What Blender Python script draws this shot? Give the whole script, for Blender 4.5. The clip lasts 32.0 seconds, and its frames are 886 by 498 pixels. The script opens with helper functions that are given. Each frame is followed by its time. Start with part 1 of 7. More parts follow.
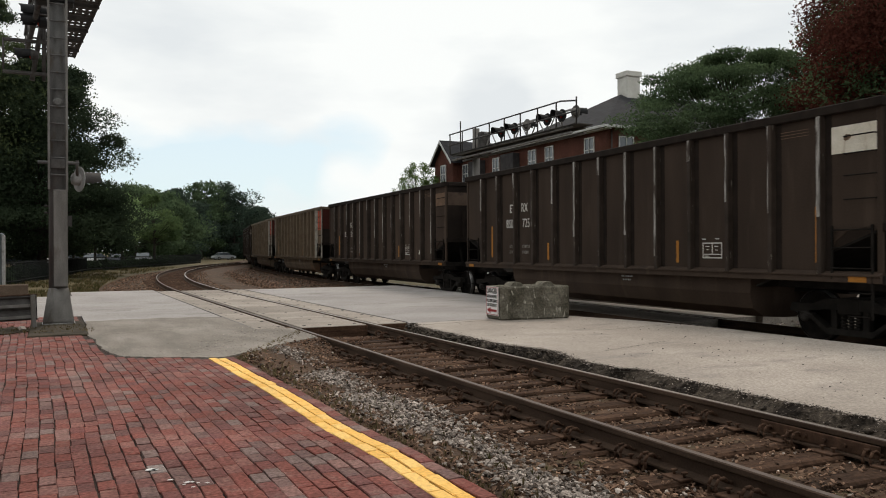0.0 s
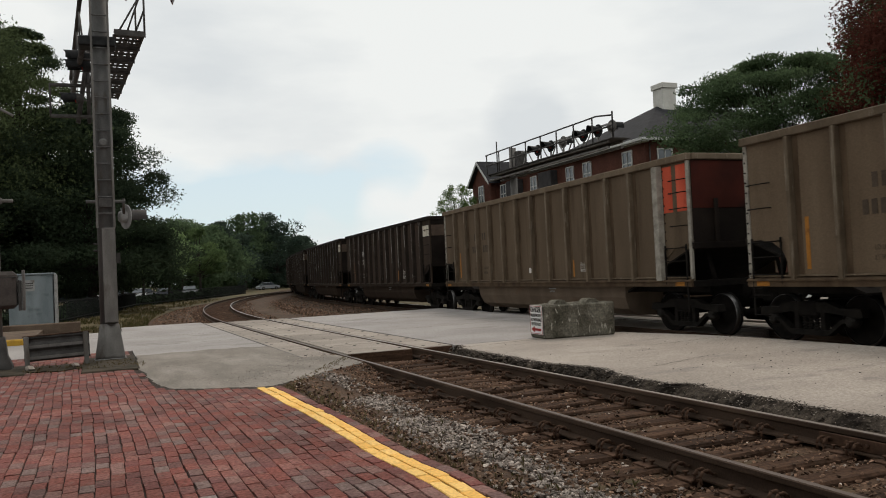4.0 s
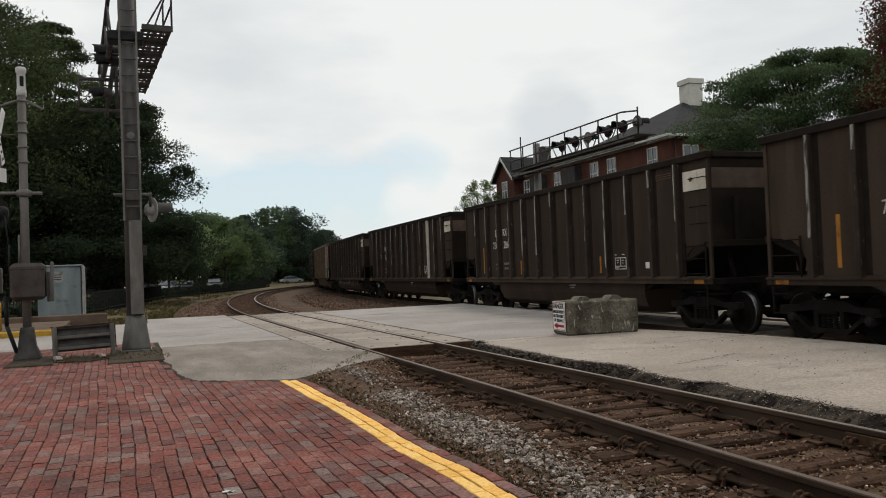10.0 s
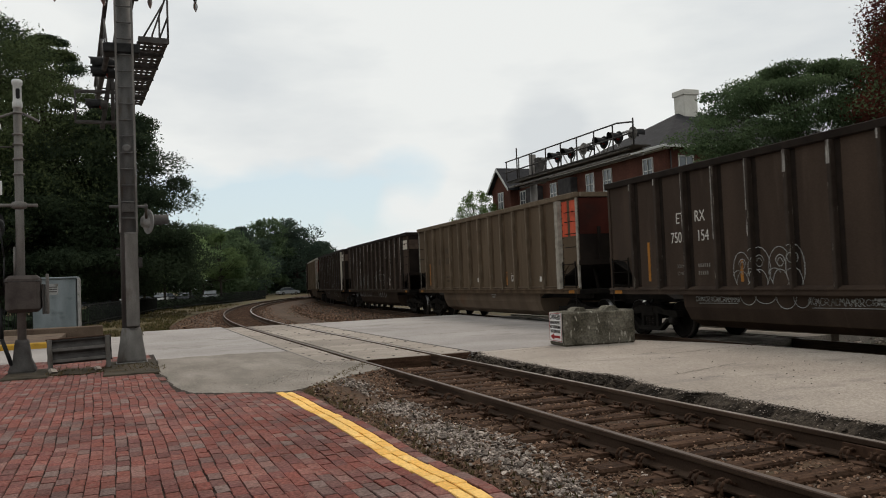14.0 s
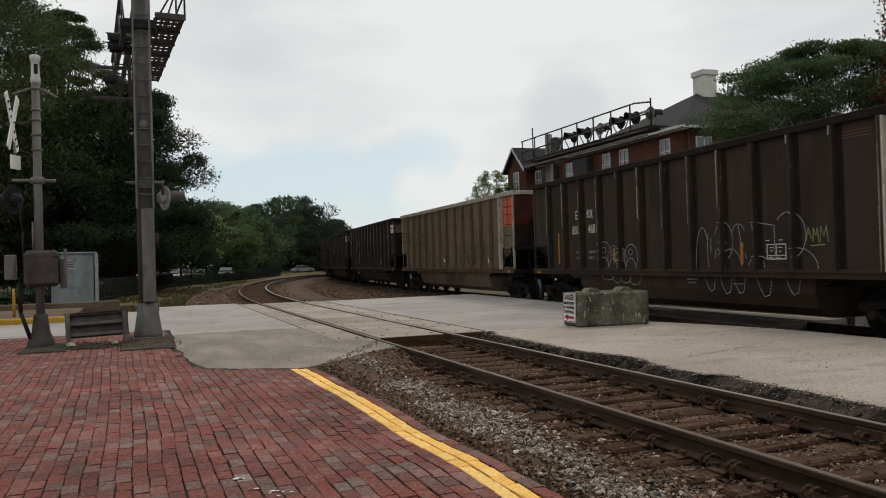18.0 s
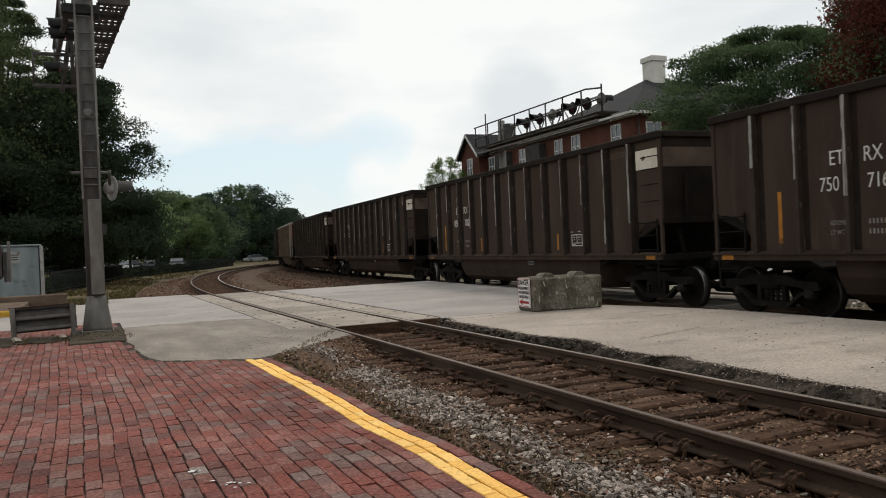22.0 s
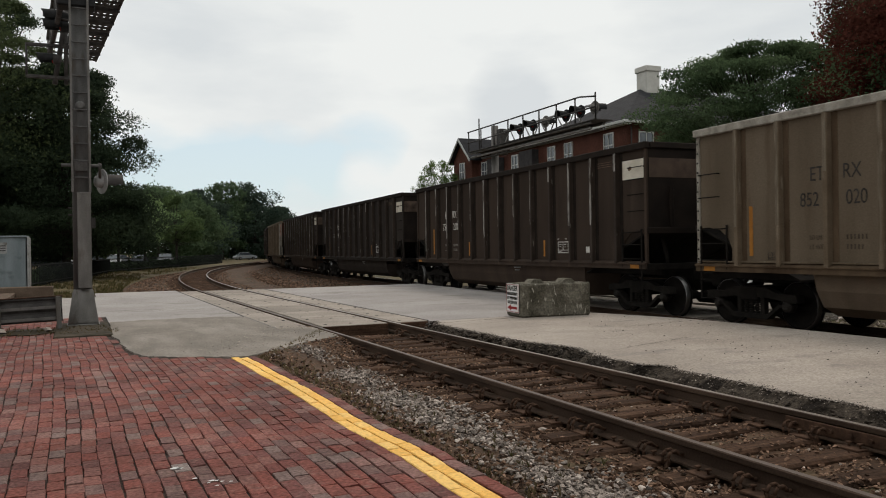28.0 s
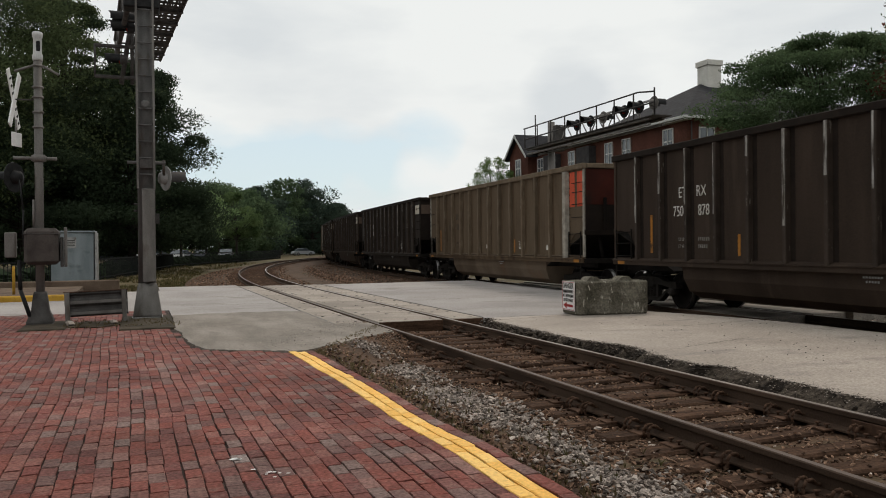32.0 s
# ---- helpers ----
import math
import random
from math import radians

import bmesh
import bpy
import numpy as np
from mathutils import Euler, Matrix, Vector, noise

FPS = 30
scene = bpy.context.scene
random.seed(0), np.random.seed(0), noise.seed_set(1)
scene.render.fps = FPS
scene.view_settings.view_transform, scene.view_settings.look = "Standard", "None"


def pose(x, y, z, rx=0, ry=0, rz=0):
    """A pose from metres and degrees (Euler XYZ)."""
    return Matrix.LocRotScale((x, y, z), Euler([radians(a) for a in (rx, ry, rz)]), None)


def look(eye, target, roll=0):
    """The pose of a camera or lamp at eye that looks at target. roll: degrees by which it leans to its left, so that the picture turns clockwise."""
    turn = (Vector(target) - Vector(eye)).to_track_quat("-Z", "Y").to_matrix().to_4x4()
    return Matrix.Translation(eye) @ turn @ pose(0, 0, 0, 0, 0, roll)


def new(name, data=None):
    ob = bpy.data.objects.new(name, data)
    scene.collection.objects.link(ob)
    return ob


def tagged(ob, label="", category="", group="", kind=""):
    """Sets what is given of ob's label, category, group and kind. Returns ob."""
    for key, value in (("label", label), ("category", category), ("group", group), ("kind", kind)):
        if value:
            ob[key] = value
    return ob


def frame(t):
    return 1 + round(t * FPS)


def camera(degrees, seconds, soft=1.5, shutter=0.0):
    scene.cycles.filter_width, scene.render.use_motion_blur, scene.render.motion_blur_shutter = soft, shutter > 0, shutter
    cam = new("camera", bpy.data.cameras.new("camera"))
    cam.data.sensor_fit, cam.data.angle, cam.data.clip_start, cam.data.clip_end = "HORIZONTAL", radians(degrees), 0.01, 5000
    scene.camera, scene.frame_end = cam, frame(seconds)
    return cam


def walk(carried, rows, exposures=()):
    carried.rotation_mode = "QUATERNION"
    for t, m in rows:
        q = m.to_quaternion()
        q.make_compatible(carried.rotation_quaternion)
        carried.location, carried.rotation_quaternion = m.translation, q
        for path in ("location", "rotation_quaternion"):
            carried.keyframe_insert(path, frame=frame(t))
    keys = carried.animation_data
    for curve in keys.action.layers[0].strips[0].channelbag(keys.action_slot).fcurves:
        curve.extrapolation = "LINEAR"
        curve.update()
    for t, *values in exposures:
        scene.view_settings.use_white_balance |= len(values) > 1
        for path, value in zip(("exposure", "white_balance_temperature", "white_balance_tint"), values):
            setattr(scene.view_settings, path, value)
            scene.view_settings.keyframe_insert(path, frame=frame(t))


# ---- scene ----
cam = camera(57.81, 32.0, soft=1.0, shutter=0.08)
PATH = [
    (0.0, pose(0, 0, 1.42, 90.036, 0.246, -26.039)),
    (0.5, pose(0, 0, 1.42, 91.220, 0.725, -25.778)),
    (1.0, pose(0, 0, 1.42, 92.150, 1.004, -25.275)),
    (1.5, pose(0, 0, 1.42, 92.125, 1.815, -24.408)),
    (2.0, pose(0, 0, 1.42, 90.781, 2.667, -24.222)),
    (2.5, pose(0, 0, 1.42, 90.510, 3.141, -24.269)),
    (3.0, pose(0, 0, 1.42, 90.920, 2.960, -23.816)),
    (3.5, pose(0, 0, 1.42, 91.586, 2.865, -23.409)),
    (5.5, pose(0, 0, 1.42, 91.752, 1.924, -22.109)),
    (6.0, pose(0, 0, 1.42, 92.194, 1.880, -21.856)),
    (6.5, pose(0, 0, 1.42, 92.305, 2.204, -21.695)),
    (7.0, pose(0, 0, 1.42, 92.473, 2.894, -21.490)),
    (7.5, pose(0, 0, 1.42, 93.334, 3.096, -21.679)),
    (8.0, pose(0, 0, 1.42, 93.848, 2.662, -21.865)),
    (8.5, pose(0, 0, 1.42, 92.807, 2.217, -21.419)),
    (9.0, pose(0, 0, 1.42, 92.223, 2.575, -20.983)),
    (9.5, pose(0, 0, 1.42, 91.371, 2.663, -20.868)),
    (10.0, pose(0, 0, 1.42, 91.387, 2.144, -21.456)),
    (10.5, pose(0, 0, 1.42, 92.348, 1.806, -21.786)),
    (11.0, pose(0, 0, 1.42, 92.673, 0.854, -21.873)),
    (11.5, pose(0, 0, 1.42, 92.071, 0.042, -21.499)),
    (12.0, pose(0, 0, 1.42, 92.484, 0.153, -20.562)),
    (12.5, pose(0, 0, 1.42, 92.740, 0.864, -20.117)),
    (13.0, pose(0, 0, 1.42, 92.336, 1.355, -20.871)),
    (13.5, pose(0, 0, 1.42, 92.188, 1.721, -21.136)),
    (14.0, pose(0, 0, 1.42, 92.172, 2.303, -21.713)),
    (14.5, pose(0, 0, 1.42, 92.434, 2.743, -21.662)),
    (16.5, pose(0, 0, 1.42, 92.168, 2.091, -22.115)),
    (17.0, pose(0, 0, 1.42, 92.216, 2.058, -22.144)),
    (17.5, pose(0, 0, 1.42, 92.289, 1.743, -21.188)),
    (18.0, pose(0, 0, 1.42, 90.726, 1.660, -20.690)),
    (18.5, pose(0, 0, 1.42, 89.097, 2.035, -21.286)),
    (19.0, pose(0, 0, 1.42, 89.564, 1.853, -21.480)),
    (19.5, pose(0, 0, 1.42, 90.075, 1.851, -21.543)),
    (20.0, pose(0, 0, 1.42, 90.564, 1.898, -22.072)),
    (20.5, pose(0, 0, 1.42, 89.973, 1.711, -22.906)),
    (21.0, pose(0, 0, 1.42, 89.457, 1.763, -23.623)),
    (21.5, pose(0, 0, 1.42, 89.079, 2.214, -23.897)),
    (22.0, pose(0, 0, 1.42, 89.680, 2.491, -23.918)),
    (22.5, pose(0, 0, 1.42, 90.688, 3.025, -23.563)),
    (23.0, pose(0, 0, 1.42, 91.336, 3.111, -23.405)),
    (23.5, pose(0, 0, 1.42, 91.723, 3.151, -24.514)),
    (24.0, pose(0, 0, 1.42, 91.858, 3.326, -25.379)),
    (24.5, pose(0, 0, 1.42, 91.768, 3.367, -25.553)),
    (25.0, pose(0, 0, 1.42, 91.326, 3.112, -25.286)),
    (25.5, pose(0, 0, 1.42, 90.460, 2.541, -24.514)),
    (27.5, pose(0, 0, 1.42, 90.009, 0.652, -24.250)),
    (28.0, pose(0, 0, 1.42, 89.898, 0.844, -24.627)),
    (28.5, pose(0, 0, 1.42, 89.339, 0.881, -25.438)),
    (29.0, pose(0, 0, 1.42, 89.363, 0.638, -25.354)),
    (29.5, pose(0, 0, 1.42, 89.968, 0.469, -24.343)),
    (30.0, pose(0, 0, 1.42, 90.280, 0.880, -23.702)),
    (30.5, pose(0, 0, 1.42, 89.984, 0.947, -23.765)),
    (31.0, pose(0, 0, 1.42, 90.031, 0.082, -23.208)),
    (31.5, pose(0, 0, 1.42, 89.784, 0.296, -20.886)),
    (32.0, pose(0, 0, 1.42, 89.712, 0.542, -20.679)),
]
walk(cam, PATH, [(0.0, 0.19), (0.8, 0.03), (2.0, 0.06), (3.0, 0.02), (6.0, 0.02), (7.0, 0.04), (8.0, 0.16), (9.0, 0.02), (11.0, 0.03), (13.0, -0.03), (16.0, 0.0), (17.0, -0.04), (18.0, -0.06), (19.0, 0.15),
                 (20.0, 0.15), (22.0, 0.15), (23.0, 0.12), (24.0, 0.05), (25.0, 0.0), (28.0, 0.0), (32.0, 0.01)])

# ---- world, sun ----
world = bpy.data.worlds.new("overcast_sky")
scene.world = world
world.use_nodes = True
wn, wl = world.node_tree.nodes, world.node_tree.links
wn.clear()
SUN_EL, SUN_AZ = radians(52), radians(35)
w_out = wn.new("ShaderNodeOutputWorld")
w_bg = wn.new("ShaderNodeBackground")
w_sky = wn.new("ShaderNodeTexSky")
w_sky.sky_type, w_sky.sun_disc = "NISHITA", False
w_sky.sun_elevation, w_sky.sun_rotation = SUN_EL, SUN_AZ
w_co = wn.new("ShaderNodeTexCoord")
w_map = wn.new("ShaderNodeMapping")
w_map.inputs["Scale"].default_value = (1.0, 1.0, 3.2)
w_n1 = wn.new("ShaderNodeTexNoise")
w_n1.inputs["Scale"].default_value, w_n1.inputs["Detail"].default_value = 2.3, 7.0
w_n1.inputs["Roughness"].default_value, w_n1.inputs["Distortion"].default_value = 0.52, 0.3
w_r1 = wn.new("ShaderNodeValToRGB")
w_r1.color_ramp.elements[0].position, w_r1.color_ramp.elements[0].color = 0.36, (0.0, 0.0, 0.0, 1)
w_r1.color_ramp.elements[1].position, w_r1.color_ramp.elements[1].color = 0.56, (1, 1, 1, 1)
w_n2 = wn.new("ShaderNodeTexNoise")
w_n2.inputs["Scale"].default_value, w_n2.inputs["Detail"].default_value = 3.1, 6.0
w_r2 = wn.new("ShaderNodeValToRGB")
w_r2.color_ramp.elements[0].position, w_r2.color_ramp.elements[0].color = 0.34, (0.69, 0.722, 0.738, 1)
w_r2.color_ramp.elements[1].position, w_r2.color_ramp.elements[1].color = 0.58, (0.855, 0.872, 0.858, 1)
w_scale = wn.new("ShaderNodeVectorMath")
w_scale.operation = "SCALE"
w_scale.inputs["Scale"].default_value = 0.15
w_haze = wn.new("ShaderNodeMixRGB")
w_haze.inputs["Fac"].default_value, w_haze.inputs["Color2"].default_value = 0.85, (0.625, 0.728, 0.766, 1)
w_mix = wn.new("ShaderNodeMixRGB")
wl.new(w_co.outputs["Generated"], w_map.inputs["Vector"])
wl.new(w_map.outputs["Vector"], w_n1.inputs["Vector"])
wl.new(w_map.outputs["Vector"], w_n2.inputs["Vector"])
w_sep = wn.new("ShaderNodeSeparateXYZ")
w_el = wn.new("ShaderNodeMapRange")
w_el.inputs["From Min"].default_value, w_el.inputs["From Max"].default_value = 0.0, 0.32
w_el.inputs["To Min"].default_value, w_el.inputs["To Max"].default_value = -0.06, 0.26
w_add = wn.new("ShaderNodeMath")
wl.new(w_co.outputs["Generated"], w_sep.inputs[0])
wl.new(w_sep.outputs["Z"], w_el.inputs["Value"])
wl.new(w_n1.outputs["Fac"], w_add.inputs[0])
wl.new(w_el.outputs["Result"], w_add.inputs[1])


def sky_spot(fac, az, el, wide, amount):
    """Thins or thickens the cloud softly round one direction of the sky."""
    d, q, a = wn.new("ShaderNodeVectorMath"), wn.new("ShaderNodeMapRange"), wn.new("ShaderNodeMath")
    d.operation, q.interpolation_type = "DOT_PRODUCT", "SMOOTHSTEP"
    d.inputs[1].default_value = (math.sin(radians(az)) * math.cos(radians(el)), math.cos(radians(az)) * math.cos(radians(el)), math.sin(radians(el)))
    q.inputs["From Min"].default_value, q.inputs["From Max"].default_value = math.cos(radians(wide)), 1.0
    q.inputs["To Min"].default_value, q.inputs["To Max"].default_value = 0.0, amount
    wl.new(w_co.outputs["Generated"], d.inputs[0])
    wl.new(d.outputs["Value"], q.inputs["Value"])
    wl.new(fac, a.inputs[0])
    wl.new(q.outputs["Result"], a.inputs[1])
    return a.outputs["Value"]


# a blue break low over the curve with a pale cumulus under it, and two grey clouds over the building
cover, shade = w_add.outputs["Value"], w_n2.outputs["Fac"]
for az, el, wide, amount in ((0, 5.0, 4.6, -0.18), (5, 5.0, 4.2, -0.16), (9.5, 5.2, 4.2, -0.2), (14, 5.6, 4.4, -0.22), (19, 6.2, 4.4, -0.2), (8, 2.4, 3, 0.2), (14, 2.8, 3, 0.2), (19, 4.0, 3.5, 0.12), (24, 4.8, 3.5, 0.14), (34, 9, 9, 0.2), (45, 12, 14, 0.3), (15, 20, 12, 0.3)):
    cover = sky_spot(cover, az, el, wide, amount)
for az, el, wide, amount in ((29.5, 10.4, 3.6, -0.2), (33, 9.2, 4, -0.12), (44, 13.5, 8, -0.14), (20, 17, 13, 0.1), (22, 5, 6, 0.1)):
    shade = sky_spot(shade, az, el, wide, amount)
wl.new(cover, w_r1.inputs["Fac"])
wl.new(shade, w_r2.inputs["Fac"])
wl.new(w_sky.outputs["Color"], w_scale.inputs[0])
wl.new(w_scale.outputs["Vector"], w_haze.inputs["Color1"])
wl.new(w_r1.outputs["Color"], w_mix.inputs["Fac"])
wl.new(w_haze.outputs["Color"], w_mix.inputs["Color1"])
wl.new(w_r2.outputs["Color"], w_mix.inputs["Color2"])
wl.new(w_mix.outputs["Color"], w_bg.inputs["Color"])
w_bg.inputs["Strength"].default_value = 1.0
wl.new(w_bg.outputs["Background"], w_out.inputs["Surface"])

sun = new("sun", bpy.data.lights.new("sun", "SUN"))
sun.data.energy, sun.data.angle, sun.data.color = 0.95, radians(18), (1.0, 0.86, 0.73)
sun.matrix_world = look((0, 0, 60), Vector((0, 0, 60)) - Vector((math.sin(SUN_AZ) * math.cos(SUN_EL), math.cos(SUN_AZ) * math.cos(SUN_EL), math.sin(SUN_EL))))


# ---- materials ----
def mat(name, c1, c2, scale=3.0, rough=0.8, metal=0.0, bump=0.25, bscale=60.0, stretch=(1, 1, 1), spec=0.12,
        rnd=0.0, fine=0.25, c3=None, c3pos=(0.58, 0.72), c3scale=1.2, c3stretch=(1, 1, 1), island=0.0, translucent=0.0):
    """Two colours mixed by large noise, darkened by fine grain, with an optional third colour in patches."""
    m = bpy.data.materials.new(name)
    m.use_nodes = True
    nt = m.node_tree
    n, l = nt.nodes, nt.links
    b = n["Principled BSDF"]
    b.inputs["Roughness"].default_value, b.inputs["Metallic"].default_value = rough, metal
    b.inputs["Specular IOR Level"].default_value = spec
    co, info = n.new("ShaderNodeTexCoord"), n.new("ShaderNodeObjectInfo")
    shift = n.new("ShaderNodeVectorMath")
    shift.operation = "MULTIPLY_ADD"
    shift.inputs[1].default_value = (37, 53, 71)
    l.new(info.outputs["Random"], shift.inputs[0])
    l.new(co.outputs["Object"], shift.inputs[2])

    def noise_at(sc, det, st):
        mp, t = n.new("ShaderNodeMapping"), n.new("ShaderNodeTexNoise")
        mp.inputs["Scale"].default_value = st
        t.inputs["Scale"].default_value, t.inputs["Detail"].default_value = sc, det
        l.new(shift.outputs["Vector"], mp.inputs["Vector"])
        l.new(mp.outputs["Vector"], t.inputs["Vector"])
        return t.outputs["Fac"]

    def ramp(fac, lo, hi, a, c):
        r = n.new("ShaderNodeValToRGB")
        e = r.color_ramp.elements
        e[0].position, e[0].color, e[1].position, e[1].color = lo, a, hi, c
        l.new(fac, r.inputs["Fac"])
        return r.outputs["Color"]

    def mix(kind, fac, a, c):
        x = n.new("ShaderNodeMixRGB")
        x.blend_type = kind
        if isinstance(fac, float):
            x.inputs["Fac"].default_value = fac
        else:
            l.new(fac, x.inputs["Fac"])
        for sock, val in (("Color1", a), ("Color2", c)):
            if isinstance(val, tuple):
                x.inputs[sock].default_value = val
            else:
                l.new(val, x.inputs[sock])
        return x.outputs["Color"]

    big = noise_at(scale, 5.0, stretch)
    col = ramp(big, 0.32, 0.68, (*c1, 1), (*c2, 1))
    if c3:
        patch = noise_at(c3scale, 6.0, c3stretch)
        col = mix("MIX", ramp(patch, c3pos[0], c3pos[1], (0, 0, 0, 1), (1, 1, 1, 1)), col, (*c3, 1))
    grain = noise_at(bscale, 3.0, (1, 1, 1))
    if fine:
        col = mix("MULTIPLY", fine, col, ramp(grain, 0.25, 0.7, (0.25, 0.25, 0.25, 1), (1.35, 1.35, 1.35, 1)))
    if rnd or island:
        hsv = n.new("ShaderNodeHueSaturation")
        mr = n.new("ShaderNodeMapRange")
        amount = rnd or island
        mr.inputs["To Min"].default_value, mr.inputs["To Max"].default_value = 1 - amount, 1 + amount
        if island:
            geo = n.new("ShaderNodeNewGeometry")
            l.new(geo.outputs["Random Per Island"], mr.inputs["Value"])
        else:
            l.new(info.outputs["Random"], mr.inputs["Value"])
        l.new(mr.outputs["Result"], hsv.inputs["Value"])
        l.new(col, hsv.inputs["Color"])
        col = hsv.outputs["Color"]
    l.new(col, b.inputs["Base Color"])
    if bump:
        bp = n.new("ShaderNodeBump")
        bp.inputs["Strength"].default_value, bp.inputs["Distance"].default_value = bump, 0.01
        l.new(grain, bp.inputs["Height"])
        l.new(bp.outputs["Normal"], b.inputs["Normal"])
    if translucent:
        tr, ms = n.new("ShaderNodeBsdfTranslucent"), n.new("ShaderNodeMixShader")
        l.new(col, tr.inputs["Color"])
        ms.inputs["Fac"].default_value = translucent
        l.new(b.outputs["BSDF"], ms.inputs[1])
        l.new(tr.outputs["BSDF"], ms.inputs[2])
        l.new(ms.outputs["Shader"], n["Material Output"].inputs["Surface"])
    return m


def brick_mat(name, tones, rnd_source, rough=0.85, grime=1.0):
    """Clay pavers: a tone for each piece, grain and grime over it."""
    m = bpy.data.materials.new(name)
    m.use_nodes = True
    n, l = m.node_tree.nodes, m.node_tree.links
    b = n["Principled BSDF"]
    b.inputs["Roughness"].default_value, b.inputs["Specular IOR Level"].default_value = rough, 0.12
    if rnd_source == "island":
        src = n.new("ShaderNodeNewGeometry").outputs["Random Per Island"]
    else:
        src = n.new("ShaderNodeObjectInfo").outputs["Random"]
    r = n.new("ShaderNodeValToRGB")
    r.color_ramp.interpolation = "CONSTANT"
    e = r.color_ramp.elements
    while len(e) < len(tones):
        e.new(0.5)
    mean = [sum(t[k] for t in tones) / len(tones) for k in range(3)]
    for i, tone in enumerate(tones):
        e[i].position, e[i].color = i / len(tones), (*(0.9 * tone[k] + 0.1 * mean[k] for k in range(3)), 1)
    l.new(src, r.inputs["Fac"])
    # pale worn patches and dark damp ones, running over the joints
    place = n.new("ShaderNodeNewGeometry")
    for sc, lo, hi, tint, fac in ((6.5, 0.54, 0.70, [0.6 * mean[0] + 0.125, 0.6 * mean[1] + 0.105, 0.6 * mean[2] + 0.085], 0.7), (11.0, 0.56, 0.72, [0.5 * v for v in mean], 0.65)):
        t, rr, fm, mx = n.new("ShaderNodeTexNoise"), n.new("ShaderNodeValToRGB"), n.new("ShaderNodeMath"), n.new("ShaderNodeMixRGB")
        t.inputs["Scale"].default_value, t.inputs["Detail"].default_value, t.inputs["Roughness"].default_value = sc, 6.0, 0.68
        q = rr.color_ramp.elements
        q[0].position, q[1].position = lo, hi
        fm.operation = "MULTIPLY"
        fm.inputs[1].default_value = fac * grime
        l.new(place.outputs["Position"], t.inputs["Vector"])
        l.new(t.outputs["Fac"], rr.inputs["Fac"])
        l.new(rr.outputs["Color"], fm.inputs[0])
        l.new(fm.outputs["Value"], mx.inputs["Fac"])
        l.new(r.outputs["Color"], mx.inputs["Color1"])
        mx.inputs["Color2"].default_value = (*tint, 1)
        r = mx
    geo = n.new("ShaderNodeNewGeometry")
    t1, t2 = n.new("ShaderNodeTexNoise"), n.new("ShaderNodeTexNoise")
    t1.inputs["Scale"].default_value, t1.inputs["Detail"].default_value = 0.9, 5.0
    t2.inputs["Scale"].default_value, t2.inputs["Detail"].default_value = 38.0, 6.0
    l.new(geo.outputs["Position"], t1.inputs["Vector"])
    l.new(geo.outputs["Position"], t2.inputs["Vector"])
    for t, lo, hi, dark, light, fac in ((t1, 0.35, 0.65, 0.78, 1.18, 1.0), (t2, 0.32, 0.68, 0.50, 1.4, 0.8)):
        rr, mx = n.new("ShaderNodeValToRGB"), n.new("ShaderNodeMixRGB")
        q = rr.color_ramp.elements
        q[0].position, q[0].color, q[1].position, q[1].color = lo, (dark, dark, dark, 1), hi, (light, light, light, 1)
        mx.blend_type = "MULTIPLY"
        mx.inputs["Fac"].default_value = fac * grime
        l.new(t.outputs["Fac"], rr.inputs["Fac"])
        l.new((r if t is t1 else last).outputs["Color"], mx.inputs["Color1"])
        l.new(rr.outputs["Color"], mx.inputs["Color2"])
        last = mx
    l.new(last.outputs["Color"], b.inputs["Base Color"])
    bp = n.new("ShaderNodeBump")
    bp.inputs["Strength"].default_value, bp.inputs["Distance"].default_value = 0.35, 0.006
    l.new(t2.outputs["Fac"], bp.inputs["Height"])
    l.new(bp.outputs["Normal"], b.inputs["Normal"])
    return m


M = {}
M["grass"] = mat("dry_grass", (0.055, 0.050, 0.022), (0.155, 0.120, 0.064), scale=0.4, bump=0.8, bscale=14, fine=0.6, c3=(0.085, 0.058, 0.036), c3scale=0.3)
M["ballast"] = mat("ballast_bed", (0.05, 0.02798, 0.01648), (0.12, 0.07141, 0.04326), scale=1.4, bump=1.0, bscale=22, fine=0.7, c3=(0.065, 0.0579, 0.02678), c3scale=0.9)
M["concrete_road"] = mat("road_concrete", (0.315, 0.288, 0.27), (0.42, 0.388, 0.365), scale=0.5, bump=0.3, bscale=24, fine=0.4, c3=(0.27, 0.245, 0.225), c3scale=1.4, c3stretch=(0.5, 0.7, 1))
M["asphalt_old"] = mat("worn_asphalt", (0.20, 0.175, 0.148), (0.33, 0.290, 0.250), scale=1.6, bump=0.8, bscale=34, fine=0.5, stretch=(1, 0.4, 1), c3=(0.20, 0.178, 0.152), c3scale=3.0, c3pos=(0.50, 0.75), c3stretch=(1, 0.35, 1))
M["asphalt_island"] = mat("weathered_platform_paving", (0.318, 0.272, 0.230), (0.452, 0.392, 0.337), scale=0.6, bump=0.5, bscale=38, fine=0.5, c3=(0.29, 0.252, 0.222), c3scale=2.2, c3stretch=(0.6, 1, 1))
M["edge_gravel"] = mat("gravelly_asphalt_edge", (0.028, 0.022, 0.0165), (0.100, 0.080, 0.062), scale=26, rough=0.95, bump=1.0, bscale=60, fine=0.7, c3=(0.016, 0.012, 0.009), c3scale=2.2, c3pos=(0.48, 0.58), c3stretch=(1, 1.6, 1))
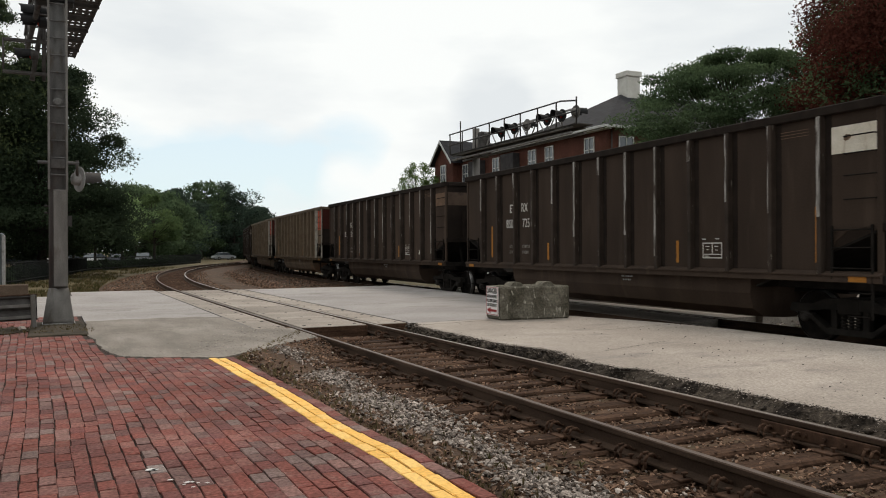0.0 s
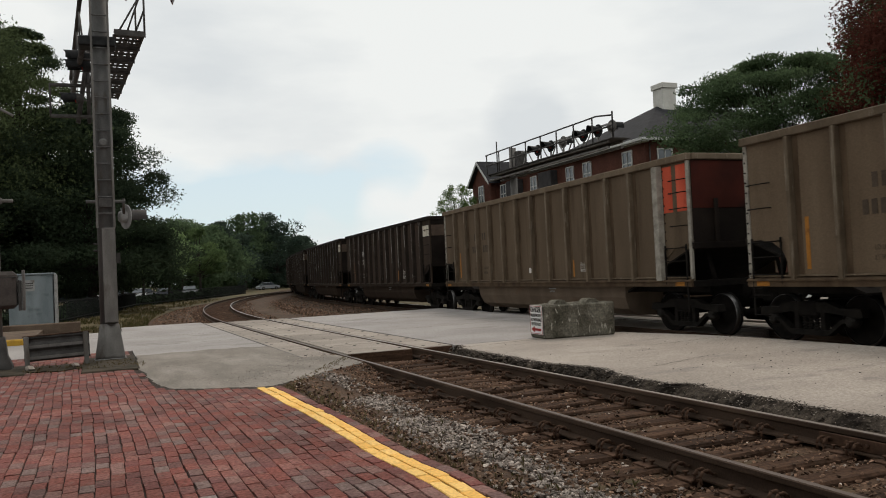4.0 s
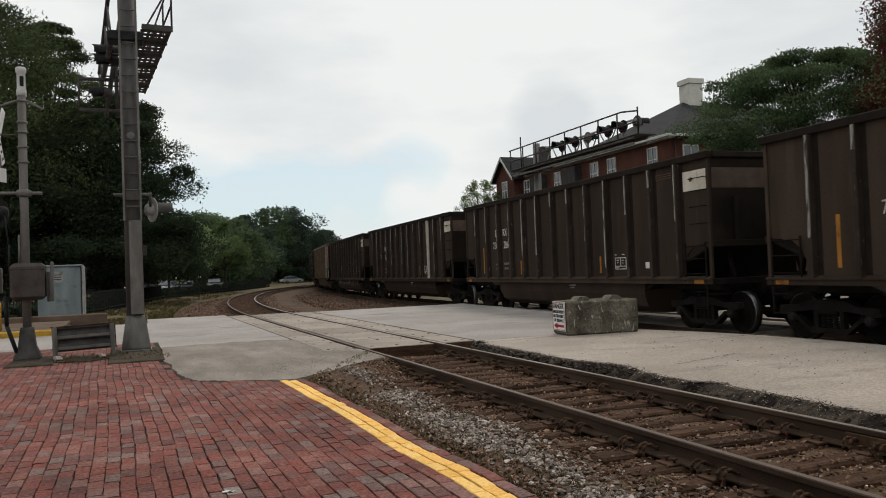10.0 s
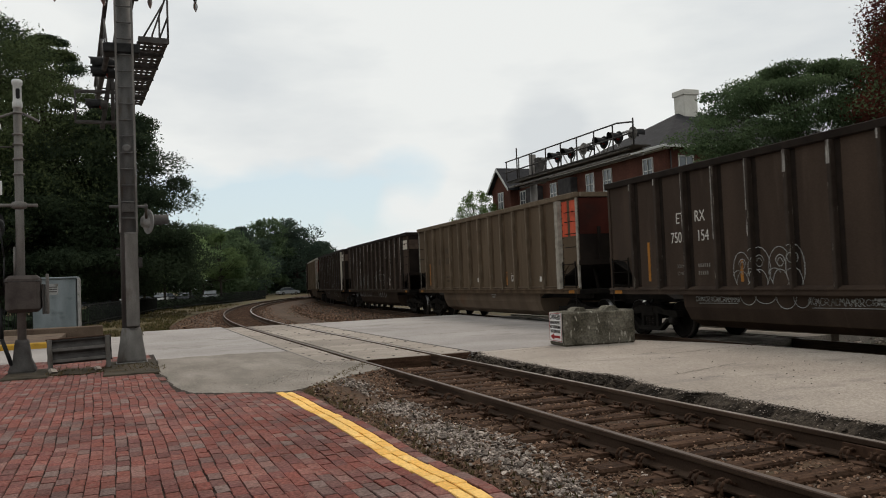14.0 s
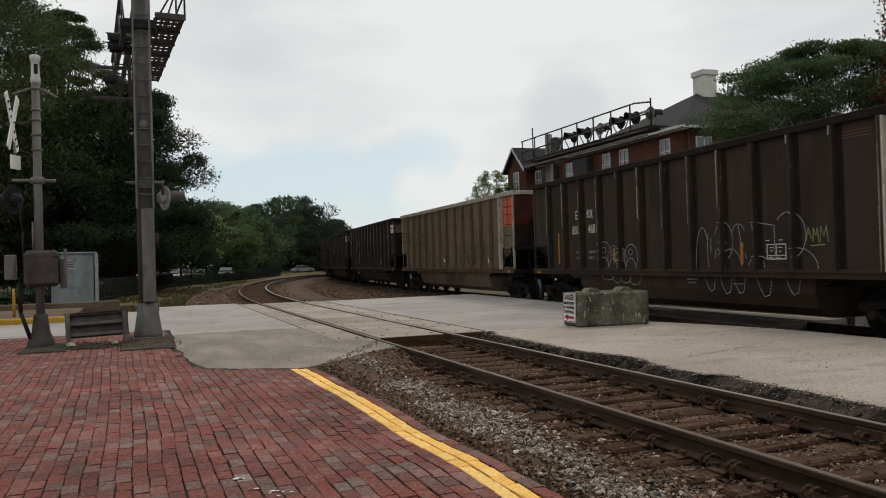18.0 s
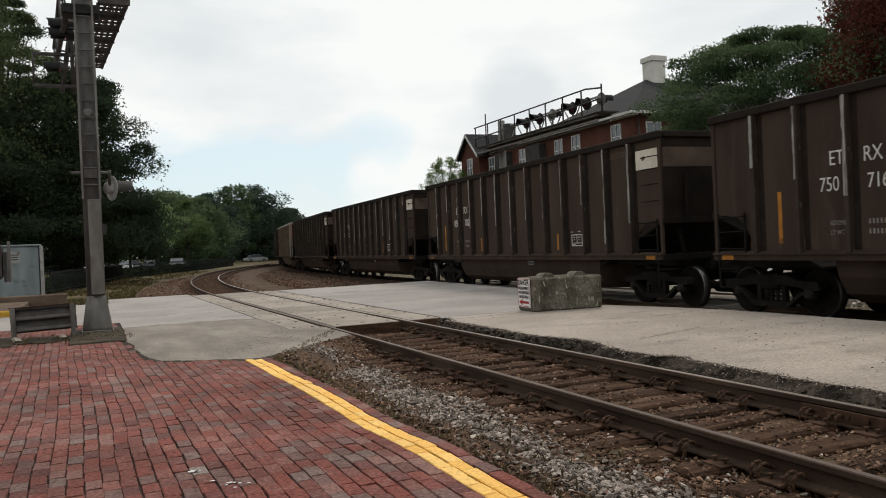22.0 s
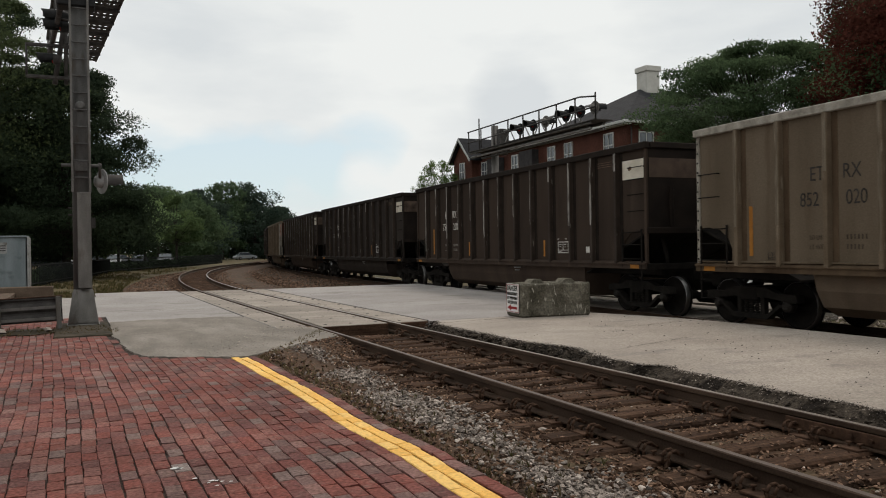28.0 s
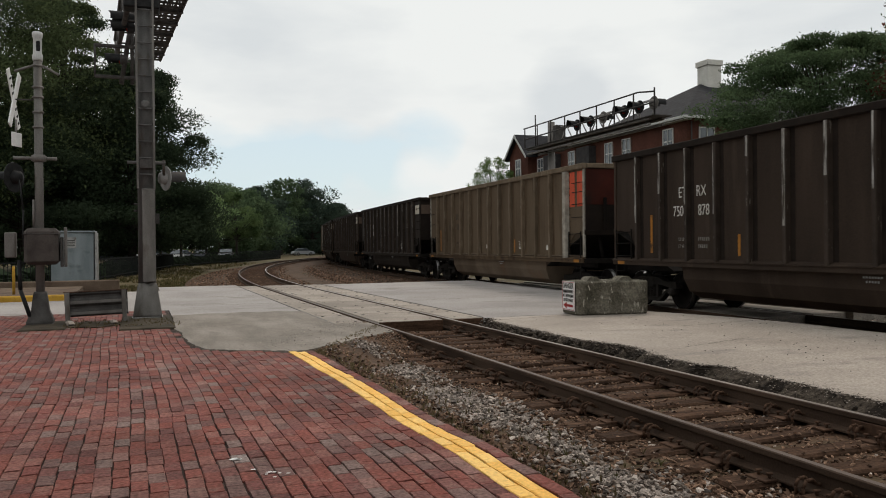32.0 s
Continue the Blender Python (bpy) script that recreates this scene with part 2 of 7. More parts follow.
M["rubble"] = mat("crumbled_asphalt", (0.018, 0.014, 0.011), (0.088, 0.069, 0.053), scale=7, bump=1.0, bscale=35, fine=0.6)
M["panel"] = mat("crossing_panel_concrete", (0.29, 0.249, 0.2112), (0.39, 0.3377, 0.2884), scale=1.1, bump=0.2, bscale=40, fine=0.4, rnd=0.14)
M["panel_hole"] = mat("dark_recess", (0.03, 0.028, 0.025), (0.06, 0.055, 0.05), bump=0.1)
M["rail"] = mat("rusty_rail", (0.042, 0.026, 0.0175), (0.090, 0.058, 0.040), scale=5, rough=0.8, bump=0.2, stretch=(1, 0.2, 1), fine=0.35)
M["rail_top"] = mat("worn_glinting_rail_head", (0.20, 0.165, 0.145), (0.36, 0.32, 0.29), scale=2, rough=0.36, metal=0.8, bump=0.03, stretch=(4, 0.2, 1))
M["tie"] = mat("timber_sleeper", (0.034, 0.0185, 0.0112), (0.096, 0.054, 0.034), scale=3, rough=0.95, bump=0.9, bscale=30, stretch=(0.6, 6, 6), rnd=0.4, fine=0.65, c3=(0.04, 0.02413, 0.01494), c3scale=3)
M["rail_dull"] = mat("brown_rail_head", (0.085, 0.062, 0.050), (0.150, 0.118, 0.100), scale=2, rough=0.5, metal=0.4, bump=0.03, stretch=(4, 0.2, 1))
M["steel_rust"] = mat("rusted_steel", (0.045, 0.02509, 0.01648), (0.11, 0.06176, 0.03914), scale=9, rough=0.85, bump=0.3)
M["stone"] = mat("ballast_stone", (0.112, 0.086, 0.068), (0.475, 0.41, 0.36), scale=9, rough=0.9, bump=0.4, bscale=80, island=0.7)
M["stone_brown"] = mat("stained_ballast_stone", (0.066, 0.037, 0.024), (0.255, 0.160, 0.108), scale=6, rough=0.9, bump=0.4, bscale=80, island=0.8)
M["block"] = mat("mossy_cast_concrete", (0.070, 0.063, 0.046), (0.190, 0.172, 0.136), scale=3.5, rough=0.95, bump=0.9, bscale=28, fine=0.6, c3=(0.40, 0.37, 0.31), c3scale=8, c3pos=(0.63, 0.68), c3stretch=(2.2, 2.2, 0.8))
M["white_paint"] = mat("white_sign_paint", (0.70, 0.69, 0.67), (0.80, 0.79, 0.77), scale=4, rough=0.5, bump=0.05, fine=0.1)
M["red_paint"] = mat("red_sign_paint", (0.26, 0.016, 0.016), (0.34, 0.026, 0.024), scale=6, rough=0.5, bump=0.03)
M["galv"] = mat("galvanised_steel", (0.125, 0.116, 0.106), (0.205, 0.192, 0.178), scale=4, rough=0.6, metal=0.25, bump=0.12, bscale=50, stretch=(1, 1, 0.35), fine=0.25, c3=(0.10, 0.082, 0.065), c3scale=2.4, c3stretch=(2, 2, 0.5))
M["galv_pale"] = mat("pale_grey_plate", (0.24, 0.235, 0.225), (0.36, 0.35, 0.335), scale=5, rough=0.6, bump=0.08, fine=0.3, c3=(0.15, 0.135, 0.12), c3scale=3.0)
M["galv_dark"] = mat("weathered_steel", (0.050, 0.046, 0.043), (0.095, 0.088, 0.083), scale=5, rough=0.7, metal=0.3, bump=0.15, fine=0.3)
M["black"] = mat("matt_black_paint", (0.012, 0.012, 0.012), (0.025, 0.025, 0.025), scale=8, rough=0.6, bump=0.05)
M["box_brown"] = mat("weathered_mechanism_case", (0.046, 0.038, 0.034), (0.088, 0.075, 0.067), scale=4, rough=0.7, bump=0.15)
M["cabinet"] = mat("blue_grey_metal", (0.165, 0.190, 0.200), (0.235, 0.262, 0.272), scale=2, rough=0.6, bump=0.06, stretch=(1, 1, 0.3), fine=0.2, c3=(0.09, 0.105, 0.11), c3scale=1.2)
M["yellow_paint"] = mat("yellow_kerb_paint", (0.40, 0.225, 0.03), (0.52, 0.31, 0.05), scale=3, rough=0.75, bump=0.2, fine=0.35, c3=(0.16, 0.11, 0.05), c3scale=2.0)
M["kerb"] = mat("kerb_concrete", (0.095, 0.072, 0.048), (0.155, 0.122, 0.085), scale=2, bump=0.3, fine=0.4)
M["car_brown"] = mat("brown_freight_paint", (0.0335, 0.0226, 0.0165), (0.0540, 0.0368, 0.0265), scale=1.1, rough=0.75, spec=0.12, bump=0.1, bscale=40, stretch=(1.5, 1, 0.35), fine=0.25, c3=(0.062, 0.043, 0.031), c3scale=1.6, c3stretch=(2.4, 1, 0.3), rnd=0.2)
M["post_brown"] = mat("brown_post", (0.026, 0.0185, 0.014), (0.045, 0.0325, 0.025), scale=3, rough=0.7, spec=0.15, bump=0.1, c3=(0.16, 0.14, 0.115), c3pos=(0.66, 0.70), c3scale=3, c3stretch=(9, 9, 1.0), rnd=0.15)
M["car_tan"] = mat("dusty_tan_freight_paint", (0.086, 0.060, 0.038), (0.130, 0.094, 0.062), scale=0.9, rough=0.75, bump=0.1, bscale=40, stretch=(1.5, 1, 0.3), fine=0.25, c3=(0.080, 0.054, 0.034), c3scale=1.3, c3stretch=(2.6, 1, 0.3), rnd=0.2)
M["car_cream"] = mat("dusty_cream_freight_paint", (0.104, 0.078, 0.052), (0.152, 0.117, 0.082), scale=0.9, rough=0.75, bump=0.1, bscale=40, stretch=(1.5, 1, 0.3), fine=0.25, c3=(0.105, 0.074, 0.048), c3scale=1.3, c3stretch=(2.6, 1, 0.3), rnd=0.12)
M["post_tan"] = mat("tan_post", (0.098, 0.071, 0.046), (0.146, 0.109, 0.074), scale=3, rough=0.7, bump=0.1, c3=(0.19, 0.155, 0.115), c3scale=2.6, c3pos=(0.62, 0.68), c3stretch=(8, 8, 0.8), rnd=0.15)
M["car_red"] = mat("faded_coral_red_panel", (0.44, 0.070, 0.035), (0.56, 0.105, 0.055), scale=2, rough=0.7, bump=0.08, stretch=(2, 1, 0.4), c3=(0.26, 0.05, 0.028), c3scale=2.2)
# car ends: shade of the gap, along with soot, is in these colours
M["car_red_shaded"] = mat("sooty_shaded_red_end_panel", (0.034, 0.010, 0.007), (0.075, 0.017, 0.011), scale=1.2, rough=0.85, spec=0.1, bump=0.08, c3=(0.02, 0.012, 0.010), c3scale=0.9)
M["end_grime_shade"] = mat("grimy_shaded_end_sheet", (0.010, 0.0075, 0.0062), (0.022, 0.016, 0.0125), scale=1.5, rough=0.9, spec=0.1, bump=0.1)
M["car_patch"] = mat("chalky_white_panel", (0.52, 0.47, 0.38), (0.66, 0.61, 0.52), scale=3, rough=0.7, bump=0.05, c3=(0.26, 0.17, 0.10), c3scale=2.4, c3pos=(0.6, 0.75), c3stretch=(3, 1, 0.5))
M["car_patch_rust"] = mat("rust_stained_panel", (0.11, 0.07, 0.045), (0.17, 0.11, 0.075), scale=3, rough=0.75, bump=0.1)
M["end_band"] = mat("shaded_brown_end_band", (0.062, 0.042, 0.031), (0.105, 0.074, 0.055), scale=2, rough=0.8, bump=0.1, c3=(0.03, 0.021, 0.016), c3scale=1.6)
M["under"] = mat("near_black_underframe", (0.008, 0.0068, 0.0060), (0.017, 0.0142, 0.0120), scale=4, rough=0.9, spec=0.08, metal=0.0, bump=0.2)
M["tub_tan"] = mat("grimy_tan_hopper_belly", (0.090, 0.064, 0.044), (0.140, 0.104, 0.074), scale=1.4, rough=0.8, bump=0.12, stretch=(1, 1, 0.4), c3=(0.115, 0.060, 0.033), c3scale=0.6)
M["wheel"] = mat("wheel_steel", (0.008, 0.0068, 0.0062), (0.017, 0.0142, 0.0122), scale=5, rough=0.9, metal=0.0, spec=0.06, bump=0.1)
M["tread"] = mat("bright_wheel_tread", (0.16, 0.155, 0.15), (0.24, 0.23, 0.22), scale=4, rough=0.4, metal=0.9, bump=0.02)
M["bearing"] = mat("bearing_cap_steel", (0.016, 0.014, 0.012), (0.034, 0.029, 0.025), scale=9, rough=0.6, bump=0.05)
M["reflector"] = mat("amber_reflective_strip", (0.28, 0.115, 0.020), (0.38, 0.16, 0.028), scale=4, rough=0.5, bump=0.02, c3=(0.08, 0.04, 0.018), c3scale=3.0)
M["letters"] = mat("chalk_white_lettering", (0.55, 0.53, 0.48), (0.66, 0.64, 0.6), scale=6, rough=0.7, bump=0.02, c3=(0.25, 0.22, 0.19), c3scale=5)
M["letters_faint"] = mat("faded_sooty_lettering", (0.050, 0.037, 0.026), (0.078, 0.058, 0.042), scale=6, rough=0.75, bump=0.02)
M["letters_dim"] = mat("worn_small_lettering", (0.16, 0.15, 0.135), (0.26, 0.245, 0.225), scale=9, rough=0.75, bump=0.02, c3=(0.07, 0.055, 0.045), c3scale=7)
M["letters_black"] = mat("faded_black_lettering", (0.025, 0.022, 0.02), (0.05, 0.045, 0.04), scale=6, rough=0.7, bump=0.02)
M["graffiti"] = mat("white_spray_paint", (0.26, 0.265, 0.26), (0.42, 0.425, 0.41), scale=3, rough=0.8, bump=0.0, c3=(0.12, 0.11, 0.10), c3scale=2.0)
M["graffiti_amber"] = mat("orange_spray_paint", (0.40, 0.16, 0.04), (0.50, 0.22, 0.06), scale=3, rough=0.7, bump=0.0)
M["facade"] = mat("red_brick_wall", (0.064, 0.026, 0.018), (0.110, 0.044, 0.031), scale=0.8, rough=0.9, bump=0.4, bscale=9, fine=0.5)
M["roof"] = mat("charcoal_shingle", (0.020, 0.020, 0.022), (0.038, 0.038, 0.042), scale=2, rough=0.9, bump=0.5, bscale=12, fine=0.4)
M["trim"] = mat("off_white_trim", (0.42, 0.42, 0.40), (0.55, 0.55, 0.53), scale=2, rough=0.7, bump=0.05)
M["chimney"] = mat("cream_stucco", (0.50, 0.48, 0.43), (0.60, 0.58, 0.53), scale=1.2, rough=0.85, bump=0.1)
M["glass"] = mat("dark_window_glass", (0.05, 0.06, 0.07), (0.10, 0.115, 0.125), scale=1.0, rough=0.12, bump=0.0, spec=0.6, fine=0)
M["bark"] = mat("bark", (0.024, 0.020, 0.016), (0.055, 0.046, 0.038), scale=6, rough=0.95, bump=0.9, bscale=18, stretch=(3, 3, 0.5))
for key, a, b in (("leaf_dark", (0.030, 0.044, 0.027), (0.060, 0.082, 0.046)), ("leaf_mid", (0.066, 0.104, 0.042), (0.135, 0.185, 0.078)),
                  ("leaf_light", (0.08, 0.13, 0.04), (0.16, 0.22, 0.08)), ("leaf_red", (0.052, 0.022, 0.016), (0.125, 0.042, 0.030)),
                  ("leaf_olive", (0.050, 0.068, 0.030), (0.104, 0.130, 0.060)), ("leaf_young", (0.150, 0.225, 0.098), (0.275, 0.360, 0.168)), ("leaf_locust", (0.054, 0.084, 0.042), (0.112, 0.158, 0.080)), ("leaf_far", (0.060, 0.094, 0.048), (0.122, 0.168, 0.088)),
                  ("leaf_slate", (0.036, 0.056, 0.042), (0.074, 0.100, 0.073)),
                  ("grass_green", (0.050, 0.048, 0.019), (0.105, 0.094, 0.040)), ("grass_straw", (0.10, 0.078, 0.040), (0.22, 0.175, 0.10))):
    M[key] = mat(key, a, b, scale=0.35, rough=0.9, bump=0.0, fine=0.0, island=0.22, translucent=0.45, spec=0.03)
M["mast_paint"] = mat("weathered_mast_steel", (0.072, 0.070, 0.068), (0.132, 0.127, 0.120), scale=4, rough=0.6, metal=0.2, bump=0.12, bscale=50, stretch=(1, 1, 0.35), fine=0.25, c3=(0.075, 0.060, 0.048), c3scale=2.4, c3stretch=(2, 2, 0.5))
M["crack"] = mat("dirt_filled_crack", (0.06, 0.05, 0.04), (0.11, 0.095, 0.075), scale=5, bump=0.2)
M["teal_paint"] = mat("pale_teal_sticker", (0.20, 0.40, 0.36), (0.26, 0.47, 0.42), scale=5, rough=0.6, bump=0.02)
M["car_dark"] = mat("blackened_freight_paint", (0.0205, 0.0160, 0.0130), (0.034, 0.027, 0.0225), scale=1.1, rough=0.75, spec=0.12, bump=0.1, bscale=40, stretch=(1.5, 1, 0.35), fine=0.25, c3=(0.046, 0.036, 0.029), c3scale=1.6, c3stretch=(2.4, 1, 0.3), rnd=0.2)
M["edge_scuff"] = mat("bare_scuffed_edge", (0.11, 0.10, 0.09), (0.42, 0.40, 0.37), scale=2.2, rough=0.6, bump=0.05, stretch=(16, 8, 1.3), fine=0.35, c3=(0.05, 0.037, 0.029), c3pos=(0.50, 0.60), c3scale=1.9, c3stretch=(11, 6, 1.0))
M["scuff_tan"] = mat("rubbed_tan_edge", (0.105, 0.080, 0.054), (0.20, 0.165, 0.123), scale=2.2, rough=0.7, bump=0.05, stretch=(14, 8, 1.0), c3=(0.11, 0.082, 0.055), c3pos=(0.50, 0.62), c3scale=1.6, c3stretch=(9, 6, 0.8))
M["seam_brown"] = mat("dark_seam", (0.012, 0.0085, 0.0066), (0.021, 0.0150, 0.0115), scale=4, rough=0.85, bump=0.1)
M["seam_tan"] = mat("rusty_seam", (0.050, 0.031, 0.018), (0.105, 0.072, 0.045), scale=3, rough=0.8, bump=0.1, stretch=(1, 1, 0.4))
M["frame_steel"] = mat("near_black_cast_steel", (0.009, 0.0078, 0.0068), (0.020, 0.0168, 0.0140), scale=6, rough=0.9, spec=0.1, bump=0.2)
M["graffiti_lime"] = mat("lime_spray_paint", (0.20, 0.22, 0.09), (0.32, 0.34, 0.16), scale=3, rough=0.8, bump=0.0)
M["graffiti_red"] = mat("faded_red_spray_paint", (0.16, 0.035, 0.025), (0.24, 0.055, 0.04), scale=3, rough=0.8, bump=0.0)
M["verge"] = mat("stained_brown_concrete", (0.095, 0.066, 0.048), (0.165, 0.120, 0.088), scale=1.6, rough=0.9, bump=0.3, bscale=30, fine=0.4, c3=(0.20, 0.16, 0.12), c3scale=1.1)
M["footing"] = mat("dirty_mossy_footing", (0.032, 0.026, 0.017), (0.082, 0.065, 0.045), scale=4, bump=0.8, bscale=30, fine=0.5, c3=(0.050, 0.040, 0.027), c3scale=3)
M["slate"] = mat("slate_bay_cladding", (0.030, 0.028, 0.028), (0.055, 0.050, 0.050), scale=2, rough=0.9, bump=0.2)
M["eave"] = mat("dark_brown_eave_boards", (0.042, 0.027, 0.020), (0.078, 0.050, 0.037), scale=2, rough=0.75, bump=0.4, bscale=30, stretch=(0.3, 5, 5))
M["bulb"] = mat("clear_bulb_glass", (0.62, 0.64, 0.65), (0.7, 0.72, 0.73), scale=2, rough=0.15, bump=0.0, spec=0.6, fine=0)
M["hedge"] = mat("dark_iron_fence", (0.012, 0.013, 0.012), (0.025, 0.026, 0.024), scale=3, rough=0.7, bump=0.1)
M["lens_red"] = mat("unlit_red_lens", (0.16, 0.015, 0.012), (0.24, 0.025, 0.02), scale=6, rough=0.2, bump=0.05, spec=0.5)
M["tyre"] = mat("tyre_rubber", (0.015, 0.015, 0.015), (0.03, 0.03, 0.03), rough=0.85, bump=0.1)
for key, c in (("auto_silver", (0.27, 0.28, 0.29)), ("auto_dark", (0.03, 0.035, 0.045)), ("auto_white", (0.62, 0.62, 0.61)), ("auto_red", (0.22, 0.03, 0.03))):
    M[key] = mat(key, c, tuple(v * 1.1 for v in c), scale=1, rough=0.25, bump=0.0, spec=0.5, fine=0.05)
BRICK = [(0.209, 0.074, 0.062), (0.230, 0.081, 0.065), (0.184, 0.071, 0.062), (0.244, 0.097, 0.079), (0.199, 0.088, 0.077), (0.227, 0.072, 0.056),
         (0.171, 0.072, 0.065), (0.259, 0.144, 0.124), (0.190, 0.119, 0.107), (0.233, 0.079, 0.062), (0.163, 0.101, 0.091), (0.144, 0.062, 0.055),
         (0.216, 0.101, 0.085), (0.257, 0.113, 0.093), (0.155, 0.078, 0.069), (0.205, 0.082, 0.068), (0.219, 0.078, 0.060), (0.214, 0.154, 0.138)]
M["paver"] = brick_mat("red_clay_paver", BRICK, "object")
M["paver_field"] = brick_mat("red_clay_paver_field", BRICK, "island")
YB = [(0.95, 0.555, 0.145), (0.97, 0.59, 0.165), (0.92, 0.515, 0.12), (0.97, 0.62, 0.20)]
M["paver_yellow"] = brick_mat("yellow_painted_paver", YB, "object", 0.7, 0.4)
M["joint"] = mat("sandy_dark_joint", (0.022, 0.015, 0.012), (0.066, 0.044, 0.035), scale=6, bump=0.5, c3=(0.13, 0.09, 0.07), c3scale=3.0, c3pos=(0.60, 0.72))


# ---- mesh tools ----
class Geo:
    """Gathers points and faces of one mesh."""

    def __init__(self):
        self.v, self.f, self.s = [], [], []

    def add(self, verts, faces, smooth=False, m=None):
        k = len(self.v)
        self.v += [tuple(m @ Vector(p)) for p in verts] if m else [tuple(p) for p in verts]
        self.f += [tuple(k + i for i in f) for f in faces]
        self.s += [smooth] * len(faces)
        return self

    def box(self, x0, x1, y0, y1, z0, z1, m=None):
        v = [(x, y, z) for x in (x0, x1) for y in (y0, y1) for z in (z0, z1)]
        return self.add(v, [(0, 1, 3, 2), (4, 6, 7, 5), (0, 4, 5, 1), (2, 3, 7, 6), (0, 2, 6, 4), (1, 5, 7, 3)], m=m)

    def cbox(self, x0, x1, y0, y1, z0, z1, c=0.01, m=None):
        """A box with chamfered edges."""
        v, at = [], {}
        for i, x in enumerate((x0, x1)):
            for j, y in enumerate((y0, y1)):
                for k, z in enumerate((z0, z1)):
                    dx, dy, dz = (c if i == 0 else -c), (c if j == 0 else -c), (c if k == 0 else -c)
                    at[i, j, k] = len(v)
                    v += [(x, y + dy, z + dz), (x + dx, y, z + dz), (x + dx, y + dy, z)]
        f = []
        q = lambda a, i, j, k: at[i, j, k] + a
        f += [(q(0, 0, 0, 0), q(0, 0, 0, 1), q(0, 0, 1, 1), q(0, 0, 1, 0)), (q(0, 1, 0, 0), q(0, 1, 1, 0), q(0, 1, 1, 1), q(0, 1, 0, 1))]
        f += [(q(1, 0, 0, 0), q(1, 1, 0, 0), q(1, 1, 0, 1), q(1, 0, 0, 1)), (q(1, 0, 1, 0), q(1, 0, 1, 1), q(1, 1, 1, 1), q(1, 1, 1, 0))]
        f += [(q(2, 0, 0, 0), q(2, 0, 1, 0), q(2, 1, 1, 0), q(2, 1, 0, 0)), (q(2, 0, 0, 1), q(2, 1, 0, 1), q(2, 1, 1, 1), q(2, 0, 1, 1))]
        for i in (0, 1):
            for j in (0, 1):
                f.append((q(0, i, j, 0), q(0, i, j, 1), q(1, i, j, 1), q(1, i, j, 0)))
                f.append((q(0, i, 0, j), q(0, i, 1, j), q(2, i, 1, j), q(2, i, 0, j)))
                f.append((q(1, 0, i, j), q(1, 1, i, j), q(2, 1, i, j), q(2, 0, i, j)))
                for k in (0, 1):
                    f.append((q(0, i, j, k), q(1, i, j, k), q(2, i, j, k)))
        return self.add(v, f, m=m)

    def cyl(self, a, b, r0, r1=None, n=12, caps=True, m=None):
        r1 = r0 if r1 is None else r1
        a, b = Vector(a), Vector(b)
        d = (b - a).normalized()
        u = d.orthogonal().normalized()
        w = d.cross(u)
        v = []
        for p, r in ((a, r0), (b, r1)):
            v += [p + (u * math.cos(6.2831853 * i / n) + w * math.sin(6.2831853 * i / n)) * r for i in range(n)]
        f = [(i, (i + 1) % n, n + (i + 1) % n, n + i) for i in range(n)]
        k = len(self.v)
        self.add(v, f, True, m)
        if caps:
            self.f += [tuple(k + i for i in reversed(range(n))), tuple(k + n + i for i in range(n))]
            self.s += [False, False]
        return self

    def tube(self, pts, r, n=6, m=None):
        for a, b in zip(pts, pts[1:]):
            self.cyl(a, b, r, r, n, True, m)
        return self

    def lathe(self, prof, n=20, m=None):
        """A profile of (radius, z) turned about z."""
        v = [(r * math.cos(6.2831853 * i / n), r * math.sin(6.2831853 * i / n), z) for r, z in prof for i in range(n)]
        f = [(j * n + i, j * n + (i + 1) % n, (j + 1) * n + (i + 1) % n, (j + 1) * n + i) for j in range(len(prof) - 1) for i in range(n)]
        k = len(self.v)
        self.add(v, f, True, m)
        self.f += [tuple(k + i for i in reversed(range(n))), tuple(k + (len(prof) - 1) * n + i for i in range(n))]
        self.s += [False, False]
        return self

    def prism(self, poly, lo, hi, axis="y", m=None):
        """A flat outline pushed along an axis; the outline is given in the two other axes."""
        n = len(poly)

        def at(p, h):
            return {"x": (h, p[0], p[1]), "y": (p[0], h, p[1]), "z": (p[0], p[1], h)}[axis]
        v = [at(p, lo) for p in poly] + [at(p, hi) for p in poly]
        f = [(i, (i + 1) % n, n + (i + 1) % n, n + i) for i in range(n)] + [tuple(reversed(range(n))), tuple(range(n, 2 * n))]
        return self.add(v, f, m=m)

    def mesh(self, name, material):
        me = bpy.data.meshes.new(name)
        me.from_pydata(self.v, [], self.f)
        me.polygons.foreach_set("use_smooth", self.s)
        me.materials.append(material)
        b = bmesh.new()
        b.from_mesh(me)
        if len(b.faces) < 20000:
            bmesh.ops.recalc_face_normals(b, faces=b.faces)
        b.to_mesh(me)
        b.free()
        return me


def thing(name, label, category, group="", kind="", at=None):
    ob = new(name)
    ob.empty_display_size = 0.2
    if at is not None:
        ob.matrix_basis = at
    return tagged(ob, label, category, group, kind)


def part(name, geo, material, parent, label="", at=None):
    ob = new(name, geo if isinstance(geo, bpy.types.Mesh) else geo.mesh(name, M[material]))
    ob.parent = parent
    if at is not None:
        ob.matrix_basis = at
    return tagged(ob, label)


def solid(name, geo, material, label, category, kind="", group="", at=None):
    ob = new(name, geo if isinstance(geo, bpy.types.Mesh) else geo.mesh(name, M[material]))
    if at is not None:
        ob.matrix_basis = at
    return tagged(ob, label, category, group, kind)


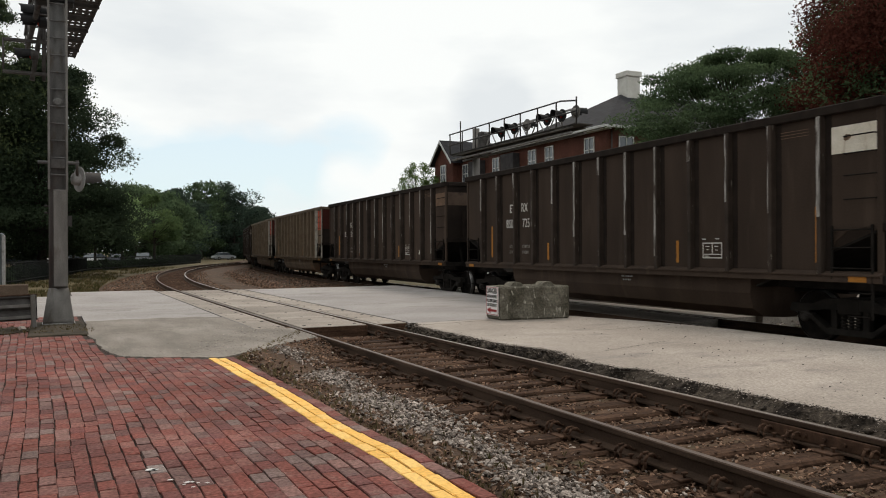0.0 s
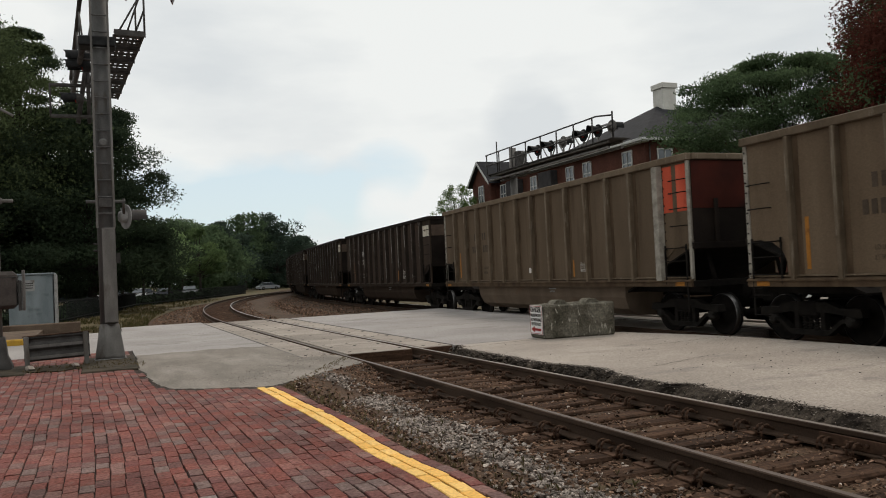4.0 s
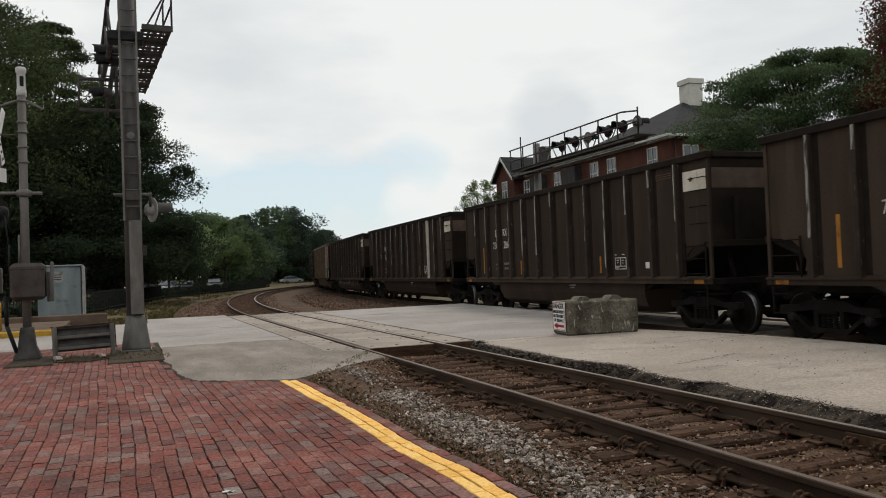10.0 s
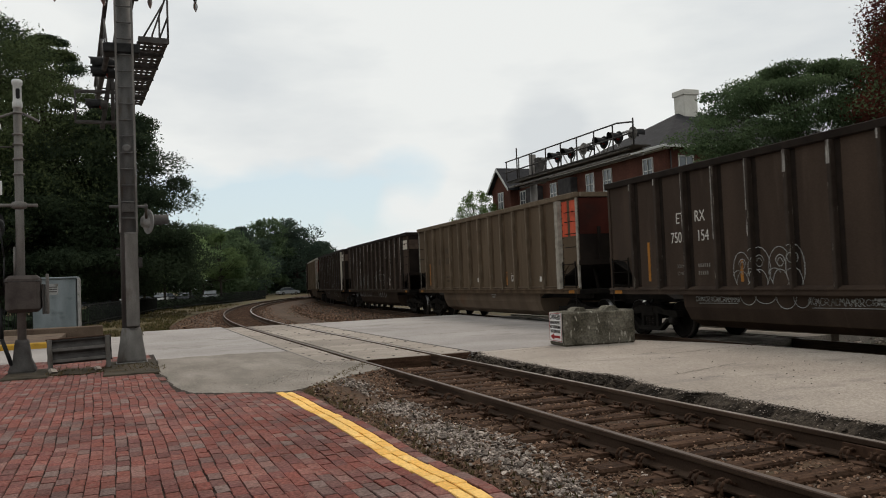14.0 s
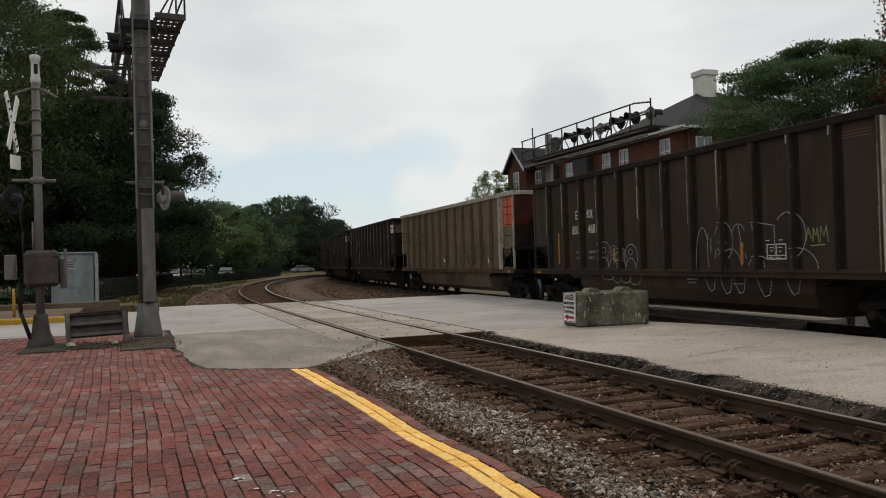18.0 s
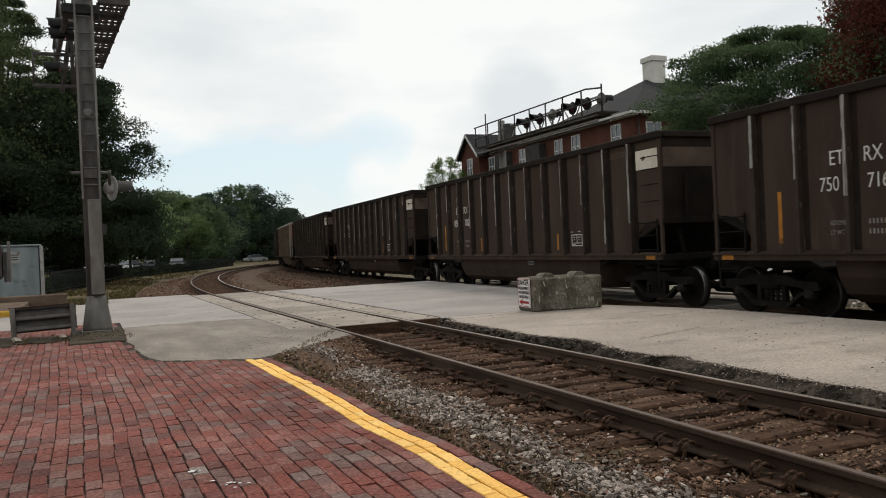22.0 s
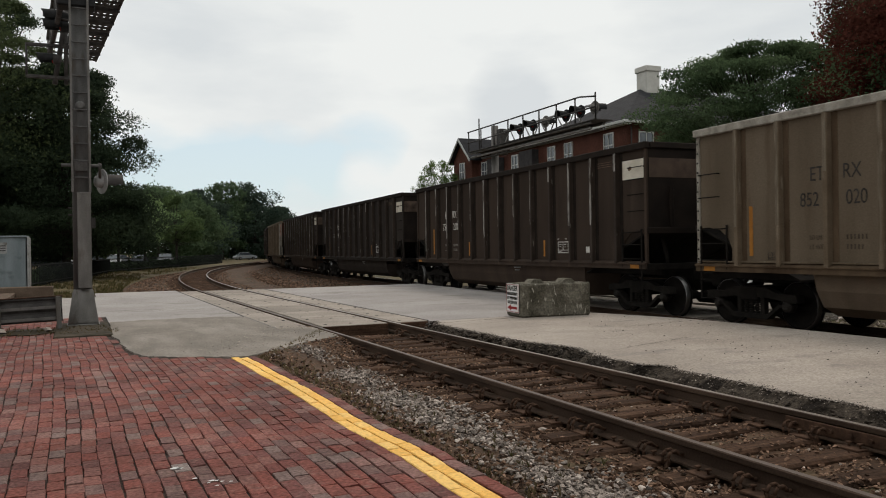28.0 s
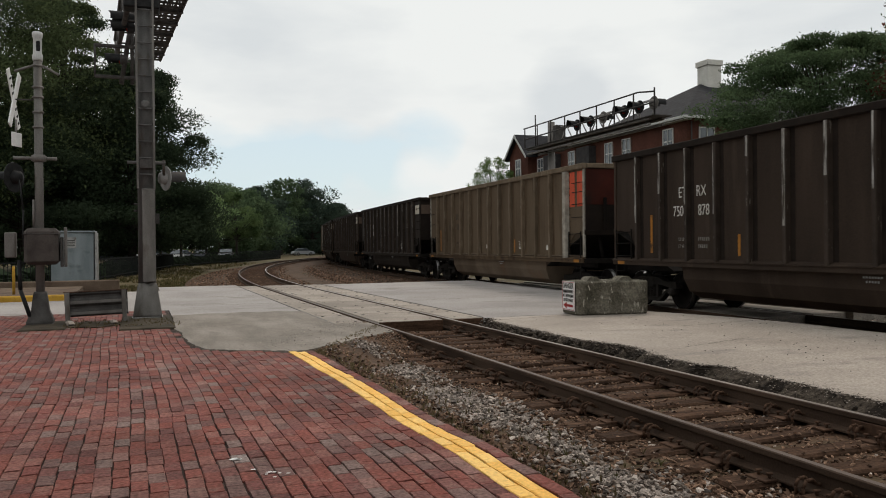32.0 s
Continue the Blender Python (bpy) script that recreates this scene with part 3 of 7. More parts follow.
def text_mesh(body, size, material, depth=0.002, align="LEFT", weight=-0.004):
    cu = bpy.data.curves.new("lettering", "FONT")
    cu.body, cu.size, cu.extrude, cu.align_x, cu.offset = body, size, depth, align, weight * size
    ob = bpy.data.objects.new("lettering", cu)
    scene.collection.objects.link(ob)
    bpy.context.view_layer.update()
    me = bpy.data.meshes.new_from_object(ob.evaluated_get(bpy.context.evaluated_depsgraph_get()))
    bpy.data.objects.remove(ob)
    bpy.data.curves.remove(cu)
    me.materials.clear()
    me.materials.append(M[material])
    return me


# ---- tracks: straight at first, then right-hand curves; the main track leans 2.6 degrees away from the near one ----
NEAR = (4.775, 0.0, 27.0, 160.0)
MAIN = (12.98, 0.0448, 33.0, 363.4)
RAIL2 = -0.18


def on_track(s, track):
    """The place and heading (towards growing s) at the length s along a track."""
    x15, slope, bend, r = track
    if s <= bend:
        return Vector((x15 + slope * (s - 15), s, 0)), Vector((slope, 1, 0)).normalized()
    a0 = math.atan(slope)
    a = a0 + (s - bend) / r
    return Vector((x15 + slope * (bend - 15) + r * (math.cos(a0) - math.cos(a)), bend + r * (math.sin(a) - math.sin(a0)), 0)), Vector((math.sin(a), math.cos(a), 0))


def swept(geo, track, s0, s1, profile, step=4.0, closed=True):
    """Sweeps an outline of (offset to the right, z) along a track."""
    n = max(1, int(round((s1 - s0) / step)))
    rings = []
    for i in range(n + 1):
        p, d = on_track(s0 + (s1 - s0) * i / n, track)
        side = Vector((d.y, -d.x, 0))
        rings.append([p + side * o + Vector((0, 0, z)) for o, z in profile])
    k, v, f = len(profile), [q for ring in rings for q in ring], []
    for i in range(n):
        for j in range(k if closed else k - 1):
            f.append((i * k + j, i * k + (j + 1) % k, (i + 1) * k + (j + 1) % k, (i + 1) * k + j))
    if closed:
        f += [tuple(reversed(range(k))), tuple(range(n * k, n * k + k))]
    return geo.add(v, f)


# ---- ground, road, platforms ----
rnd = random.Random(7)
solid("ground", Geo().add([(-1500, -400, -0.42), (1500, -400, -0.42), (1500, 2500, -0.42), (-1500, 2500, -0.42)], [(0, 1, 2, 3)]), "grass",
      "dry grass and bare earth beside the railway", "ground", "structure")


def ragged(x0, x1, y0, y1, z, step, lump, seed, edge=None):
    """A gently uneven sheet."""
    nx, ny = int((x1 - x0) / step) + 1, int((y1 - y0) / step) + 1
    v, f = [], []
    for j in range(ny + 1):
        for i in range(nx + 1):
            x, y = x0 + (x1 - x0) * i / nx, y0 + (y1 - y0) * j / ny
            dz = noise.noise((x * 1.7 + seed, y * 1.7, 0)) * lump + noise.noise((x * 6 + seed, y * 6, 3)) * lump * 0.5
            v.append((x, y, (edge(x, y) if edge else z) + dz))
    for j in range(ny):
        for i in range(nx):
            a = j * (nx + 1) + i
            f.append((a, a + 1, a + nx + 2, a + nx + 1))
    return Geo().add(v, f, True)


def off_apron(x, y):
    """Distance from the broken edge of the asphalt apron."""
    return ((x - 2.14) * 1.75 - (y - 10.95) * 1.72) / 2.45


def bed_near(x, y):
    """Height of the ballast beside and between the rails of the near track."""
    base = -0.215
    if x < 3.5:
        base = -0.19 + 0.13 * max(0.0, (3.2 - x) / 0.9) ** 1.2 if x > 2.3 else -0.05
    near = max(0.0, min(1.0, 1 - off_apron(x, y) / 1.1)) if x < 3.95 else 0.0
    return base + (-0.012 - base) * near * near * (3 - 2 * near)


solid("ballast_bed", ragged(2.15, 6.5, -12, 14.5, -0.22, 0.12, 0.025, 1, bed_near), "ballast", "stained brown ballast between platform and paving", "ballast", "structure")
g = Geo()
swept(g, NEAR, 29.0, 104, [(-3.4, -0.41), (-1.7, -0.2), (1.7, -0.2), (3.6, -0.30), (3.6, -0.6), (-3.4, -0.6)], 2.5)
solid("ballast_bed_curve", g, "ballast", "brown ballast bed of the curving near track", "ballast", "structure")
g = Geo()
swept(g, MAIN, -30, 330, [(-1.95, -0.40), (-1.6, -0.36), (1.6, -0.36), (2.4, -0.42), (2.4, -0.6), (-1.95, -0.6)])
swept(g, MAIN, 29.6, 330, [(-4.7, -0.31), (-1.5, -0.34), (-1.5, -0.6), (-4.7, -0.6)])
solid("ballast_bed_main", g, "ballast", "dark ballast bed under the freight train", "ballast", "structure")

# the road across the tracks
road = thing("road", "pale worn concrete road crossing both tracks", "road", kind="structure")
g = Geo()
g.box(-90, 0.6, 19.3, 28.0, -0.45, -0.006)
g.box(0.6, 3.30, 17.6, 30.6, -0.45, -0.004)
part("slab", g, "concrete_road", road)
part("slab", Geo().prism([(6.25, 14.2), (9.83, 14.2), (11.84, 16.95), (12.42, 29.6), (6.25, 29.4)], -0.45, -0.004, "z"), "concrete_road", road)
# slabs by the main track: darker asphalt colour stands for the train's shade
part("slab", Geo().box(14.75, 90, 13.4, 29.7, -0.45, -0.12), "asphalt_old", road, "pale paving beyond the main track, coloured darker for train shade")
part("slab", Geo().prism([(13.80, 13.6), (14.745, 13.6), (14.745, 29.6), (14.52, 29.6)], -0.45, -0.17, "z"), "asphalt_old", road)
part("slab", Geo().prism([(12.28, 13.6), (13.58, 13.6), (14.30, 29.6), (12.98, 29.6)], -0.45, -0.185, "z"), "asphalt_old", road)
# the patch of older asphalt between brick and road
edge = [(0.55, 15.13), (0.57, 14.5), (0.64, 13.79), (0.61, 13.4), (0.66, 12.9), (0.67, 12.44), (0.76, 11.9), (0.89, 11.53), (1.17, 11.31), (1.48, 11.15),
        (1.87, 10.92), (2.14, 10.90), (2.4, 11.2), (2.75, 11.5), (3.1, 11.95), (3.5, 12.3), (3.9, 12.7)]
ragged_edge = []
for (xa, ya), (xb, yb) in zip(edge, edge[1:]):
    for i in range(6):
        u = i / 6
        x, y = xa + (xb - xa) * u, ya + (yb - ya) * u
        ragged_edge.append((x + rnd.uniform(-0.02, 0.02), y + rnd.uniform(-0.035, 0.035)))
g = Geo()
outline = ragged_edge + [(3.92, 12.75), (3.92, 14.39), (3.295, 14.39), (3.30, 17.4), (3.0, 17.52), (2.75, 17.75), (2.4, 17.6), (2.1, 17.82), (1.7, 17.66), (1.3, 17.8), (0.9, 17.6), (0.62, 17.72), (0.55, 15.13)]
g.prism(outline, -0.3, 0.006, "z")
solid("asphalt_patch", g, "asphalt_old", "worn grey asphalt apron with a ragged broken edge", "pavement", "structure")

# concrete panels in the near track's crossing
crossing = thing("crossing_panels", "pale concrete crossing panels with bolt holes between the rails", "crossing", kind="structure")
pm = {}
for key, (xa, xb) in {"out": (3.30, 3.91), "mid": (4.14, 5.41), "far": (5.63, 6.24)}.items():
    pm[key] = Geo().cbox(xa, xb, 0.004, 2.39, -0.25, 0.0, 0.012).mesh("panel", M["panel"])
holes = Geo()
for i in range(8):
    y0 = 14.4 + 1.9 * i
    for key in pm:
        ob = part("panel", pm[key], "panel", crossing, at=pose(0, y0, rnd.uniform(-0.004, 0.003)))
        ob.scale = (1, 1.9 / 2.4, 1)
    for x in (3.43, 3.78, 4.27, 4.77, 5.27, 5.77, 6.12):
        for y in (y0 + 0.3, y0 + 1.6):
            holes.cyl((x, y, -0.02), (x, y, 0.005), 0.034, n=8)
for x in (3.272, 6.245):
    part("edge_strip", Geo().box(x, x + 0.026, 14.4, 29.58, -0.06, 0.008), "galv", crossing, "thin pale steel edging")
# thin dark covers added so the panels' bright end faces look dark
part("end_board", Geo().cbox(4.14, 5.41, 14.355, 14.397, -0.25, -0.012, 0.006), "tie", crossing, "dark cover added over the dirty panel ends")
part("end_board", Geo().cbox(5.63, 6.24, 14.355, 14.397, -0.25, -0.012, 0.006), "tie", crossing)
tagged(part("bolt_recess", holes, "panel_hole", crossing, "dark bolt recesses"), kind="stuff")

# rails and sleepers
RAIL = [(-0.073, -0.172), (0.073, -0.172), (0.073, -0.158), (0.014, -0.135), (0.012, -0.052), (0.037, -0.040), (0.037, -0.006), (0.030, -0.001),
        (-0.030, -0.001), (-0.037, -0.006), (-0.037, -0.040), (-0.012, -0.052), (-0.014, -0.135), (-0.073, -0.158)]
for track, zz, word, far_end in ((NEAR, 0.0, "near", 100), (MAIN, RAIL2, "main", 330)):
    for o in (-0.753, 0.753):
        ob = thing("rail", f"rusty steel rail of the {word} track with a polished top", "rail", "rails", "structure")
        g = Geo()
        swept(g, track, -25, far_end, [(o + a, b + zz) for a, b in RAIL], 2.5)
        part("rail_body", g, "rail", ob)
        g = Geo()
        swept(g, track, -25, far_end, [(o - 0.026, zz + 0.001), (o + 0.026, zz + 0.001), (o + 0.026, zz - 0.003), (o - 0.026, zz - 0.003)], 2.5)
        # head materials differ to put in the glint that depends on viewing angle
        part("rail_head", g, "rail_dull" if word == "near" and o < 0 else "rail_top", ob, "worn bright running surface")
ties = thing("sleepers", "dark weathered timber sleepers of the near track", "sleepers", kind="structure")
tie_meshes = []
for k in range(4):
    g = Geo().cbox(-1.3, 1.3, -0.115, 0.115, -0.17, 0.0, 0.02)
    g.v = [(x, y + 0.012 * noise.noise((x * 2 + k * 9, y, z)), z + 0.02 * noise.noise((x * 3 + k * 7, y * 8, 1))) for x, y, z in g.v]
    tie_meshes.append(g.mesh("sleeper", M["tie"]))
y, far_ties = -10.8, Geo()
while y < 14.2:
    part("sleeper", tie_meshes[rnd.randrange(4)], "tie", ties, at=pose(NEAR[0] + rnd.uniform(-0.14, 0.14), y, -0.174 + rnd.uniform(-0.010, 0.002), 0, 0, rnd.uniform(-2.6, 2.6)))
    y += 0.5 + rnd.uniform(-0.05, 0.05)
s = 29.8
while s < 98:
    for track, zz in ((NEAR, -0.172), (MAIN, RAIL2 - 0.172)):
        p, d = on_track(s, track)
        far_ties.box(-1.3, 1.3, -0.11, 0.11, zz - 0.1, zz, pose(p.x, p.y, 0, 0, 0, math.degrees(math.atan2(-d.x, d.y))))
    s += 0.52
tagged(part("sleeper_row", far_ties, "tie", ties, "far sleepers round the curve"), kind="stuff")
# plates, spikes and anchors on each sleeper
fix = thing("rail_fastenings", "rusty tie plates, spikes and rail anchors", "rail fastening", kind="structure")
plate = Geo()
plate.cbox(-0.18, 0.18, -0.095, 0.095, 0, 0.018, 0.004)
for a, b in ((-0.10, -0.05), (-0.10, 0.05), (0.10, -0.05), (0.10, 0.05)):
    plate.cyl((a, b, 0.018), (a, b, 0.045), 0.011, n=6)
    plate.cbox(a - 0.022, a + 0.022, b - 0.016, b + 0.016, 0.04, 0.055, 0.004)
plate = plate.mesh("tie_plate", M["steel_rust"])
anchor = Geo()
for dy in (-0.022, 0.022):
    anchor.tube([(-0.105, dy, 0.0), (-0.11, dy, 0.035), (-0.09, dy, 0.065), (-0.055, dy, 0.068), (-0.03, dy, 0.045), (0.03, dy, 0.04), (0.06, dy, 0.062), (0.095, dy, 0.055), (0.108, dy, 0.02), (0.10, dy, 0.0)], 0.0085, 6)
anchor = anchor.mesh("rail_anchor", M["steel_rust"])
for ob in [o for o in ties.children if o.data in tie_meshes]:
    yy = ob.matrix_basis.translation.y
    for o in (-0.753, 0.753):
        part("tie_plate", plate, "steel_rust", fix, at=pose(NEAR[0] + o, yy, -0.178))
        for dy in (-0.14, 0.14) if ties.children.index(ob) % 2 else ():
            part("rail_anchor", anchor, "steel_rust", fix, at=pose(NEAR[0] + o, yy + dy, -0.175) @ Matrix.Scale(1.4, 4))
g = Geo().cbox(5.47, 5.495, 3.9, 5.0, -0.145, -0.05, 0.004)
for i in range(6):
    g.cyl((5.47, 4.0 + 0.18 * i, -0.095), (5.445, 4.0 + 0.18 * i, -0.095), 0.018, n=6)
part("joint_bar", g, "steel_rust", fix, "bolted joint bar on the far rail")


# loose stones
def stone_shape(r):
    v = []
    for z, k, q in ((-0.6, 4, 0.6), (0.15, 5, 1.0), (0.7, 3, 0.55)):
        for i in range(k):
            a = 6.283 * (i + r.random() * 0.7) / k
            v.append((math.cos(a) * q * r.uniform(0.5, 1.15), math.sin(a) * q * r.uniform(0.5, 1.15), z * r.uniform(0.6, 1.15)))
    f = [(3, 2, 1, 0), (9, 10, 11)]
    f += [(0, 1, 5), (1, 6, 5), (1, 2, 6), (2, 7, 6), (2, 3, 7), (3, 8, 7), (3, 0, 8), (0, 4, 8), (0, 5, 4)]
    f += [(4, 5, 9), (5, 6, 9), (6, 10, 9), (6, 7, 10), (7, 11, 10), (7, 8, 11), (8, 4, 11), (4, 9, 11)]
    return v, f


SHAPES = [stone_shape(rnd) for _ in range(12)]


def chip_shape(r):
    """A small angular chip for stones far off."""
    v = [(math.cos(1.571 * i + r.random()) * r.uniform(0.6, 1.1), math.sin(1.571 * i + r.random()) * r.uniform(0.6, 1.1), r.uniform(-0.2, 0.3)) for i in range(4)]
    return v + [(r.uniform(-0.3, 0.3), r.uniform(-0.3, 0.3), 0.75), (0, 0, -0.6)], [(0, 1, 4), (1, 2, 4), (2, 3, 4), (3, 0, 4), (1, 0, 5), (2, 1, 5), (3, 2, 5), (0, 3, 5)]


CHIPS = [chip_shape(rnd) for _ in range(12)]


def strew(geo, count, place, size, r, shapes=SHAPES):
    for _ in range(count):
        x, y, z = place(r)
        sz = size * r.uniform(0.5, 1.25)
        v, f = shapes[r.randrange(12)]
        m = Matrix.LocRotScale((x, y, z), Euler((r.uniform(-0.6, 0.6), r.uniform(-0.6, 0.6), r.uniform(0, 6.28))), (sz, sz * r.uniform(0.55, 1), sz * r.uniform(0.35, 0.75)))
        geo.add(v, f, False, m)


def shoulder(r):
    """Pale stones lie in drifts down the middle of the shoulder."""
    while True:
        x, y = r.triangular(2.45, 3.75, 3.0), 3.2 + 11.1 * r.random() ** 1.25
        drift = 0.60 - abs(x - 3.02) * 0.9 + 0.75 * noise.noise((x * 1.6, y * 1.1, 2)) - max(0.0, (y - 9.0) * 0.14)
        if r.random() < drift and off_apron(x, y) > 0.05:
            return x, y, bed_near(x, y) + r.uniform(-0.004, 0.03)


def soiled(r):
    while True:
        x = r.choice((r.uniform(2.3, 2.75), r.uniform(3.2, 4.0), r.uniform(2.3, 4.0)))
        y = 3.2 + 10.9 * r.random() ** 1.25
        if off_apron(x, y) > -0.12 * r.random():
            return x, y, bed_near(x, y) + r.uniform(-0.008, 0.022)


def between(r):
    while True:
        x = r.choice((r.uniform(4.15, 5.45), r.uniform(4.15, 5.45), r.uniform(3.3, 3.95), r.uniform(5.65, 6.2)))
        y = 3.2 + 11.1 * r.random() ** 1.2
        if x > 4 or off_apron(x, y) > 0:
            return x, y, bed_near(x, y) + r.uniform(-0.018, 0.016)


g = Geo()
strew(g, 900, lambda r: (r.uniform(2.5, 3.7), r.uniform(-11, 3.3), -0.17 + r.uniform(0, 0.03)), 0.034, rnd, CHIPS)
strew(g, 3000, shoulder, 0.031, rnd)
strew(g, 3200, shoulder, 0.028, rnd, CHIPS)
strew(g, 1500, between, 0.024, rnd, CHIPS)
strew(g, 300, soiled, 0.034, rnd)
strew(g, 1900, lambda r: (r.uniform(13.7, 17.0), r.uniform(3.0, 13.4), -0.37 + r.uniform(0, 0.08)), 0.05, rnd, CHIPS)
solid("ballast_stones", g, "stone", "loose grey and white ballast stones beside the track", "stones", "stuff")
g = Geo()
strew(g, 1800, lambda r: (r.choice((r.uniform(4.15, 5.45), r.uniform(2.4, 3.95), r.uniform(5.65, 6.1))), r.uniform(-11, 3.3), -0.2 + r.uniform(0, 0.02)), 0.032, rnd, CHIPS)
strew(g, 4200, between, 0.029, rnd)
strew(g, 13500, between, 0.023, rnd, CHIPS)
strew(g, 2400, soiled, 0.030, rnd)
strew(g, 3000, soiled, 0.028, rnd, CHIPS)
for ob in [o for o in ties.children if o.data in tie_meshes]:
    at = ob.matrix_basis.translation
    strew(g, 22, lambda r: (r.uniform(3.5, 6.0), at.y + r.uniform(-0.1, 0.1), at.z + 0.008), 0.022, rnd, CHIPS)
    heap = [rnd.uniform(4.2, 5.4), rnd.uniform(4.2, 5.4), rnd.uniform(3.3, 3.9)]
    strew(g, 54, lambda r: (min(max(r.gauss(r.choice(heap), 0.16), 3.2), 5.45), at.y + r.choice((-1, 1)) * 0.115 * (1 - r.random() ** 1.6), at.z + 0.006), 0.026, rnd, CHIPS)
solid("stained_stones", g, "stone_brown", "rust-stained ballast stones between the rails", "stones", "stuff")
# stones of the curve and of the strip beyond the road
g = Geo()


def curve_bed(r):
    p, d = on_track(29.2 + 34 * r.random() ** 1.6, NEAR)
    o = r.choice((r.uniform(-3.2, 3.4), r.uniform(-3.2, -0.9), r.uniform(0.9, 3.4)))
    q = p + Vector((d.y, -d.x, 0)) * o
    return q.x, q.y, (-0.2 if abs(o) < 1.7 else -0.2 - 0.12 * (abs(o) - 1.7)) + r.uniform(0, 0.03)


def main_bed(r):
    p, d = on_track(29.8 + 60 * r.random() ** 1.6, MAIN)
    q = p + Vector((d.y, -d.x, 0)) * r.uniform(-4.8, -1.3)
    return q.x, q.y, -0.32 + r.uniform(0, 0.04)


strew(g, 5200, curve_bed, 0.055, rnd, CHIPS)
strew(g, 3200, main_bed, 0.06, rnd, CHIPS)


def gore(r):
    """The bare ground between the two curving tracks."""
    s0 = 29.9 + 45 * r.random() ** 1.5
    (p, d), (q, e) = on_track(s0, NEAR), on_track(s0, MAIN)
    a, b = p + Vector((d.y, -d.x, 0)) * 2.2, q - Vector((e.y, -e.x, 0)) * 3.6
    c = a.lerp(b, r.random())
    return c.x, c.y, -0.31 + r.uniform(-0.02, 0.04)


strew(g, 5200, gore, 0.055, rnd, CHIPS)
strew(g, 1500, lambda r: (r.uniform(-0.9, 3.4), 29.4 + 2.4 * r.random() ** 1.5, -0.41 + r.uniform(0, 0.1)), 0.06, rnd, CHIPS)
solid("curve_stones", g, "stone_brown", "brown ballast stones along the curving track", "stones", "stuff")


def tufts(geo, count, place, tall, r):
    """Small fans of leaning blades."""
    for _ in range(count):
        x, y, z = place(r)
        for _ in range(6):
            a, ln, h = r.uniform(0, 6.283), r.uniform(0.15, 0.7), tall * r.uniform(0.5, 1.3)
            dx, dy, w = math.cos(a), math.sin(a), 0.10 * h
            geo.add([(x - dy * w, y + dx * w, z), (x + dy * w, y - dx * w, z), (x + dx * ln * h * 0.5 + dy * w * 0.6, y + dy * ln * h * 0.5 - dx * w * 0.6, z + h * 0.7), (x + dx * ln * h, y + dy * ln * h, z + h)], [(0, 1, 2, 3)])


def verge(r):
    while True:
        y = 30.5 + 60 * r.random() ** 1.7
        x0, x1 = -4.0 + 0.11 * (y - 30), 1.6 + max(0.0, (y - 29) ** 2 / 330) + 0.0
        x = r.uniform(x0, x1)
        if noise.noise((x * 0.5, y * 0.25, 8)) > -0.12:
            return x, y, -0.43


g = Geo()
tufts(g, 70, lambda r: (r.gauss(2.95, 0.25), r.uniform(4.5, 10.5), -0.15), 0.045, rnd)
tufts(g, 1700, verge, 0.17, rnd)
solid("verge_grass", g, "grass_green", "rough green grass beside the curving track", "grass", "stuff")
g = Geo()
tufts(g, 1500, verge, 0.15, rnd)
tufts(g, 160, lambda r: (r.uniform(-1.3, 0.7), r.uniform(15.3, 16.9), 0.0), 0.05, rnd)
edge_y = lambda r: 3.4 + 9.0 * r.random()
tufts(g, 330, lambda r: (lambda y: (2.30 + abs(r.gauss(0, 0.16)), y, -0.06))(edge_y(r)), 0.045, rnd)
tufts(g, 200, lambda r: (lambda u: (2.2 + 1.7 * u, 10.8 + 3.05 * u - abs(r.gauss(0, 0.25)), -0.03))(r.random()), 0.05, rnd)
solid("dry_weeds", g, "grass_straw", "dry straw-coloured weeds and litter at the track side", "weeds", "stuff")

# island platform between the tracks, with a broken edge
g = Geo()
left = []


def edge_x(y):
    """The crumbled edge of the island platform, with two bites out of it."""
    x = 6.12 + 0.10 * noise.noise((0.5, y * 0.8, 0)) + 0.05 * noise.noise((2.5, y * 4, 0)) + 0.022 * noise.noise((4.5, y * 13, 0))
    x += 0.15 * math.exp(-((y - 7.4) / 0.2) ** 4) + 0.13 * math.exp(-((y - 9.5) / 0.6) ** 4)
    return x + (0.16 if y > 13.7 else 0)


y = -12.0
while y < 14.2:
    left.append((edge_x(y), y))
    y += 0.055
right = [(9.83, 14.2), (10.03, 13.64), (10.2, 13.17), (10.45, 12.3), (10.63, 11.34), (10.68, 10.1), (10.72, 5.0), (10.72, -12.0)]
g.prism(left + right, -0.42, 0.004, "z")
solid("island_platform", g, "asphalt_island", "pale weathered asphalt platform between the two tracks", "platform", "structure")
g = Geo()
v, f = [], []
PROFILE = ((0.06, -0.05), (0.004, -0.001), (-0.03, -0.012), (-0.09, -0.045), (-0.15, -0.085), (-0.21, -0.13), (-0.27, -0.18), (-0.34, -0.235))
for x, y in left:
    for k, (o, z) in enumerate(PROFILE):
        rough = 0.0 if k < 2 else 0.026
        v.append((x + o + 0.035 * noise.noise((k * 1.7, y * 7, 0)), y, z + rough * noise.noise((k * 1.3 + 5, y * 9, 2)) + rough * 0.8 * noise.noise((k * 2.1, y * 3, 7))))
for i in range(len(left) - 1):
    for j in range(len(PROFILE) - 1):
        a = i * len(PROFILE) + j
        f.append((a, a + 1, a + len(PROFILE) + 1, a + len(PROFILE)))
g.add(v, f, False)
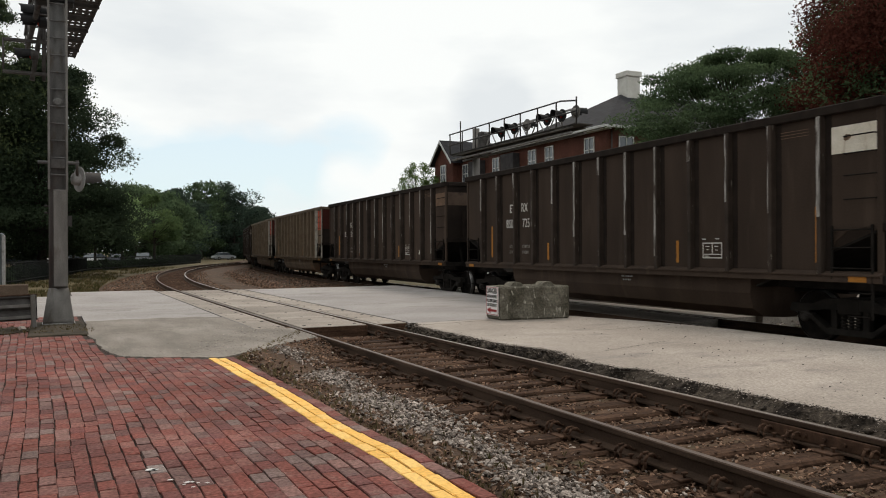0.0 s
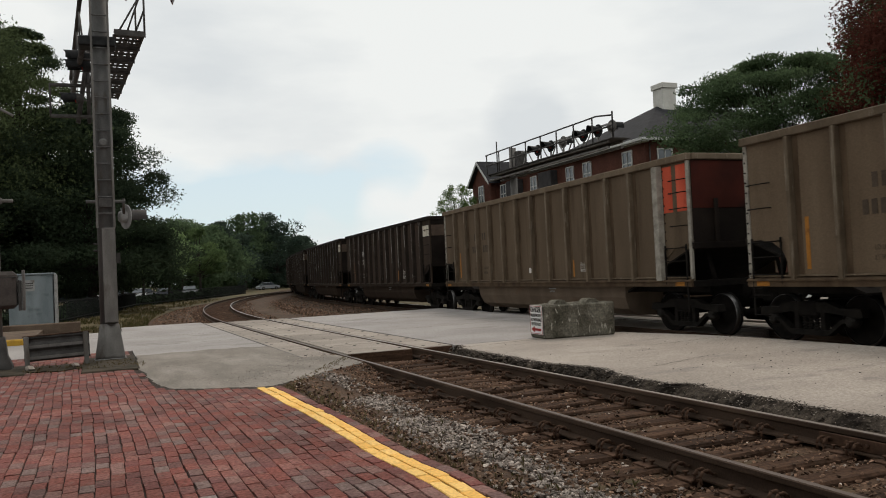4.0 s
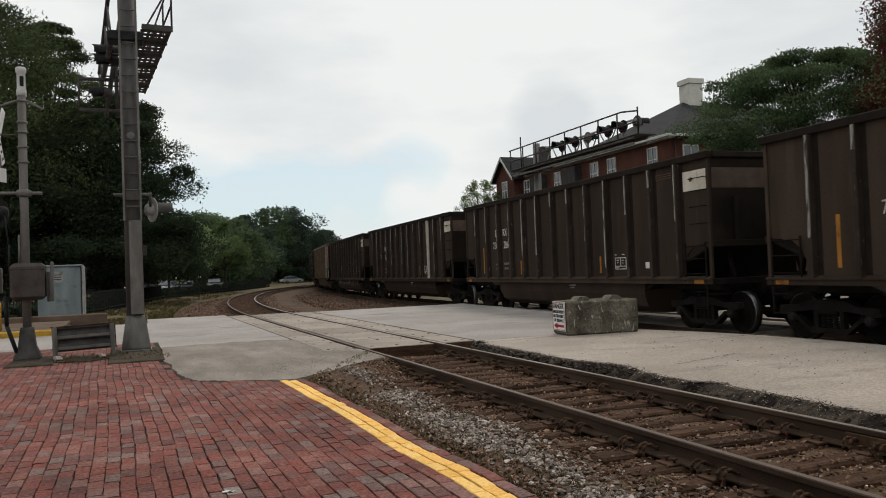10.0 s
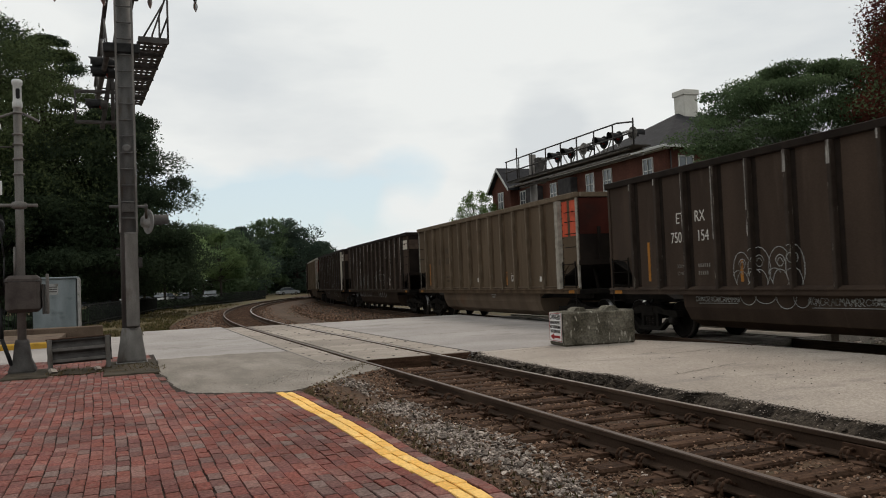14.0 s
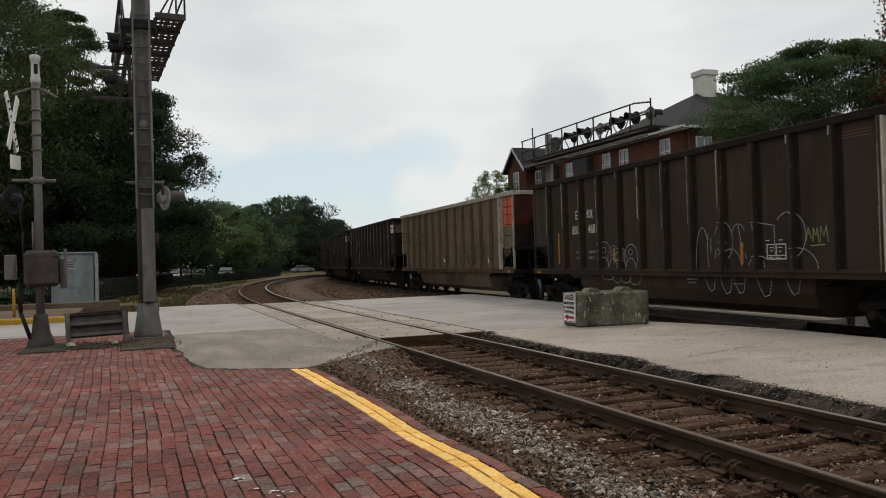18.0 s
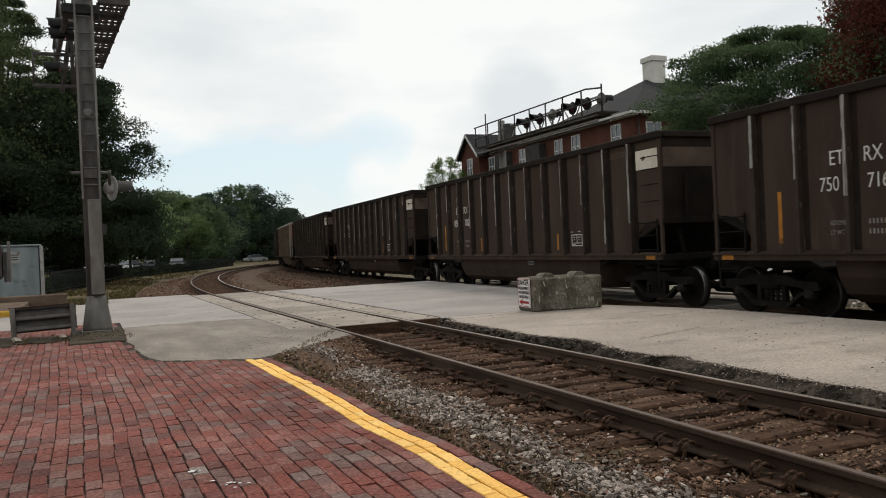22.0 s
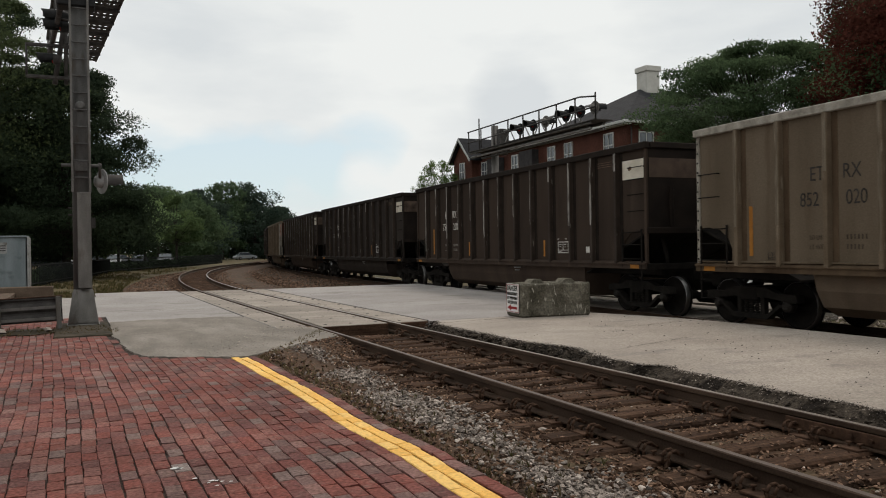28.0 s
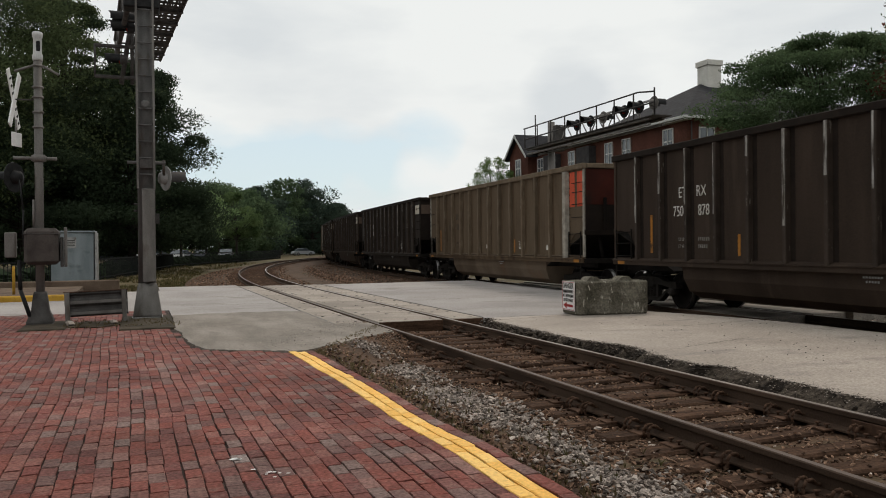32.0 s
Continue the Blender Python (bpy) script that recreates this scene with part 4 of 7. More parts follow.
solid("platform_edge_rubble", g, "edge_gravel", "dark crumbled gravelly asphalt edge of the platform", "rubble", "structure")


def edge_fall(r, spread):
    y = r.uniform(3, 14.2)
    o = r.gauss(0.5 * spread - 0.12, spread)
    return edge_x(y) + o, y, (-0.6 * max(0.0, -o - 0.03) if o < 0 else 0.004) - 0.004


g = Geo()
strew(g, 420, lambda r: (lambda y: (edge_x(y) - abs(r.gauss(0, 0.09)) - 0.02, y, -0.05 + r.uniform(-0.08, 0.03)))(r.uniform(8.8, 14.2)), 0.055, rnd)
strew(g, 260, lambda r: (lambda y: (edge_x(y) - abs(r.gauss(0, 0.09)) - 0.05, y, -0.09 + r.uniform(-0.05, 0.02)))(r.uniform(3, 9)), 0.035, rnd)
strew(g, 1500, lambda r: edge_fall(r, 0.09), 0.014, rnd, CHIPS)
strew(g, 900, lambda r: (lambda y: (edge_x(y) + abs(r.gauss(0, 0.06)) - 0.02, y, 0.003))(r.uniform(3, 14.2)), 0.012, rnd, CHIPS)
solid("edge_lumps", g, "rubble", "broken asphalt lumps along the platform edge", "rubble", "stuff")
g = Geo()
strew(g, 1000, lambda r: edge_fall(r, 0.10), 0.011, rnd, CHIPS)
strew(g, 2600, lambda r: (lambda y: (edge_x(y) + r.gauss(0, 0.05), y, 0.001 - 0.004 * r.random()))(r.uniform(3, 14.2)), 0.013, rnd, CHIPS)
strew(g, 500, lambda r: (lambda u: (2.2 + 1.7 * u - abs(r.gauss(0, 0.5)), 10.9 + 3.05 * u + r.uniform(0, 1.2), 0.009))(r.random()), 0.011, rnd, CHIPS)
solid("loose_gravel", g, "stone", "fine pale gravel along the crumbled paving edges", "gravel", "stuff")
g = Geo()
strew(g, 160, lambda r: (r.uniform(6.5, 10.5), r.uniform(4, 14), 0.006), 0.014, rnd)
solid("platform_grit", g, "rubble", "scattered dark grit on the paving", "grit", "stuff")


cracks = Geo()
for x0, y0, x1, y1, w in ((6.35, 13.7, 8.0, 13.95, 0.02), (8.6, 11.3, 10.7, 11.6, 0.012), (6.9, 9.0, 8.4, 9.5, 0.012), (6.5, 14.21, 9.7, 14.2, 0.02), (0.7, 14.6, 2.6, 15.3, 0.012), (6.4, 19.5, 11.9, 19.9, 0.02),
                          (6.4, 24.6, 12.1, 24.3, 0.02), (0.8, 20.4, 3.2, 20.2, 0.02), (-8.0, 23.5, 3.2, 23.7, 0.02)):
    k = 26
    pts = [(x0 + (x1 - x0) * i / k + 0.03 * noise.noise((x0, i * 0.9, 1)), y0 + (y1 - y0) * i / k + 0.07 * noise.noise((y0, i * 0.7, 2))) for i in range(k + 1)]
    for (xa, ya), (xb, yb) in zip(pts, pts[1:]):
        q = w * rnd.uniform(0.3, 1.0)
        cracks.add([(xa, ya - q, 0.0105), (xb, yb - q, 0.0105), (xb, yb + q, 0.0105), (xa, ya + q, 0.0105)], [(0, 1, 2, 3)])
solid("paving_cracks", cracks, "crack", "dirt-filled cracks in the paving", "cracks", "stuff")


# ---- concrete block with the danger sign ----
block = thing("concrete_block", "mossy rough concrete barrier block with a danger sign on its end", "barrier", at=pose(8.01, 13.80, 0, 0, 0, -6.5) @ Matrix.Scale(0.965, 4))
g = Geo()
BL, BW, BH = 1.60, 0.78, 0.70
n = 10
g.cbox(0, BL, 0, BW, 0.0, BH, 0.035)
bmt = bmesh.new()
bme = g.mesh("body", M["block"])
bmt.from_mesh(bme)
bmesh.ops.subdivide_edges(bmt, edges=[e for e in bmt.edges if e.calc_length() > 0.3], cuts=9, use_grid_fill=True)
for q in bmt.verts:
    q.co += Vector((noise.noise(q.co * 5), noise.noise(q.co * 5 + Vector((9, 0, 0))), noise.noise(q.co * 5 + Vector((0, 9, 0))))) * 0.016
bmt.to_mesh(bme)
bmt.free()
part("body", bme, "block", block)
for x in (0.44, 1.16):
    g = Geo()
    g.prism([(x - 0.17, BH - 0.01), (x - 0.11, BH + 0.05), (x - 0.07, BH + 0.08), (x + 0.08, BH + 0.08), (x + 0.11, BH + 0.045), (x + 0.17, BH - 0.01)], 0.15, 0.50, "y")
    part("lifting_lug", g, "block", block)
sign = part("danger_sign", Geo().cbox(-0.03, -0.022, 0.06, 0.70, 0.09, 0.69, 0.002), "white_paint", block, "white metal danger sign with black lettering and red arrow")


def sign_text(body, width, high, z):
    """One line of lettering, fitted to a width and a height of its capitals."""
    me = text_mesh(body, 0.1, "letters_black", 0.0015, "CENTER", 0.02)
    xs, ys = [q.co.x for q in me.vertices], [q.co.y for q in me.vertices]
    for q in me.vertices:
        q.co.x, q.co.y = (q.co.x - (min(xs) + max(xs)) / 2) * width / (max(xs) - min(xs)), (q.co.y - min(ys)) * high / (max(ys) - min(ys))
    part("lettering", me, "letters_black", sign, at=pose(-0.0335, 0.38, z, 90, 0, -90))


sign_text("DANGER", 0.54, 0.115, 0.545)
sign_text("RAILROAD PROPERTY", 0.54, 0.066, 0.450)
sign_text("NO TRESPASSING", 0.54, 0.066, 0.360)
sign_text("USE SIDEWALK", 0.50, 0.066, 0.270)
for a, b, c, d in ((0.07, 0.69, 0.668, 0.680), (0.07, 0.69, 0.10, 0.112), (0.07, 0.082, 0.112, 0.668), (0.678, 0.69, 0.112, 0.668)):
    part("border", Geo().box(-0.0335, -0.0305, a, b, c, d), "red_paint", sign, "thin red border")
g = Geo()
g.prism([(0.14, 0.165), (0.46, 0.165), (0.46, 0.125), (0.64, 0.19), (0.46, 0.255), (0.46, 0.215), (0.14, 0.215)], -0.036, -0.031, "x")
part("arrow", g, "red_paint", sign, "red arrow")


# ---- signal mast with its cantilever over the road ----
def hood_light(parent, x, y, z, turn, lens="lens_red", plate="galv", size=0.30, reach=1.0):
    """A round flasher: back plate, lens and long hood. It faces local +y before the turn."""
    at = pose(x, y, z, 0, 0, turn)
    g = Geo()
    g.lathe([(size, -0.012), (size + 0.005, 0.0), (size, 0.012)], 20, pose(0, 0, 0, -90, 0, 0))
    lamp = part("flasher", g, plate, parent, "round warning light with grey plate and black hood", at)
    part("case", Geo().lathe([(0.05, -0.16), (0.12, -0.13), (0.14, -0.02), (0.14, 0.0)], 14, pose(0, 0, 0, -90, 0, 0)), plate, lamp)
    part("lens", Geo().lathe([(0.11, 0.0), (0.105, 0.03), (0.06, 0.045), (0.01, 0.05)], 14, pose(0, 0.012, 0, -90, 0, 0)), lens, lamp, "unlit red lens")
    v, f, k = [], [], 12
    for i in range(k + 1):
        a = math.pi * (-0.12 + 1.24 * i / k)
        for r, y1 in ((0.115 * reach, 0.01), (0.125 * reach, (0.34 - 0.05 * abs(math.cos(a))) * reach)):
            v.append((r * math.cos(a), y1, r * math.sin(a)))
    for i in range(k):
        f.append((2 * i, 2 * i + 1, 2 * i + 3, 2 * i + 2))
    h = Geo().add(v, f, True)
    h.add([(p[0] * 0.93, p[1], p[2] * 0.93) for p in v], f, True)
    part("hood", h, "galv_dark" if plate == "galv_pale" else "black", lamp)
    return lamp


MX, MY = 0.13, 17.28
mast = thing("signal_mast", "tall grey steel crossing signal mast with ladder and cantilever", "signal mast", at=pose(MX, MY, 0.04, 0, 0, -1) @ Matrix.Scale(0.932, 4))
part("shaft", Geo().cyl((0, 0, 0.62), (0, 0, 9.2), 0.185, 0.172, 20), "mast_paint", mast, "weathered grey steel shaft")
g = Geo()
g.lathe([(0.25, 0.72), (0.285, 0.66), (0.33, 0.42), (0.41, 0.05), (0.41, 0.0)], 4, pose(0, 0, 0, 0, 0, 45))
part("base_skirt", g, "galv", mast, "flared grey base cover")
part("base_plate", Geo().cbox(-0.31, 0.31, -0.31, 0.31, -0.02, 0.0, 0.005), "galv_pale", mast, "pale steel base plate")
cab = part("conduit_cover", Geo().cbox(-0.085, 0.175, -0.30, -0.17, 0.75, 2.72, 0.01), "galv", mast, "flat grey conduit cover")
part("cover_cap", Geo().cbox(-0.09, 0.18, -0.305, -0.165, 2.72, 2.745, 0.004), "galv", cab)
for x in (-0.168, 0.168):
    part("ladder_rail", Geo().cbox(x - 0.022, x + 0.022, -0.25, -0.19, 2.75, 9.2, 0.005), "galv", mast)
rung = Geo().cyl((-0.15, -0.235, 0), (0.15, -0.235, 0), 0.017, n=8).mesh("rung", M["mast_paint"])
for i in range(18):
    part("rung", rung, "mast_paint", mast, at=pose(0, 0, 3.05 + 0.352 * i))
g = Geo().cbox(-0.135, 0.135, -0.26, -0.19, 3.18, 3.38, 0.01)
part("junction_box", g, "galv_dark", mast)
part("round_cover", Geo().lathe([(0.09, -0.02), (0.095, 0.06), (0.05, 0.09)], 14, pose(0, -0.16, 4.55, 90, 0, 0)), "mast_paint", mast)
part("light_arm", Geo().cyl((-0.38, -0.05, 3.32), (0.40, -0.05, 3.32), 0.035, n=10), "mast_paint", mast)
hood_light(mast, 0.40, 0.10, 3.00, -66, plate="galv_pale", size=0.265, reach=1.35)
part("light_drop", Geo().cyl((0.36, -0.05, 3.38), (0.36, -0.02, 3.05), 0.03, n=8), "mast_paint", mast)
for z in (2.28, 2.42):
    part("step_bolt", Geo().cyl((-0.26, 0, z), (-0.15, 0, z), 0.02, n=8), "galv_dark", mast)
part("side_fitting", Geo().cbox(0.17, 0.26, -0.05, 0.1, 2.0, 2.22, 0.01), "galv_dark", mast)
# clamps, cantilever arm, walkway; the arm swings a little to the left of the track's line
for z in (6.62, 7.9):
    part("arm_clamp", Geo().cbox(-0.42, 0.32, -0.22, 0.22, z, z + 0.22, 0.03), "black", mast)
ARM = pose(0, 0, 0, 0, 0, 4.7)
ARM0, ARM1 = 0.2, 6.8
for x in (-0.32, 0.22):
    part("arm_tube", Geo().cyl((x, ARM0, 6.72), (x, ARM1, 6.95), 0.06, n=10), "galv_dark", mast, at=ARM)
    part("arm_tube", Geo().cyl((x, ARM0, 8.0), (x, ARM1, 7.55), 0.05, n=10), "galv_dark", mast, at=ARM)
for i in range(5):
    ya, yb = ARM0 + 1.32 * i, ARM0 + 1.32 * (i + 1)
    za, zb, tb = 6.72 + 0.046 * i, 6.72 + 0.046 * (i + 1), 8.0 - 0.09 * (i + 1)
    for x in (-0.32, 0.22):
        brace = Geo().cyl((x, ya, za), (x, yb, tb), 0.022, n=6)
        brace.cyl((x, yb, tb), (x, yb, zb), 0.02, n=6)
        part("truss_brace", brace, "galv_dark", mast, at=ARM)
    part("truss_tie", Geo().cyl((-0.32, yb, zb), (0.22, yb, zb), 0.022, n=6), "galv_dark", mast, at=ARM)
step = Geo()
for k in range(5):
    xx = 0.33 + 0.128 * k
    step.box(xx, xx + 0.055, 0, 1.08, -0.012, 0.012)
for k in range(4):
    step.box(0.30, 0.92, 0.02 + 0.30 * k, 0.12 + 0.30 * k, -0.022, 0.014)
step.box(0.30, 0.94, -0.02, 0.03, -0.09, 0.03)
step.box(0.90, 0.94, 0.03, 1.10, -0.03, 0.03)
step = step.mesh("walkway_grating", M["galv_dark"])
for i in range(6):
    part("walkway_grating", step, "galv_dark", mast, at=ARM @ pose(-0.02, -0.15 + 1.12 * i, 7.0))
for i in range(5):
    yy = -0.15 + 1.6 * i
    part("rail_post", Geo().cyl((0.90, yy, 7.0), (0.90, yy, 8.05), 0.022, n=8), "galv_dark", mast, at=ARM)
for z in (7.5, 8.05):
    part("handrail", Geo().cyl((0.90, -0.15, z), (0.90, 6.5, z), 0.022, n=8), "galv_dark", mast, at=ARM)
part("handrail", Geo().cyl((0.34, 0.4, 7.0), (0.88, 0.4, 8.0), 0.02, n=8), "galv_dark", mast, at=ARM)
# the frame with flashers under the arm
g = Geo()
for x0, x1, z in ((-1.25, 0.2, 6.72), (-1.25, 0.2, 5.92)):
    g.cbox(x0, x1, 3.9, 4.0, z - 0.04, z + 0.04, 0.01)
g.cyl((-1.25, 3.95, 5.89), (-1.25, 3.95, 6.76), 0.025, n=8)
g.cyl((-0.62, 3.95, 5.75), (-0.22, 3.95, 8.3), 0.06, n=10)
g.cyl((-0.35, 3.95, 5.75), (-0.35, 3.95, 7.7), 0.05, n=10)
part("light_frame", g, "galv_dark", mast, "dark bracket frame for the lights")
for z in (7.08, 6.86):
    hood_light(mast, -0.38, 2.0, z - 0.13, 86, plate="black", size=0.13, reach=1.3)
hood_light(mast, -0.62, 3.95, 6.38, 84, plate="galv_dark", size=0.13, reach=1.25)
part("pad_bolt", Geo().cyl((0.22, -0.22, 0), (0.22, -0.22, 0.06), 0.02, n=6), "steel_rust", mast)
solid("mast_footing", Geo().cbox(-0.36, 0.58, 14.85, 17.75, -0.3, 0.022, 0.02), "footing", "dark low concrete footing under the signal mast", "footing", "structure")

# ---- gate mechanism post with crossbuck ----
PX, PY = -1.76, 16.75
gate = thing("gate_signal_post", "grey crossing post with crossbuck, gate mechanism and flashers", "crossing signal", at=pose(PX, PY, 0, 0, 0, -1) @ Matrix.Scale(0.935, 4))
part("shaft", Geo().cyl((0, 0, 0.4), (0, 0, 5.4), 0.082, 0.078, 16), "galv", gate, "grey steel post")
g = Geo()
g.lathe([(0.15, 0.66), (0.17, 0.60), (0.22, 0.28), (0.33, 0.07), (0.33, 0.0)], 4, pose(0, 0, 0, 0, 0, 45))
part("base", g, "galv_dark", gate, "dark cast base")
part("base_plate", Geo().cbox(-0.24, 0.24, -0.24, 0.24, 0.0, 0.03, 0.006), "galv_dark", gate)
g = Geo().lathe([(0.085, 5.28), (0.095, 5.32), (0.095, 5.40), (0.080, 5.42), (0.080, 5.74), (0.098, 5.76), (0.100, 5.84), (0.075, 5.86)], 16)
part("bell", g, "trim", gate, "pale warning bell cap")
part("bell_opening", Geo().cbox(-0.02, 0.055, -0.09, -0.06, 5.46, 5.67, 0.015), "black", gate)
for z in (4.75, 4.55, 4.25, 3.95, 5.18):
    part("clamp", Geo().lathe([(0.10, z - 0.02), (0.11, z), (0.10, z + 0.02)], 16), "galv", gate)
part("sign_bracket", Geo().tube([(-0.42, 0, 5.05), (-0.10, 0, 5.18), (0.10, 0, 5.18), (0.38, 0, 5.03)], 0.025, 8), "galv", gate)
cb = part("crossbuck", Geo().cbox(-0.62, 0.62, -0.012, 0.012, -0.08, 0.08, 0.004), "white_paint", gate, "white crossbuck boards seen edge-on with dark letters", pose(-0.45, 0.05, 4.50, 0, 62, 80))
part("board", Geo().cbox(-0.62, 0.62, -0.018, 0.010, -0.08, 0.08, 0.004), "white_paint", cb, at=pose(0, -0.02, 0, 0, 56, 0))
for a in (-0.45, -0.3, -0.15, 0.18, 0.33, 0.48):
    part("letter_bar", Geo().box(a, a + 0.05, -0.016, -0.0125, -0.045, 0.045), "black", cb)
part("track_count_plate", Geo().cbox(-0.16, 0.16, -0.012, 0.012, -0.14, 0.14, 0.004), "white_paint", gate, "small white plate", pose(-0.40, 0.05, 3.70, 0, 0, 66))
part("sign_stay", Geo().tube([(-0.41, 0.05, 4.1), (-0.41, 0.05, 3.6)], 0.02, 6), "galv", gate)
part("sign_stay", Geo().tube([(-0.5, 0.05, 4.5), (0, 0, 4.5)], 0.015, 6), "galv_dark", gate)
g = Geo().cyl((-0.46, 0, 3.33), (0.33, 0, 3.33), 0.035, n=10)
g.lathe([(0.10, 3.26), (0.14, 3.28), (0.14, 3.38), (0.10, 3.40)], 14)
part("light_arm", g, "galv", gate)
hood_light(gate, -0.46, 0.1, 2.95, 62, plate="black")
part("cable", Geo().tube([(-0.36, 0, 2.9), (-0.28, -0.05, 2.3), (-0.30, 0, 1.6)], 0.018, 6), "black", gate)
part("conduit", Geo().cyl((-0.10, -0.02, 1.9), (-0.10, -0.02, 2.5), 0.025, n=8), "galv", gate)
mech = part("gate_mechanism", Geo().cbox(-0.26, 0.36, -0.28, 0.16, 1.20, 1.93, 0.07), "box_brown", gate, "weathered grey-brown gate machine case")
part("lid_seam", Geo().cbox(-0.265, 0.365, -0.285, 0.165, 1.80, 1.825, 0.006), "galv_dark", mech)
part("side_plate", Geo().cbox(0.39, 0.42, -0.2, 0.2, 1.15, 1.75, 0.01), "galv_dark", mech)
part("latch", Geo().lathe([(0.02, -0.29), (0.04, -0.30), (0.03, -0.31)], 10, pose(0.05, 0, 1.5, 90, 0, 0)), "galv_dark", mech)
part("counterweight_arm", Geo().cbox(0.45, 0.50, -0.1, 0.05, 1.15, 1.95, 0.01), "galv", gate, "pale grey counterweight arm")
part("drive_arm", Geo().tube([(-0.36, -0.1, 1.3), (-0.34, -0.12, 0.7), (-0.16, -0.16, 0.15)], 0.04, 8), "black", gate)
part("small_box", Geo().cbox(-0.62, -0.42, -0.1, 0.1, 1.35, 1.85, 0.02), "galv", gate)
rim = [(-0.81 + 0.50 * math.cos(a * 0.2618) * (1 + 0.12 * math.sin(a * 2.3)), 16.25 + 0.62 * math.sin(a * 0.2618) * (1 + 0.15 * math.sin(a * 1.7 + 1))) for a in range(24)]
solid("soil_patch", Geo().prism(rim, -0.02, 0.016, "z"), "footing", "patch of dark washed-in soil over the bricks", "soil", "structure")
solid("gate_footing", Geo().cbox(-2.0, -1.25, 15.4, 17.2, -0.3, 0.022, 0.02), "footing", "dark low concrete footing under the gate post", "footing", "structure")

# ---- short guard rail between the posts ----
guard = thing("guard_rail", "short dark corrugated steel guard rail on two posts", "guard rail", at=pose(0.30, 16.6, 0.015, 0, -1.8, -1) @ Matrix.Scale(0.935, 4))
prof = [(0, 0.17), (-0.05, 0.20), (-0.05, 0.28), (0.0, 0.33), (0.0, 0.37), (-0.05, 0.42), (-0.05, 0.50), (0.0, 0.55), (0.0, 0.59), (-0.04, 0.63), (-0.02, 0.66), (0.02, 0.63), (0.03, 0.2)]
part("beam", Geo().prism(prof, -1.74, -0.56, "x"), "galv_dark", guard, "dark corrugated beam")
part("top_edge", Geo().cbox(-1.76, -0.54, -0.05, 0.03, 0.662, 0.682, 0.004), "steel_rust", guard, "thin rusty upper edge")
for z in (0.24, 0.46):
    part("ridge", Geo().cbox(-1.735, -0.565, -0.058, -0.051, z - 0.03, z + 0.03, 0.003), "galv", guard, "paler ridge along the beam")
for x in (-1.68, -0.62):
    part("post", Geo().cbox(x - 0.05, x + 0.04, -0.11, -0.055, -0.05, 0.67, 0.008), "galv", guard, "pale steel guard post")
for x, w in ((-1.2, 0.15), (-0.46, 0.12)):
    g = Geo()
    v, f = SHAPES[3]
    g.add(v, f, False, Matrix.LocRotScale((x, 16.1, 0.05), Euler((0.2, 0.1, 0.6)), (w, w * 0.8, w * 0.5)))
    solid("broken_kerb_stone", g, "panel", "broken piece of pale kerb stone", "stone", group="broken kerb stones")

# ---- far side of the road: kerb, cabinet, bollard ----
kerb = thing("kerb", "raised kerb with worn yellow paint beyond the road", "kerb", kind="structure")
part("painted_face", Geo().cbox(-40, -1.95, 24.2, 24.5, -0.3, 0.15, 0.03), "yellow_paint", kerb)
part("verge_wall", Geo().cbox(-40, -0.7, 30.4, 30.8, -0.3, 0.30, 0.03), "verge", kerb, "low brown concrete edging")
solid("footway", Geo().cbox(-40, -1.85, 24.5, 30.4, -0.3, 0.11, 0.02), "verge", "brown concrete footway behind the kerb", "pavement", "structure")
cabinet = thing("signal_cabinet", "pale blue-grey metal signal cabinet with an open side door", "cabinet", at=pose(-2.77, 39.75, -0.36, 0, 0, -1) @ Matrix.Scale(0.845, 4))
part("body", Geo().cbox(-1.15, 0.95, 0, 1.6, 0.1, 2.95, 0.03), "cabinet", cabinet)
part("roof", Geo().cbox(-1.22, 1.02, -0.08, 1.68, 2.95, 3.05, 0.03), "cabinet", cabinet)
part("door", Geo().cbox(1.0, 1.12, -0.1, 0.9, 0.12, 2.95, 0.02), "galv_pale", cabinet, "pale door edge")
part("plinth", Geo().cbox(-1.2, 1.0, -0.05, 1.65, -0.1, 0.1, 0.02), "kerb", cabinet)
part("notice", Geo().cbox(-0.75, 0.08, -0.02, -0.005, 2.12, 2.7, 0.003), "galv_pale", cabinet, "pale notice")
for z in (2.26, 2.38, 2.50):
    part("notice_bar", Geo().box(-0.70, 0.02, -0.026, -0.021, z, z + 0.05), "galv_dark", cabinet)
bollard = thing("bollard", "yellow painted steel bollard", "bollard", at=pose(-3.42, 26.0, 0.1) @ Matrix.Scale(0.88, 4))
part("tube", Geo().lathe([(0.046, -0.1), (0.046, 0.88), (0.035, 0.92), (0.015, 0.935)], 14), "yellow_paint", bollard)

# ---- station eave with bulbs ----
eave = thing("station_eave", "dark brown timber eave of the station roof strung with bulbs", "roof", kind="structure", at=pose(0.465, 4.95, 3.178, 0, 0, -1))
part("soffit", Geo().box(-9, 0.0, -8.0, 0.0, 0.03, 0.06), "eave", eave)
part("fascia", Geo().cbox(-9, 0.02, -0.02, 0.03, 0.0, 0.20, 0.005), "eave", eave, "dark fascia board")
part("fascia", Geo().cbox(-0.01, 0.04, -8.0, 0.0, 0.0, 0.20, 0.005), "eave", eave, "dark fascia board")
part("roofing", Geo().prism([(-9, 0.20), (0.06, 0.20), (-3.0, 1.6), (-9, 1.6)], -8.0, 0.05, "y"), "roof", eave)
part("wall", Geo().box(-9, 0.0, -8.2, -8.0, -3.3, 0.03), "facade", eave, "plain brick station wall")
